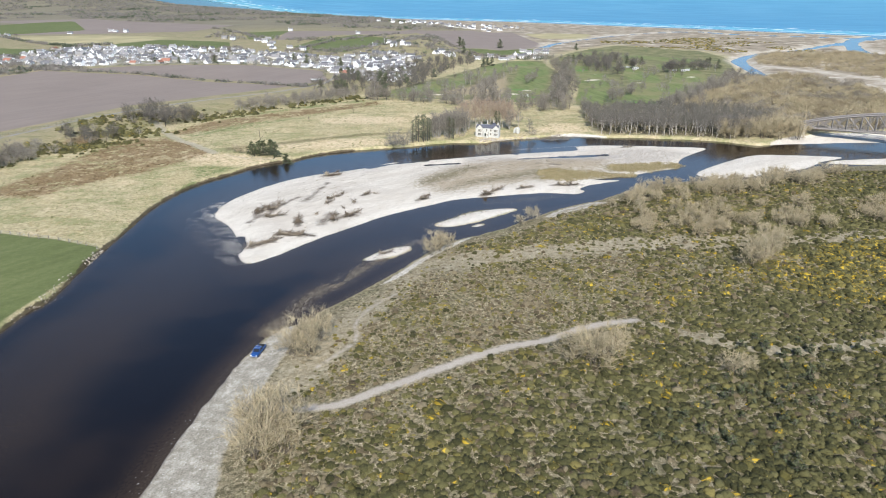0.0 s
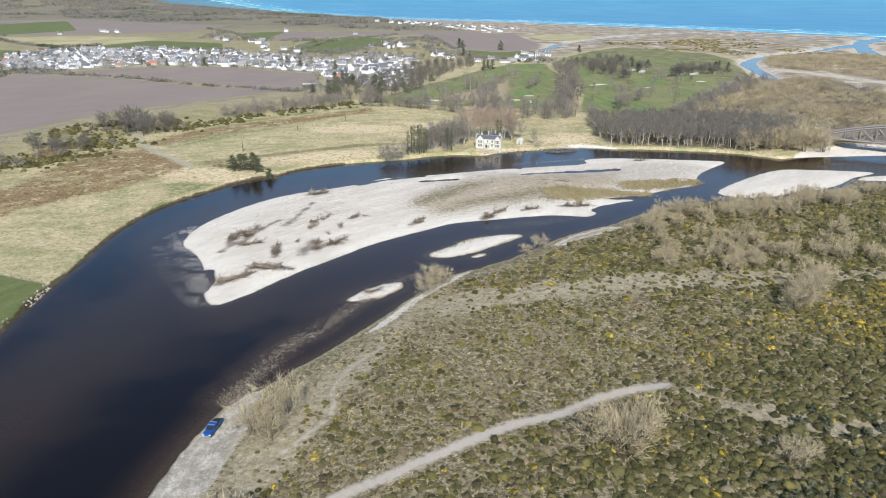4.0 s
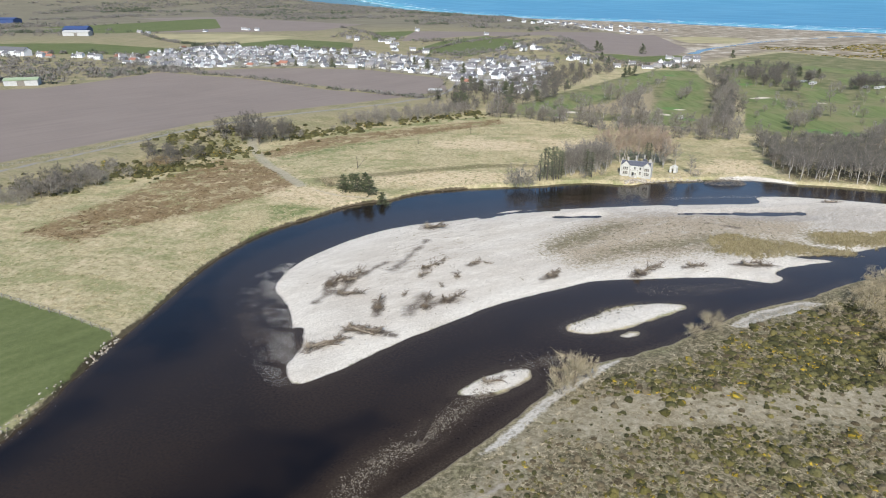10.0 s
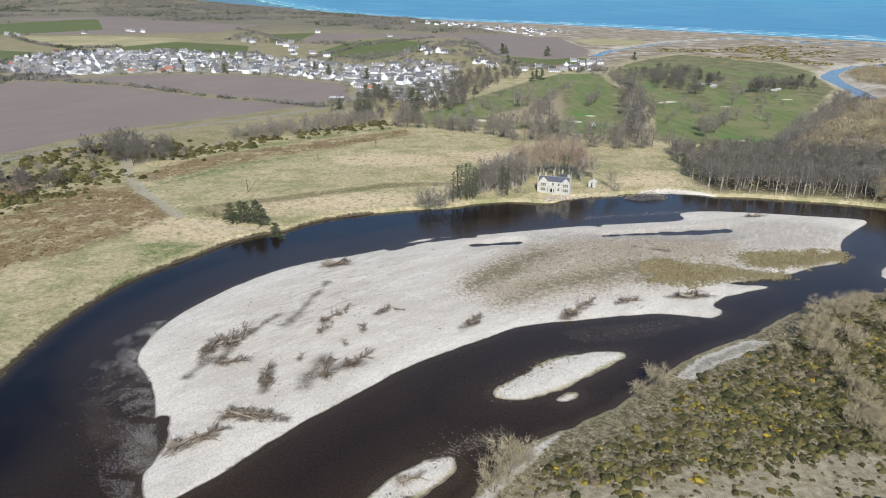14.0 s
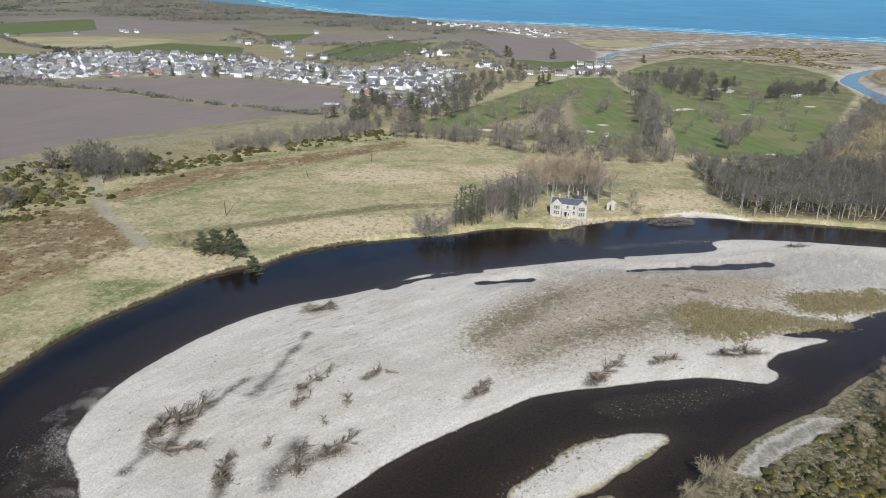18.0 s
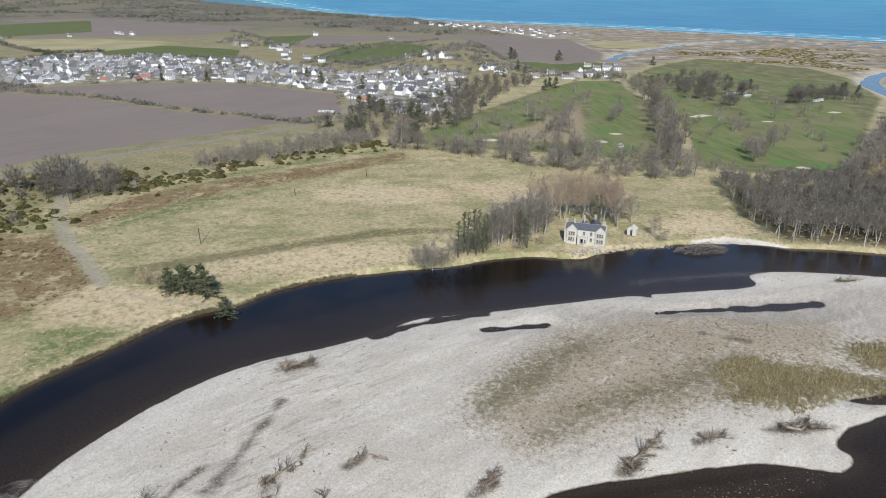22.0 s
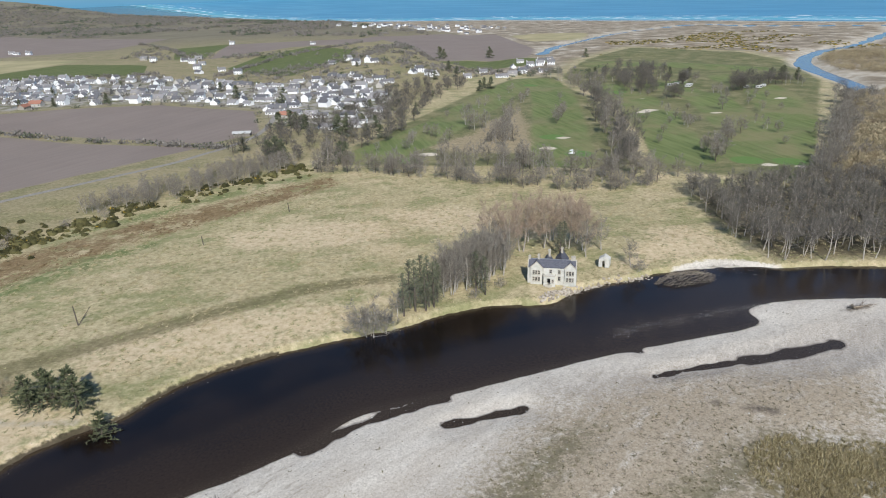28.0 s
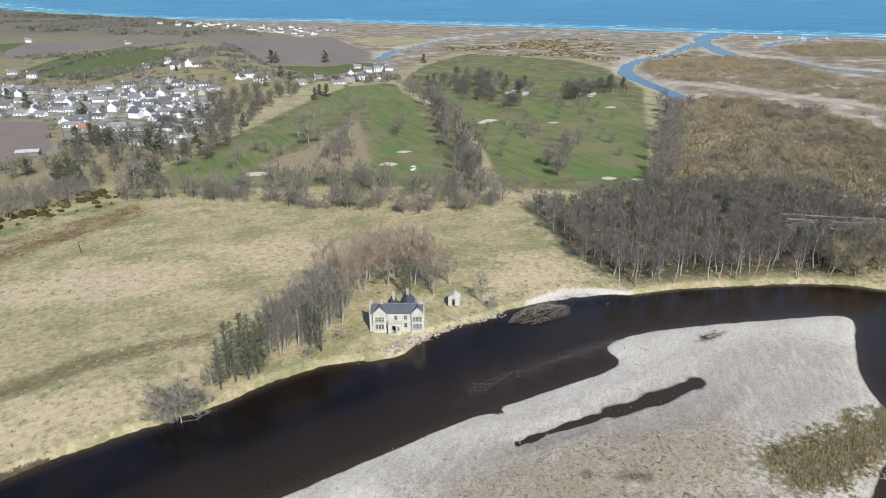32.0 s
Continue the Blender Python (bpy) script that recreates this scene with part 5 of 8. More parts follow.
def plant_trees():
    g = "trees of the river wood"
    x, y = fill(WOOD, 3.95)
    for a, b in zip(x, y):
        # tall pale stems stand along the water, crowded darker ones behind
        front = b < 13 - 0.12 * (a - 60)
        (ash if front else alder).put(a, b, g, rng.uniform(0.5, 0.78) if front else rng.uniform(0.48, 0.74), tilt=float(rng.normal() * 6))
    g = "trees round the old house"
    for a, b, s in ((-17.3, -3.2, 0.75), (-14.7, -2.3, 0.8), (-11.4, -1.3, 0.8), (-9, 2, 0.85), (-12, 4, 0.8), (-15, 2, 0.85), (-7.5, 7, 0.85), (-10, 10, 0.8), (-5.5, 12, 0.8),
                    (-18, 1, 0.7), (-13, 0.5, 0.8), (-16.5, -0.5, 0.8), (-10.5, 6.5, 0.85), (-8, 4.5, 0.8), (-13, 7, 0.8), (-4, 9, 0.6), (-22, -3, 0.65), (-19.5, -2.5, 0.7), (-30.5, -14, 0.5), (22, 17, 0.7), (26.5, 6, 0.55), (17, 13, 0.75), (-20, -5, 0.6)):
        elm.put(a, b, g, s * 1.12)
    for _ in range(26):
        t = rng.uniform(0, 1)
        elm.put(-22 + 15 * t + rng.normal() * 1.3, -3.5 + 11 * t + rng.normal() * 2.2, g, rng.uniform(0.65, 0.95))
    for a, b, s in ((-35.8, -20, 1.55), (-38, -19, 1.1), (-33, -18.5, 1.1), (-6.5, -2, 0.5), (28, 3.5, 0.6), (-13, -6.5, 0.5)):
        thorn.put(a, b, g, s)
    for a, b, s in ((1.5, 19, 1.0), (8, 21, 0.95), (-3, 15, 0.95), (14, 20, 1.0), (17.5, 17, 0.9), (4, 25, 1.0), (11, 26, 0.95), (-6, 20, 0.95), (17, 23, 0.9)):
        russet.put(a, b, g, s * 1.12)
    for a, b, s in ((-29, -13.5, 0.8), (-27.6, -10.2, 0.9), (-24.2, -11.4, 0.8), (-22.4, -9.8, 0.85), (-26.5, -11.5, 0.95), (-23.5, -9.5, 0.95), (-25, -7.5, 0.9), (-12.5, -3.5, 0.8), (-10.5, -5, 0.75), (10.5, 13.5, 0.75), (12, 16, 0.7), (-21.5, -7.5, 0.8)):
        pine.put(a, b, g, s * 1.2)
    for a, b, s, t in ((-95, -40, 0.85, 0), (-92.5, -38.5, 0.9, 0), (-90, -40.5, 1.0, 0), (-87.3, -39.5, 1.05, 0), (-85, -42.5, 1.0, 0), (-93.5, -42, 0.7, 0), (-78.5, -49, 0.85, 24)):
        fir.put(a, b, "firs on the river bank", s * 1.32, tilt=t, wide=1.25)
    # the hedge and scrub along the foot of the slope
    g = "thorns of the slope"
    line = curve([(-215, -120), (-199, -80), (-188, -62), (-190, -40)])
    for a, b in line:
        for _ in range(2):
            thorn.put(a + rng.normal() * 3.5, b + rng.normal() * 4, g, rng.uniform(0.7, 1.2))
    for poly, gap, lo, hi in (([(-178, 26), (-168, 22), (-155, 22), (-145, 32), (-149, 47), (-162, 49), (-174, 42)], 5.2, 0.75, 1.0), ([(-188, -20), (-187, -8), (-176, -3), (-165, -7), (-164, -15), (-176, -22)], 5.6, 0.55, 0.8), ([(-204, -66), (-198, -52), (-186, -52), (-186, -66), (-194, -74)], 5.6, 0.6, 0.85)):
        for a, b in zip(*fill(poly, gap)):
            beech.put(a, b, "grey trees of the slope", rng.uniform(lo, hi))
    for poly, gap in (([(-136, 70), (-118, 76), (-100, 90), (-84, 108), (-72, 120), (-80, 130), (-96, 122), (-112, 104), (-128, 86), (-138, 76)], 3.7),):
        for a, b in zip(*fill(poly, gap)):
            birch.put(a, b, "trees of the belt below the road", rng.uniform(0.62, 0.98))
    for a, b in ((-178, -26), (-170, -22), (-160, 0), (-155, 44), (-148, 50), (-134, 60), (-126, 66), (-182, 22), (-176, 30), (-192, -30), (-150, 38), (-143, 42), (-172, 22), (-184, 6)):
        thorn.put(a + rng.normal(), b + rng.normal(), g, rng.uniform(0.45, 0.75))
    # trees between pasture, village and golf course
    g = "trees below the village"
    x, y = fill([(-104, 132), (-60, 120), (-37, 146), (-23, 190), (-19, 250), (-2, 300), (18, 345), (-10, 352), (-42, 292), (-56, 232), (-92, 180)], 8.2)
    for a, b in zip(x, y):
        (beech if rng.random() < 0.9 else scots).put(a, b, g, rng.uniform(0.55, 0.9))
    for a, b in ((-86, 130), (-81, 133), (-84, 136), (-56, 124), (-54, 127)):
        scots.put(a, b, g, rng.uniform(1.0, 1.25))
    g = "trees along the burn"
    for a, b in [(-58, 122), (-50, 118), (-40, 112), (-30, 106), (-22, 104), (-12, 100), (-4, 99), (4, 98), (12, 96), (20, 95), (28, 92), (36, 90), (44, 86), (52, 82), (58, 76),
                 (46, 92), (52, 98), (57, 106), (58, 114), (60, 124), (62, 132), (64, 142), (66, 152), (68, 162), (70, 175), (72, 190), (75, 205), (78, 220), (80, 238), (82, 255), (83, 272),
                 (84, 290), (84, 308), (82, 325), (80, 340), (76, 355), (54, 86), (60, 70), (8, 110), (16, 104), (-16, 112), (26, 100)]:
        for _ in range(2):
            (elm if rng.random() < 0.35 else sycamore).put(a + rng.normal() * 3.6, b + rng.normal() * 3.6, g, rng.uniform(0.7, 1.0))
    belt = curve([(-66, 112), (-46, 106), (-28, 103), (-10, 89), (-2, 82), (13, 78), (34, 70), (50, 72)])
    for a, b in belt[::1]:
        (thorn if rng.random() < 0.5 else sycamore).put(a + rng.normal() * 2.0, b + rng.normal() * 1.6, g, rng.uniform(0.5, 0.85))
    g = "trees on the east side of the golf course"
    edge = curve([(112, 74), (130, 96), (146, 122), (162, 146), (180, 172), (200, 202)])
    for a, b in edge:
        for _ in range(2):
            (elm if rng.random() < 0.6 else sycamore).put(a + 2 + rng.normal() * 3.2, b + rng.normal() * 3.2, g, rng.uniform(0.65, 0.95))
    for a, b in [(54, 96), (58, 108), (61, 122), (64, 138), (67, 154), (69, 168), (71, 184), (74, 200), (77, 215), (79, 232), (81, 250), (83, 268), (84, 286)]:
        for _ in range(3):
            beech.put(a + rng.normal() * 3.2, b + rng.normal() * 5, "trees along the burn", rng.uniform(0.55, 0.95))
    for a, b in curve([(-40, 104), (-20, 98), (0, 90), (20, 84), (38, 78), (52, 76)]):
        birch.put(a + rng.normal() * 2.5, b + rng.normal() * 2.5, "trees along the burn", rng.uniform(0.55, 0.95))
    g = "trees on the golf course"
    for a, b, s in ((135, 201, 0.85), (132, 139, 0.6), (101, 177, 0.5), (103, 163, 0.5), (77, 131, 0.45), (85, 148, 0.45), (94, 166, 0.4), (88, 180, 0.45), (52, 206, 0.75), (50, 199, 0.7), (46, 190, 0.8), (44, 182, 0.75), (54, 214, 0.6), (-20, 168, 0.6), (-16, 163, 0.65), (-10, 158, 0.6),
                    (26, 216, 0.5), (5, 227, 0.5), (60, 250, 0.5), (112, 250, 0.45), (150, 230, 0.5), (170, 225, 0.45), (118, 205, 0.4), (160, 190, 0.4), (30, 240, 0.5), (-8, 215, 0.45), (100, 300, 0.5), (-30, 140, 0.5), (124, 118, 0.4), (110, 170, 0.35)):
        sycamore.put(a, b, g, s)
    for a, b in ((16, 163), (16, 148), (11, 131), (10, 149), (-1, 190), (0, 174), (6, 178), (14, 156), (20, 172), (22, 182)):
        for _ in range(2):
            (elm if rng.random() < 0.5 else sycamore).put(a + rng.normal() * 2, b + rng.normal() * 3, g, rng.uniform(0.6, 0.9))
    for a, b in ((88, 98), (94, 104), (112, 142), (105, 126), (90, 110), (108, 134)):
        for _ in range(2):
            sycamore.put(a + rng.normal() * 2, b + rng.normal() * 2, g, rng.uniform(0.6, 0.9))
    for line, n in (([(-34, 134), (-10, 186), (16, 240), (40, 290)], 12), ([(22, 200), (30, 235), (44, 275)], 9), ([(96, 120), (104, 170), (112, 215)], 10), ([(128, 150), (146, 190), (166, 235)], 10), ([(100, 255), (130, 262), (160, 250)], 12), ([(0, 122), (6, 150), (16, 178)], 14)):
        c = curve(line, False, 10)
        for _ in range(n):
            q = c[int(rng.integers(0, len(c)))] + rng.normal(size=2) * 3
            birch.put(q[0], q[1], g, rng.uniform(0.4, 0.85))
    for line, n in (([(204, 200), (214, 235), (206, 280)], 12), ([(92, 318), (120, 318), (150, 305), (172, 268)], 16)):
        c = curve(line, False, 10)
        for _ in range(n):
            q = c[int(rng.integers(0, len(c)))] + rng.normal(size=2) * 4
            alder.put(q[0], q[1], g, rng.uniform(0.5, 0.85))
    g = "copse on the links"
    for a, b in ((117, 337), (114, 298), (117, 266), (122, 240), (148, 290), (148, 350), (143, 372), (130, 330), (166, 255), (187, 288), (192, 272), (178, 262), (126, 312), (120, 280)):
        for _ in range(6):
            beech.put(a + rng.normal() * 6, b + rng.normal() * 5, g, rng.uniform(0.7, 1.0))
    g = "conifers near the links"
    for a, b, s in ((-1, 486, 1.5), (3, 492, 1.2), (48, 518, 1.45), (2, 390, 1.1), (8, 384, 0.9), (18, 304, 1.0), (26, 310, 1.1), (22, 316, 1.0), (134, 490, 1.1), (212, 290, 1.15), (217, 296, 1.2), (222, 288, 1.1), (209, 296, 1.0),
                    (150, 320, 1.0), (163, 318, 1.0), (100, 342, 1.0), (106, 348, 1.0), (-88, 196, 1.15), (-84, 190, 1.1), (-92, 188, 1.2), (-62, 176, 1.3), (-58, 172, 1.25), (-79, 186, 1.0), (-140, 300, 1.2), (-104, 262, 1.1), (-80, 420, 1.0)):
        scots.put(a, b, g, s * 0.95)
    for a, b in zip(*points_in(-420, -60, 215, 400, 34)):
        if many(PLOUGHED, np.array([a]), np.array([b]))[0] < 0:
            (scots if rng.random() < 0.45 else sycamore).put(a, b, "trees among the village houses", rng.uniform(0.5, 0.85))
    g = "willows on the heath"
    for a, b, s in ((-40, -231, 1.35), (-42, -227, 1.2), (-38, -228, 1.2), (-41, -234, 1.2), (-37, -233, 1.0), (-40, -201, 1.1), (-38, -198, 1.0), (-42, -204, 1.0), (-39, -205, 0.9), (14, -209, 1.25), (17, -206, 1.1), (11, -206, 1.0), (19, -203, 0.9),
                    (38, -211, 0.7), (41, -210, 0.6), (66, -157, 1.2), (70, -153, 1.2), (63, -161, 1.0), (74, -149, 1.1), (-15, -147, 1.0), (-17, -150, 0.8), (-13, -144, 0.7), (13, -120.5, 0.7), (9, -125, 0.55), (100, -160, 0.8), (84, -186, 0.8)):
        willow.put(a, b, g, s * 1.35)
    x, y = fill([(36, -102), (50, -93), (70, -81), (96, -77), (112, -71), (130, -64), (140, -66), (120, -84), (96, -94), (75, -102), (50, -113), (40, -110)], 3.9)
    for a, b in zip(x, y):
        if rng.random() < 0.62:
            willow.put(a, b, g, rng.uniform(0.6, 1.15))
    for _ in range(75):
        a = rng.uniform(40, 135)
        willow.put(a, -131 + 0.1 * (a - 50) + rng.normal() * 4.5, g, rng.uniform(0.55, 1.05))
    for _ in range(22):
        willow.put(rng.uniform(45, 140), rng.uniform(-122, -104), g, rng.uniform(0.5, 0.9))
    for _ in range(34):
        willow.put(rng.uniform(116, 152), rng.uniform(-5, 9), "willows near the bridge", rng.uniform(1.3, 2.2))
    for a, b in ((-100.5, -38), (-103, -36), (-97.5, -37)):
        willow.put(a, b, "willows by the track", 0.75)


plant_trees()


# ---- ground plants, too many to count ----
def dome_template(seed, leaves, flowers, tall=0.85):
    """A rounded bush: a lumpy low-cut dome of shoots with spiky ones standing out of it."""
    rg = np.random.default_rng(seed)
    n = 6
    a = np.arange(n) * 2 * math.pi / n
    rings = [np.stack([np.cos(a + 0.35 * i) * r * rg.uniform(0.5, 1.3, n), np.sin(a + 0.35 * i) * r * rg.uniform(0.5, 1.3, n), z * tall * rg.uniform(0.6, 1.3, n)], 1) for i, (r, z) in enumerate(((1.0, 0.12), (0.72, 0.72)))]
    co = np.vstack(rings + [np.array([[rg.normal() * 0.12, rg.normal() * 0.12, tall * rg.uniform(0.95, 1.1)]])])
    fa = []
    for i in range(n):
        j = (i + 1) % n
        fa += [(i, j, n + i), (j, n + j, n + i)]
    fa += [(n + i, n + (i + 1) % n, 2 * n) for i in range(n)]
    d = unit(rg.normal(size=(leaves, 3)) + (0, 0, 0.5))
    d[:, 2] = np.abs(d[:, 2])
    b = d * rg.uniform(0.5, 0.95, (leaves, 1)) * (1, 1, tall)
    lc, lf = slivers(b, unit(d + rg.normal(size=(leaves, 3)) * 0.5 + (0, 0, 0.2)), rg.uniform(0.3, 0.6, leaves), rg.uniform(0.2, 0.42, leaves), rg)
    mats = np.concatenate([(rg.random(len(fa)) < flowers * 0.45).astype(int), (rg.random(leaves) < flowers).astype(int)])
    return np.vstack([co, lc]), np.vstack([np.array(fa), lf + len(co)]), mats


def pebble_template(seed):
    rg = np.random.default_rng(seed)
    co = np.array([(1, 0, 0), (0, 0.85, 0), (-1, 0, 0), (0, -0.85, 0), (0, 0, 0.55), (0, 0, -0.5)], float) * (1 + rg.normal(size=(6, 1)) * 0.22)
    return co, np.array([(0, 1, 4), (1, 2, 4), (2, 3, 4), (3, 0, 4), (1, 0, 5), (2, 1, 5), (3, 2, 5), (0, 3, 5)]), np.zeros(8, int)


def tuft_template(seed, n, lean=0.5, w=0.13):
    rg = np.random.default_rng(seed)
    b = rg.normal(size=(n, 3)) * (0.22, 0.22, 0)
    d = unit(rg.normal(size=(n, 3)) * (lean, lean, 0.15) + (0, 0, 1))
    co, fa = slivers(b, d, rg.uniform(0.6, 1.1, n), rg.uniform(0.6, 1.3, n) * w, rg)
    return co, fa, np.zeros(n, int)


def rock_template(seed):
    rg = np.random.default_rng(seed)
    bm = bmesh.new()
    bmesh.ops.create_icosphere(bm, subdivisions=1, radius=1.0)
    co = np.array([v.co for v in bm.verts])
    fa = np.array([[v.index for v in f.verts] for f in bm.faces])
    bm.free()
    co = co * (1 + rg.normal(size=(len(co), 1)) * 0.16) * (1, 0.8, 0.6)
    return co, fa, np.zeros(len(fa), int)


def wood_template(seed, n):
    """A low rounded clump of fine growth."""
    rg = np.random.default_rng(seed)
    d = unit(rg.normal(size=(n, 3)) + (0, 0, 0.3))
    d[:, 2] = np.abs(d[:, 2])
    b = d * rg.uniform(0.3, 0.9, (n, 1)) * (1, 1, 0.85)
    co, fa = slivers(b, unit(d * 0.5 + rg.normal(size=(n, 3)) * 0.7 + (0, 0, 0.4)), rg.uniform(0.28, 0.46, n), rg.uniform(0.24, 0.38, n), rg)
    return co, fa, np.zeros(n, int)


YELLOW = np.array([(55, -166), (78, -149), (99, -144), (150, -140), (150, -185), (100, -190), (77, -182), (64, -178)], float)


def heath_plants():
    x, y = points_in(-46, 165, -256, -64, 98000)
    ds = sdf(x, y, LAND_S)
    keep = (ds > 5.5) & (dist_line(x, y, PATH_S) > 1.7) & (dist_line(x, y, PATH_S2) > 1.0) & (sdf(x, y, BEACH) < -4)
    cl = many(CLEAR, x, y) - 1.2 + 2.5 * vnoise(x, y, 7, 27) + 1.5 * vnoise(x, y, 2.5, 28)
    south = sstep(x - 1.1 * y, 195, 275)
    patch = vnoise(x, y, 17, 21) * 0.55 + vnoise(x, y, 5.5, 22) * 0.75 - 1.4 * np.maximum(vnoise(x, y, 9, 24) - 0.45, 0)
    dens = np.clip(0.84 + 0.5 * patch + 0.3 * south + 0.3 * sstep(y, -160, -140), 0.06, 1.0) * np.where(cl > 0, 0.2, 1.0) * (1 - 0.55 * sstep(x, 95, 150)) * (0.35 + 0.65 * sstep(ds, 6, 15))
    keep &= rng.random(len(x)) < dens
    x, y, south = x[keep], y[keep], south[keep]
    n = len(x)
    yellow = sdf(x, y, YELLOW) + 5 * vnoise(x, y, 9, 29)
    roll, hue = rng.random(n), vnoise(x, y, 11, 26) + 0.6 * vnoise(x, y, 3.2, 30)
    flowering = roll < np.where(yellow > -2, 0.5, np.where(vnoise(x, y, 14, 25) + 0.5 * vnoise(x, y, 4, 31) > 0.35, 0.2, 0.05) * (1 - 0.45 * south))
    s = np.exp(rng.normal(size=n) * 0.42) * (0.285 + 0.19 * south + 0.12 * sstep(y, -165, -145)) * (1 + 0.35 * np.maximum(vnoise(x, y, 8, 23), 0))
    s = np.clip(s, 0.15, 0.95)
    dark = ~flowering & (rng.random(n) < np.clip(0.30 + 0.7 * south + 0.3 * sstep(y, -165, -145) + 0.3 * hue, 0.08, 0.95))
    brown = ~flowering & ~dark & (rng.random(n) < 0.62 - 0.3 * hue)
    olive = ~flowering & ~dark & ~brown
    plain = [dome_template(200 + i, 15, 0.0, 0.55 + 0.09 * i) for i in range(6)]
    bloom = [dome_template(210 + i, 20, 0.22 + 0.14 * i, 0.8) for i in range(4)]
    for sel, tp, nm, lb, ct, mt in ((dark, plain, "gorse_scrub", "dark green gorse bushes on the sandy heath", "gorse", [m_gorse]), (flowering, bloom, "flowering_gorse", "gorse bushes in yellow flower on the heath", "gorse", [m_olive, m_flower]),
                                    (olive, plain, "olive_gorse", "olive gorse and broom bushes on the heath", "gorse", [m_olive]), (brown, plain, "brown_scrub", "low brown heather and dead gorse on the heath", "heather", [m_heather])):
        m = int(sel.sum())
        sc = np.stack([s[sel] * rng.uniform(0.7, 1.4, m), s[sel] * rng.uniform(0.7, 1.4, m), s[sel] * rng.uniform(0.6, 1.1, m)], 1)
        stuff(nm, lb, ct, tp, on_ground(x[sel], y[sel], 0.05), sc, rng.uniform(0, 6.28, m), mt)
    x, y = points_in(-48, 130, -256, -66, 46000)
    keep = (sdf(x, y, LAND_S) > 3) & (dist_line(x, y, PATH_S) > 1.1) & (sdf(x, y, BEACH) < 0) & (rng.random(len(x)) < np.where(many(CLEAR, x, y) > 0, 0.4, 0.7))
    x, y = x[keep], y[keep]
    n = len(x)
    s = rng.uniform(0.25, 0.55, n)
    stuff("dead_grass", "pale dead grass tufts between the gorse", "grass", [tuft_template(230 + i, 7, 1.1, 0.2) for i in range(3)], on_ground(x, y), np.stack([s * 1.5, s * 1.5, s], 1), rng.uniform(0, 6.28, n), [m_dead])
    # young pines among the dark gorse
    x, y = points_in(12, 72, -246, -198, 420)
    ok = (x - 1.1 * y > 252 + 14 * vnoise(x, y, 12, 33)) & (vnoise(x, y, 8, 34) > -0.25) & (dist_line(x, y, PATH_S) > 3)
    for a, b in list(zip(x[ok], y[ok]))[:120]:
        sapling.put(a, b, "young pines on the heath", rng.uniform(0.6, 1.25))


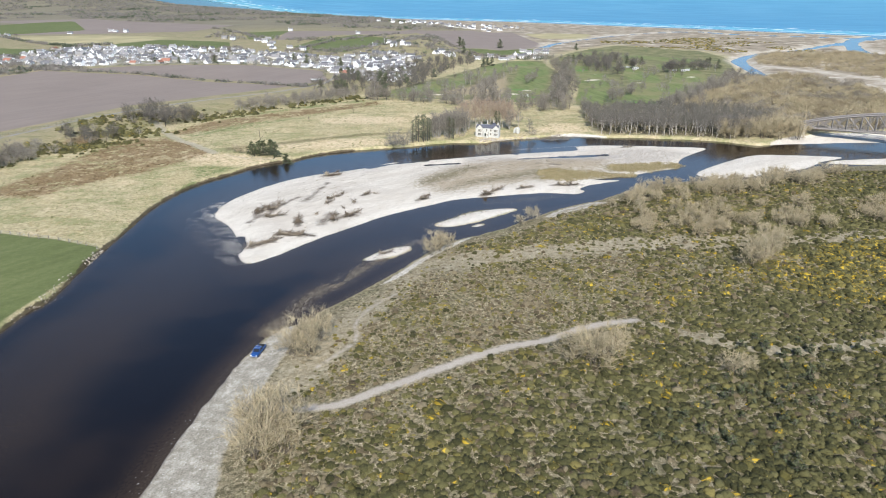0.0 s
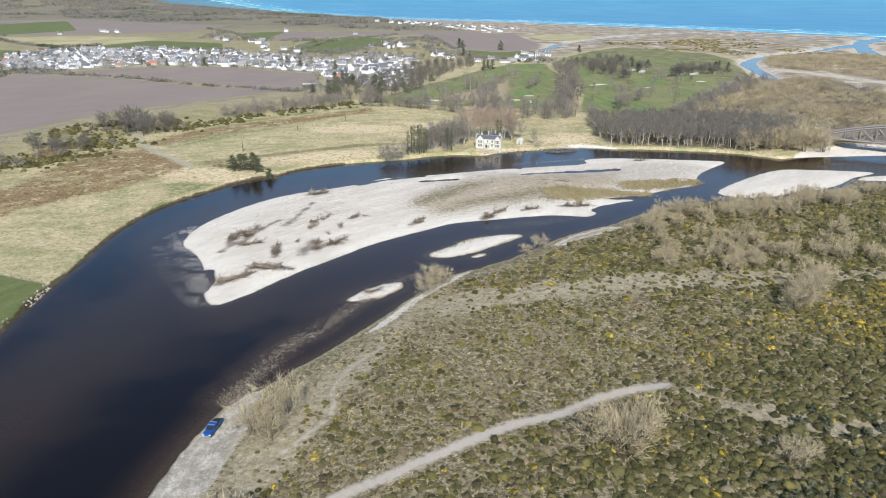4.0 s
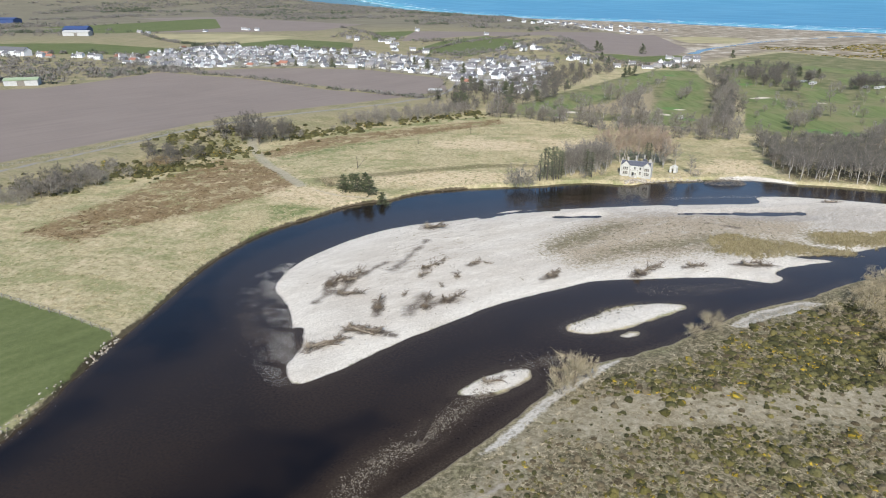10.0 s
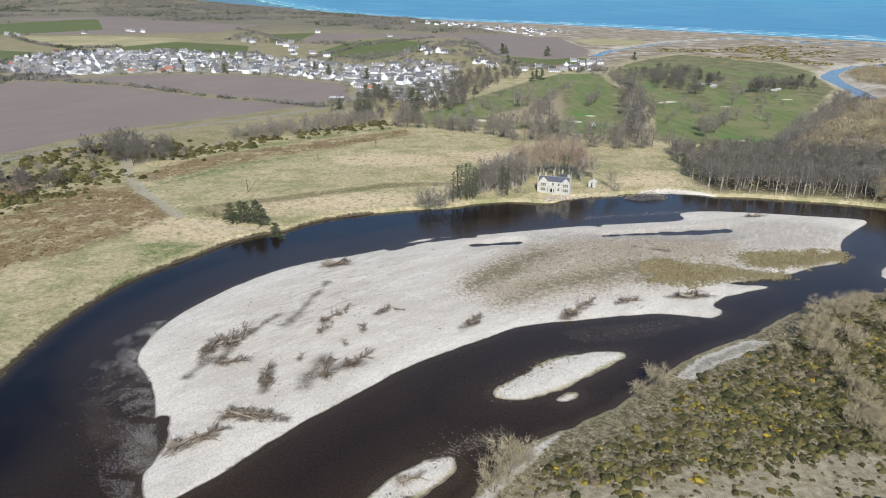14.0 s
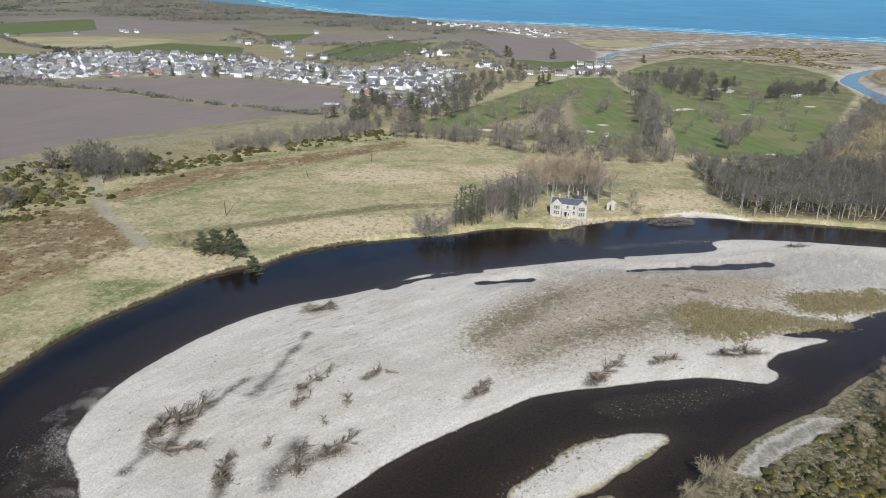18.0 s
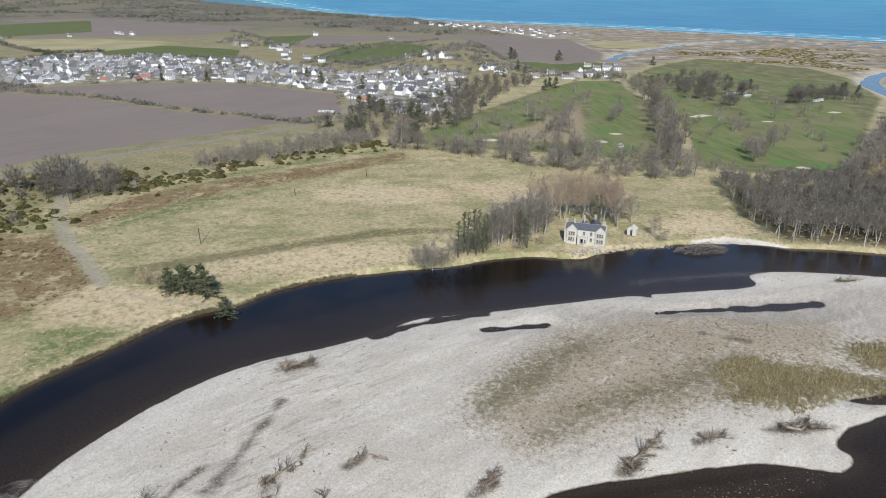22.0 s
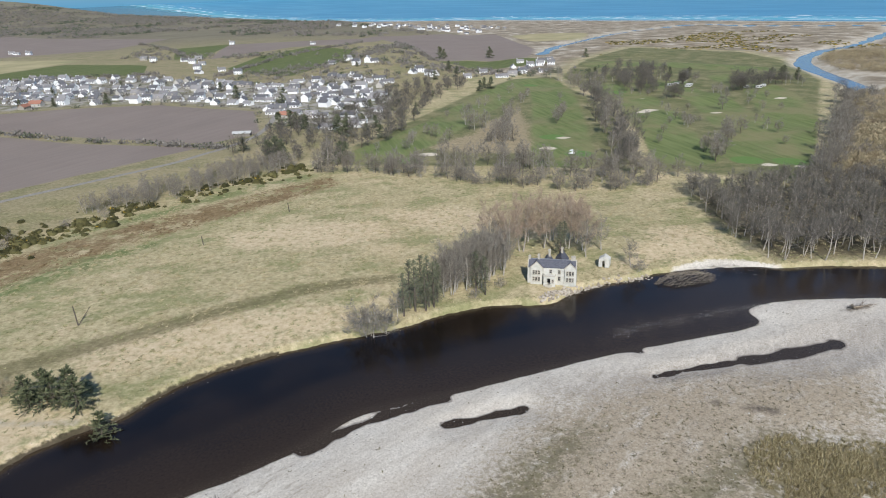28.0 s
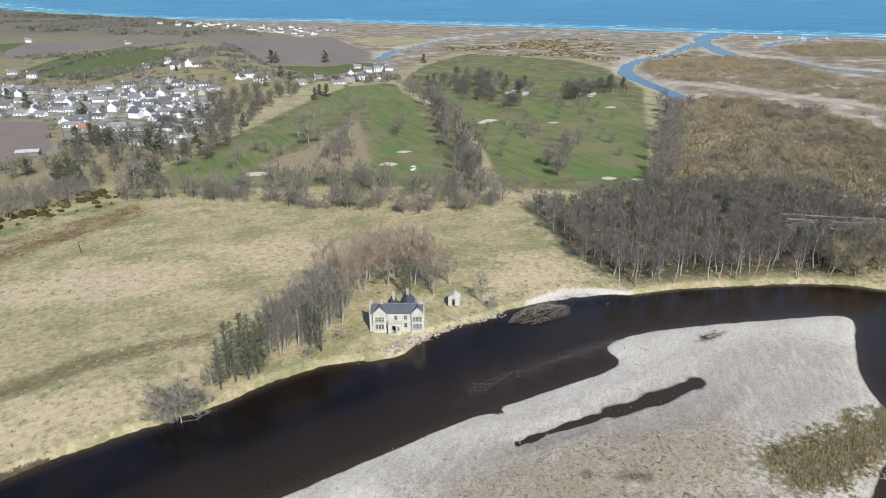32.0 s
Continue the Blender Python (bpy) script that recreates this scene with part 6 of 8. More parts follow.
def pasture_plants():
    x, y = points_in(-190, 130, -215, 125, 90000)
    dn = sdf(x, y, LAND_N)
    keep = (dn > 0.8) & (many(GREEN, x, y) < 0) & (many(PLOUGHED, x, y) < 0) & (many(GOLF, x, y) < 0) & (dist_line(x, y, TRACK) > 1.4) & (sdf(x, y, UPLAND) < 12)
    keep &= (sdf(x, y, COVE) < 0) & ~((np.abs(x - 5.5) < 8) & (np.abs(y - 1) < 7))
    mix = vnoise(x, y, 18, 31) + 0.7 * vnoise(x, y, 7, 32) + 0.05
    keep &= rng.random(len(x)) < np.clip(0.42 + 0.3 * mix, 0.1, 0.8) * np.where(dn < 9, 1.5, 1.0)
    x, y, mix, dn = x[keep], y[keep], mix[keep], dn[keep]
    brack = (many(BRACKEN, x, y) > 0) & (vnoise(x, y, 9, 34) > -0.35)
    straw = (mix + rng.normal(size=len(x)) * 0.5 > 0.0) & ~brack
    for sel, nm, lb, m in ((straw, "straw_grass", "bleached straw tufts of the rough pasture", m_straw), (~straw & ~brack, "pasture_grass", "dull green grass tufts of the rough pasture", m_tuft)):
        n = int(sel.sum())
        s = rng.uniform(0.25, 0.55, n)
        stuff(nm, lb, "grass", [tuft_template(240 + i, 8, 1.1, 0.2) for i in range(3)], on_ground(x[sel], y[sel]), np.stack([s * 2.0, s * 2.0, s], 1), rng.uniform(0, 6.28, n), [m])
    n = int(brack.sum())
    s = rng.uniform(0.35, 0.75, n)
    stuff("bracken", "collapsed russet bracken along the slope", "bracken", [tuft_template(250 + i, 8, 1.2, 0.35) for i in range(3)], on_ground(x[brack], y[brack]), np.stack([s * 1.5, s * 1.5, s], 1), rng.uniform(0, 6.28, n),
          [leafy("bracken_frond", (0.12, 0.082, 0.04), (0.215, 0.15, 0.079), (0.34, 0.255, 0.148))])
    # gorse on the slope
    spots = np.array([(-178, -31), (-172, -34), (-171, -27), (-165, -20), (-180, -26), (-162, -2), (-166, 10), (-177, 20), (-186, 30), (-152, 52), (-140, 47), (-129, 61), (-158, 2), (-170, 4), (-182, -2), (-188, 14), (-146, 40), (-134, 54), (-120, 74), (-104, 92), (-90, 106), (-200, -62), (-196, -48), (-206, -84), (-190, -36), (-168, 36), (-176, 42), (-74, 116)], float)
    i = rng.integers(0, len(spots), 1100)
    p = spots[i] + rng.normal(size=(1100, 2)) * (5.5, 4.2)
    s = np.clip(np.exp(rng.normal(size=1100) * 0.4) * 0.9, 0.35, 2.1)
    blooming = rng.random(1100) < 0.22
    for sel, fl, nm, lb in ((blooming, 0.14, "slope_gorse", "gorse in orange-yellow flower on the slope below the road"), (~blooming, 0.02, "slope_bramble", "dark green gorse and bramble on the slope below the road")):
        q, r = p[sel], s[sel]
        stuff(nm, lb, "gorse", [dome_template(260 + k, 34, fl, 0.9) for k in range(4)], on_ground(q[:, 0], q[:, 1], 0.15), np.stack([r, r, r * 0.95], 1), rng.uniform(0, 6.28, len(r)), [m_gorse, m_flower])
    # reeds on the shingle bar
    x, y = points_in(16, 86, -80, -44, 24000)
    d = many(REEDS, x, y) + 0.8 + 2.2 * vnoise(x, y, 6, 38) + 1.4 * vnoise(x, y, 2.2, 39)
    keep = (d > 0) & (rng.random(len(x)) < np.clip(0.25 + d * 0.12 + 0.6 * vnoise(x, y, 3.5, 35), 0.0, 0.95))
    x, y = x[keep], y[keep]
    n = len(x)
    s = rng.uniform(0.3, 0.85, n)
    stuff("reeds", "tan reeds and rushes on the shingle bar", "reeds", [tuft_template(270 + k, 9, 0.35, 0.14) for k in range(3)], on_ground(x, y), np.stack([s, s, s], 1), rng.uniform(0, 6.28, n), [m_reed])
    x, y = points_in(-86, 100, -155, -15, 62000)
    v = sdf(x, y, VEG) + 3 * vnoise(x, y, 7, 37)
    keep = (ground(x, y) > 0.35) & (sdf(x, y, BAR) > 3) & (rng.random(len(x)) < np.where(many(HERB, x, y) + 2.5 * vnoise(x, y, 4, 40) > 0, 0.5, np.where(v > 0, 0.2, 0.008) + 0.03 * (vnoise(x, y, 8, 36) > 0.55)))
    x2, y2 = points_in(-16, 6, -124, -109, 500)
    k2 = (sdf(x2, y2, ISLE_2) > -1.2) & (y2 - 0.9 * x2 > -111.5)
    x, y = np.concatenate([x[keep], x2[k2]]), np.concatenate([y[keep], y2[k2]])
    n = len(x)
    s = rng.uniform(0.15, 0.42, n)
    stuff("bar_grass", "sparse grass tufts on the shingle bar", "grass", [tuft_template(280 + k, 7, 1.0, 0.3) for k in range(3)], on_ground(x, y), np.stack([s * 1.3, s * 1.3, s], 1), rng.uniform(0, 6.28, n), [m_bar_grass])


def far_plants():
    # willow carr beyond the river wood
    x, y = fill(CARR, 3.9, 0.8)
    twig = []
    for i in range(5):
        rg = np.random.default_rng(300 + i)
        n = 330
        d = unit(rg.normal(size=(n, 3)) + (0, 0, 0.45))
        d[:, 2] = np.abs(d[:, 2])
        lump = 0.88 + 0.24 * np.sin(d[:, 0] * 5 + i) * np.sin(d[:, 1] * 4.4 + 2 * i)
        b = d * (rg.uniform(0.62, 0.98, n) * lump)[:, None] * (0.95, 0.95, 0.85)
        co, fa = slivers(b, unit(d * 0.6 + rg.normal(size=(n, 3)) * 0.5 + (0, 0, 0.35)), rg.uniform(0.09, 0.2, n), rg.uniform(0.03, 0.06, n), rg)
        twig.append((co, fa, np.zeros(n, int)))
    n = len(x)
    h = rng.uniform(2.6, 5.4, n) * (1.0 + 0.5 * vnoise(x, y, 17, 71)) * (1 + 0.25 * (vnoise(x, y, 40, 72) > 0.2))
    grey = vnoise(x, y, 30, 73) + rng.normal(size=n) * 0.45 - 1.2 * sstep(-x, -165, -130) > 0.5
    for sel, nm, lb, m in ((~grey, "willow_carr", "tan leafless willow scrub on the river flats", m_carr), (grey, "alder_carr", "grey-brown leafless alder scrub among the willows", m_carr_grey)):
        stuff(nm, lb, "scrub", twig, on_ground(x[sel], y[sel], 0.3), np.stack([h * 0.95, h * 0.95, h * 0.95], 1)[sel], rng.uniform(0, 6.28, int(sel.sum())), [m])
    flats = [np.array([(275, 330), (300, 400), (360, 450), (460, 440), (440, 350), (400, 280), (330, 240), (300, 300)], float),
             np.array([(330, 170), (320, 240), (420, 270), (520, 240), (620, 140), (560, 20), (420, 20)], float), np.array([(500, 440), (560, 540), (680, 560), (760, 470), (620, 380)], float),
             np.array([(300, 20), (280, 120), (300, 170), (330, 120), (360, 40)], float)]
    xs, ys = zip(*[fill(f, 5.8) for f in flats])
    x, y = np.concatenate(xs), np.concatenate(ys)
    ok = (ground(x, y) > 0.3) & (rng.random(len(x)) < 0.75)
    x, y = x[ok], y[ok]
    h = rng.uniform(2.0, 5.0, len(x)) * (1 + 0.4 * vnoise(x, y, 40, 74))
    stuff("flats_scrub", "brown scrub on the islands of the estuary", "scrub", twig, on_ground(x, y, 0.3), np.stack([h * 1.2, h * 1.2, h], 1), rng.uniform(0, 6.28, len(x)), [m_carr])
    # gorse of the links
    x, y = points_in(150, 420, 420, 720, 2200)
    ok = (vnoise(x, y, 45, 41) > 0.25) & (ground(x, y) > 0.4) & (many(GOLF, x, y) < 0)
    x, y = x[ok], y[ok]
    h = rng.uniform(0.7, 1.9, len(x))
    stuff("links_gorse", "gorse in orange-yellow flower on the links", "gorse", [dome_template(310 + k, 20, 0.3, 0.8) for k in range(2)], on_ground(x, y, 0.2), np.stack([h * 1.4, h * 1.4, h * 0.7], 1), rng.uniform(0, 6.28, len(x)), [m_gorse, m_flower])
    # woods and hedges of the far country
    xs, ys = [], []
    for _ in range(1):
        a, b = points_in(-1700, 120, 560, 2600, 26000)
        up = sdf(a, b, UPLAND)
        ok = (up > 40) & (many(PLOUGHED, a, b) < -4) & (many(GREEN, a, b) < -4) & (many(PALE, a, b) < -4) & (sdf(a, b, SEA) < -70)
        ok &= (vnoise(a, b, 160, 44) + 0.5 * vnoise(a, b, 50, 45) > np.where(b + 0.5 * a > 800, -0.35, 0.45))
        xs.append(a[ok]), ys.append(b[ok])
    hedges = [[(-133, 163), (-190, 184), (-256, 212), (-330, 226)], [(-345, 235), (-300, 240), (-245, 262)], [(-240, 440), (-300, 430), (-370, 420), (-430, 440)], [(-404, 485), (-446, 466), (-520, 520), (-614, 621)],
              [(-140, 160), (-112, 152)], [(-90, 750), (-150, 600), (-180, 420)], [(-620, 320), (-470, 340), (-400, 300), (-345, 180)], [(-250, 560), (-330, 730), (-462, 919)], [(-8, 460), (-45, 700)], [(-420, 120), (-560, 200)]]
    for h in hedges:
        c = curve(h, False, 14)
        q = c[rng.integers(0, len(c), 110)] + rng.normal(size=(110, 2)) * 1.3
        xs.append(q[:, 0]), ys.append(q[:, 1])
    for cx, cy, r, n in ((-560, 250, 45, 60), (-395, 160, 20, 60), (-360, 205, 20, 60), (-330, 232, 12, 30), (-480, 240, 40, 60), (-430, 200, 26, 40), (-640, 300, 60, 60), (-790, 640, 60, 60), (-215, 590, 34, 50), (-66, 480, 30, 50), (-40, 560, 30, 50), (-45, 640, 26, 40), (60, 395, 24, 40), (20, 400, 24, 40), (-20, 410, 24, 36), (-120, 420, 30, 40), (-70, 340, 20, 26), (-1000, 820, 70, 50)):
        xs.append(cx + rng.normal(size=n * 2) * r), ys.append(cy + rng.normal(size=n * 2) * r * 0.6)
    a, b = points_in(-430, -30, 180, 430, 760)
    xs.append(a), ys.append(b)
    x, y = np.concatenate(xs), np.concatenate(ys)
    ok = (many(PLOUGHED, x, y) < 0) & (ground(x, y) > 0.4)
    x, y = x[ok], y[ok]
    n = len(x)
    far = np.hypot(x, y)
    h = rng.uniform(1.8, 3.4, n) * np.clip(0.7 + far / 1100, 0.8, 1.7)
    clump = [wood_template(330 + k, 22) for k in range(3)]
    dark = (rng.random(n) < 0.13) | (vnoise(x, y, 90, 47) > 0.62)
    for sel, nm, lb, m in ((~dark, "far_woods", "leafless woods, hedges and thickets of the far country", m_far_hazed), (dark, "far_pines", "dark pines among the far woods and village gardens", m_far_pine)):
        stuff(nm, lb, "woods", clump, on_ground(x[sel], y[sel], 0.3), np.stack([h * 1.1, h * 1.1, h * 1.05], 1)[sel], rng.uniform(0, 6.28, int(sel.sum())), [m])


heath_plants()
pasture_plants()
far_plants()


# ---- stones ----
def stones():
    pts = []
    b = BAR[(BAR[:, 0] < -66) & (BAR[:, 1] < -98)]
    b = b[np.argsort(b[:, 1])]
    f = rng.uniform(b[0, 1], b[-1, 1], 21000)
    b = np.stack([np.interp(f, b[:, 1], b[:, 0]), f], 1) + rng.normal(size=(21000, 2)) * 1.2
    out = rng.exponential(2.6, 21000)
    x, y = b[:, 0] - out * 0.86, b[:, 1] - out * 0.45
    ok = (sdf(x, y, BAR) < 0.6) & (sdf(x, y, TIP_SHALLOW) > -4) & (rng.random(len(x)) < np.clip(0.42 + 0.6 * vnoise(x, y, 5, 51) + 0.6 * vnoise(x, y, 1.7, 52), 0.0, 1))
    pts.append((x[ok], y[ok], 0.035, 0.10))
    i = rng.integers(0, len(RIFFLE), 500)
    q = RIFFLE[i] + rng.normal(size=(500, 2)) * (1.6, 0.6)
    pts.append((q[:, 0], q[:, 1], 0.04, 0.13))
    b = BANK_N[(BANK_N[:, 1] > -215)]
    i = rng.integers(0, len(b), 700)
    q = b[i] + rng.normal(size=(700, 2)) * 0.8
    pts.append((q[:, 0], q[:, 1], 0.05, 0.15))
    x, y = points_in(-60, 100, -255, -15, 16000)
    on = np.maximum.reduce([sdf(x, y, p) for p in (BAR, BEACH, BAR_EAST, ISLE_1, ISLE_2)])
    ok = (on > -0.4) & (rng.random(len(x)) < np.where(sdf(x, y, BEACH) > 0, 0.85, 0.32))
    pts.append((x[ok], y[ok], 0.06, 0.2))
    for cx, cy, sx, sy, n in ((-20, -140, 4, 2.0, 160), (-14, -124, 2, 2.0, 120), (52, 2.5, 8, 2, 80)):
        pts.append((cx + rng.normal(size=n) * sx, cy + rng.normal(size=n) * sy, 0.05, 0.16))
    x, y = np.concatenate([p[0] for p in pts]), np.concatenate([p[1] for p in pts])
    s = np.concatenate([rng.uniform(p[2], p[3], len(p[0])) for p in pts])
    z = ground(x, y)
    z = np.where(z < -0.02, np.maximum(z, -0.12 * s), z + 0.1 * s)
    ok = z > -0.5
    stuff("cobbles", "pale rounded cobbles of the shingle and shallows", "stones", [pebble_template(400 + k) for k in range(5)], np.stack([x, y, z], 1)[ok], np.stack([s, s, s], 1)[ok], rng.uniform(0, 6.28, int(ok.sum())), [m_stone])


def shoal():
    """Brown and grey cobbles of the shoal between the beach and the isle."""
    i = (len(STONE_BAR) * rng.random(5200) ** 1.5).astype(int)
    q = STONE_BAR[i] + rng.normal(size=(5200, 2)) * 1.1
    j = rng.integers(0, len(STONE_BAR_2), 500)
    c = np.array(COBBLE_BED).mean(0) + rng.normal(size=(420, 2)) @ np.array([[9, 3.4], [0, 2.0]])
    q = np.vstack([q, STONE_BAR_2[j] + rng.normal(size=(500, 2)) * 1.0, c[sdf(c[:, 0], c[:, 1], COBBLE_BED) > -0.6]])
    ok = (sdf(q[:, 0], q[:, 1], LAND_S) < 2) & (sdf(q[:, 0], q[:, 1], BAR) < 0) & (vnoise(q[:, 0], q[:, 1], 3.5, 53) > -0.75)
    q = q[ok]
    n = len(q)
    s = rng.uniform(0.035, 0.14, n) * (1 + 0.5 * (rng.random(n) < 0.1))
    z = np.maximum(ground(q[:, 0], q[:, 1]), -0.1 * s)
    stuff("shoal_cobbles", "brown and grey cobbles of a half-drowned shoal", "stones", [rock_template(420 + k) for k in range(3)], np.stack([q[:, 0], q[:, 1], z], 1), np.stack([s, s, s * 0.8], 1), rng.uniform(0, 6.28, n),
          [simple("shoal_stone", (0.05, 0.036, 0.022), (0.25, 0.21, 0.155), 1.2, 0.8, 0.3, 0.3, "island")])


stones()
shoal()


# ---- the old house on the river bank ----
def gable_roof(bm, x0, x1, y0, y1, eaves, ridge, over=0.25, t=0.14, along="x"):
    """Two slabs meeting at a ridge along x or y."""
    if along == "x":
        ym = (y0 + y1) / 2
        k = (ridge - eaves) / (ym - y0)
        lo = eaves - over * k
        slab(bm, (x0 - over, y0 - over, lo), (x1 + over, y0 - over, lo), (x1 + over, ym, ridge), (x0 - over, ym, ridge), t)
        slab(bm, (x1 + over, y1 + over, lo), (x0 - over, y1 + over, lo), (x0 - over, ym, ridge), (x1 + over, ym, ridge), t)
    else:
        xm = (x0 + x1) / 2
        k = (ridge - eaves) / (xm - x0)
        lo = eaves - over * k
        slab(bm, (x0 - over, y1 + over, lo), (x0 - over, y0 - over, lo), (xm, y0 - over, ridge), (xm, y1 + over, ridge), t)
        slab(bm, (x1 + over, y0 - over, lo), (x1 + over, y1 + over, lo), (xm, y1 + over, ridge), (xm, y0 - over, ridge), t)
    return bm


def window(parent, x, y, z, w, h, frame_mat, bars=1):
    """A sash set into a wall that faces -y: surround, sill, pane."""
    f = part("window", boxes((x - w / 2 - 0.12, x - w / 2, y - 0.05, y + 0.10, z - 0.1, z + h + 0.12), (x + w / 2, x + w / 2 + 0.12, y - 0.05, y + 0.10, z - 0.1, z + h + 0.12),
                             (x - w / 2, x + w / 2, y - 0.05, y + 0.10, z + h, z + h + 0.12), (x - 0.03, x + 0.03, y - 0.02, y + 0.10, z, z + h), (x - w / 2, x + w / 2, y - 0.02, y + 0.10, z + h / 2 - 0.03, z + h / 2 + 0.03)), frame_mat, parent)
    part("pane", boxes((x - w / 2, x + w / 2, y - 0.015, y + 0.04, z, z + h)), m_dark_glass, f)
    part("sill", boxes((x - w / 2 - 0.18, x + w / 2 + 0.18, y - 0.14, y + 0.08, z - 0.16, z - 0.06)), m_dress, f)
    return f


def wall_gable(x0, x1, y0, y1, eaves, ridge, along="x"):
    bm = bmesh.new()
    if along == "y":
        prism(bm, [(x0, -0.6), (x1, -0.6), (x1, eaves), ((x0 + x1) / 2, ridge), (x0, eaves)], y0, y1)
    else:
        prism(bm, [(y0, -0.6), (y1, -0.6), (y1, eaves), ((y0 + y1) / 2, ridge), (y0, eaves)], x0, x1)
        bmesh.ops.rotate(bm, verts=bm.verts, matrix=Matrix(((0, 1, 0), (1, 0, 0), (0, 0, 1))))
        bmesh.ops.reverse_faces(bm, faces=bm.faces)
        bmesh.ops.recalc_face_normals(bm, faces=bm.faces)
    return bm


def chimney(parent, x, y, z0, z1, w=0.9, d=0.6, pots=2):
    c = part("chimney", boxes((x - w / 2, x + w / 2, y - d / 2, y + d / 2, z0, z1), (x - w / 2 - 0.08, x + w / 2 + 0.08, y - d / 2 - 0.08, y + d / 2 + 0.08, z1, z1 + 0.15)), m_dress, parent)
    for i in range(pots):
        px = x + (i - (pots - 1) / 2) * 0.26
        part("chimney_pot", tube_mesh("pot", [((px, y, z1 + 0.15), (px, y, z1 + 0.45), 0.09, 0.07)], 8), m_dress, c)
    return c


def old_house():
    at = pose(0, 0, 1.75, 0, 0, -15.9)
    h = thing("house", "abandoned cream harled two-storey house with a blue slate roof", "house", at=at)
    W, D, E, R = 11.2, 3.6, 3.8, 5.05
    part("wall", wall_gable(0, W, 0, D, E, R), m_harl, h)
    r = part("roof", gable_roof(bmesh.new(), 0.25, W - 0.25, 0, D, E, R, 0.14, 0.1), m_slate, h, "blue-grey slate roof with lead ridge")
    part("ridge", boxes((0.1, W - 0.1, D / 2 - 0.09, D / 2 + 0.09, R + 0.06, R + 0.16)), m_chrome, r)
    for x in (-0.02, W - 0.2):
        bm = bmesh.new()
        prism(bm, [(-0.22, E - 0.2), (D / 2, R + 0.06), (D + 0.22, E - 0.2), (D + 0.22, E + 0.08), (D / 2, R + 0.32), (-0.22, E + 0.08)], x, x + 0.22)
        bmesh.ops.rotate(bm, verts=bm.verts, matrix=Matrix(((0, 1, 0), (1, 0, 0), (0, 0, 1))))
        bmesh.ops.recalc_face_normals(bm, faces=bm.faces)
        part("skew", bm, m_dress, h, "pale stone coping along the gable")
    for x0, x1, proud in ((0.75, 3.45, 0.55), (8.6, 11.0, 0.35)):
        xm, apex = (x0 + x1) / 2, E + (x1 - x0) * 0.5
        part("bay", wall_gable(x0, x1, -proud, 1.4, E, apex, "y"), m_harl, h, "gabled bay")
        part("bay_roof", gable_roof(bmesh.new(), x0, x1, -proud + 0.15, 1.7, E, apex, 0.08, 0.09, "y"), m_slate, h)
        bm = bmesh.new()
        prism(bm, [(x0 - 0.1, E - 0.1), (xm, apex - 0.04), (x1 + 0.1, E - 0.1), (x1 + 0.1, E + 0.12), (xm, apex + 0.22), (x0 - 0.1, E + 0.12)], -proud - 0.05, -proud + 0.15)
        part("skew", bm, m_dress, h)
        for z in (0.5, 2.15):
            for k in (-1, 0, 1):
                window(h, xm + k * 0.62, -proud, z, 0.36 if k else 0.42, 0.95, m_dress)
    for x in (5.35, 7.35):
        window(h, x, 0, 2.35, 0.46, 0.85, m_dress)
    window(h, 7.35, 0, 0.6, 0.5, 0.95, m_dress)
    p = part("porch", boxes((3.85, 4.6, -1.4, 0, -0.5, 1.95), (5.4, 6.5, -1.4, 0, -0.5, 1.95), (4.6, 5.4, -1.4, -1.15, 1.6, 1.95), (4.6, 5.4, -0.1, 0, -0.5, 1.7), (3.77, 6.58, -1.48, 0, 1.95, 2.08)), m_harl, h, "small flat-roofed entrance porch")
    # a dark panel takes the place of shade inside the doorway
    part("door", boxes((4.65, 5.35, -0.16, -0.11, 0, 1.55)), m_dark_glass, p, "dark panel standing for the shade in the open doorway")
    part("step", boxes((4.2, 5.8, -1.9, -1.4, -0.5, 0.1)), m_dress, p)
    part("parapet", boxes((3.77, 3.93, -1.48, 0, 2.08, 2.24), (6.42, 6.58, -1.48, 0, 2.08, 2.24), (3.93, 6.42, -1.48, -1.32, 2.08, 2.24)), m_dress, p)
    window(h, 5.95, -1.4, 0.6, 0.34, 0.75, m_dress)
    # rear wings
    for x0, x1, y1, e, rd in ((3.4, 5.2, 6.6, 3.4, 4.7), (6.1, 8.9, 7.4, 3.5, 5.3)):
        part("wing", wall_gable(x0, x1, D - 0.3, y1, e, rd - 0.12, "y"), m_harl, h, "rear wing")
        part("wing_roof", gable_roof(bmesh.new(), x0, x1, D - 0.9, y1, e, rd, 0.1, 0.1, "y"), m_slate, h)
    for x, y, z0, z1 in ((0.3, D / 2, R - 0.3, R + 0.6), (2.4, D / 2, R - 0.2, R + 0.95), (4.6, D + 1.6, R - 0.8, R + 1.0), (7.5, D + 2.2, R - 0.4, R + 1.35), (10.4, D / 2, R - 0.4, R + 0.9)):
        chimney(h, x, y, z0, z1, 0.5 if x < 9 else 0.95, 0.45)
    part("drainpipe", tube_mesh("pipe", [((3.62, -0.07, -0.3), (3.62, -0.07, E), 0.04, 0.04), ((8.45, -0.07, -0.3), (8.45, -0.07, E), 0.04, 0.04)], 6), m_timber, h)
    return h


old_house()


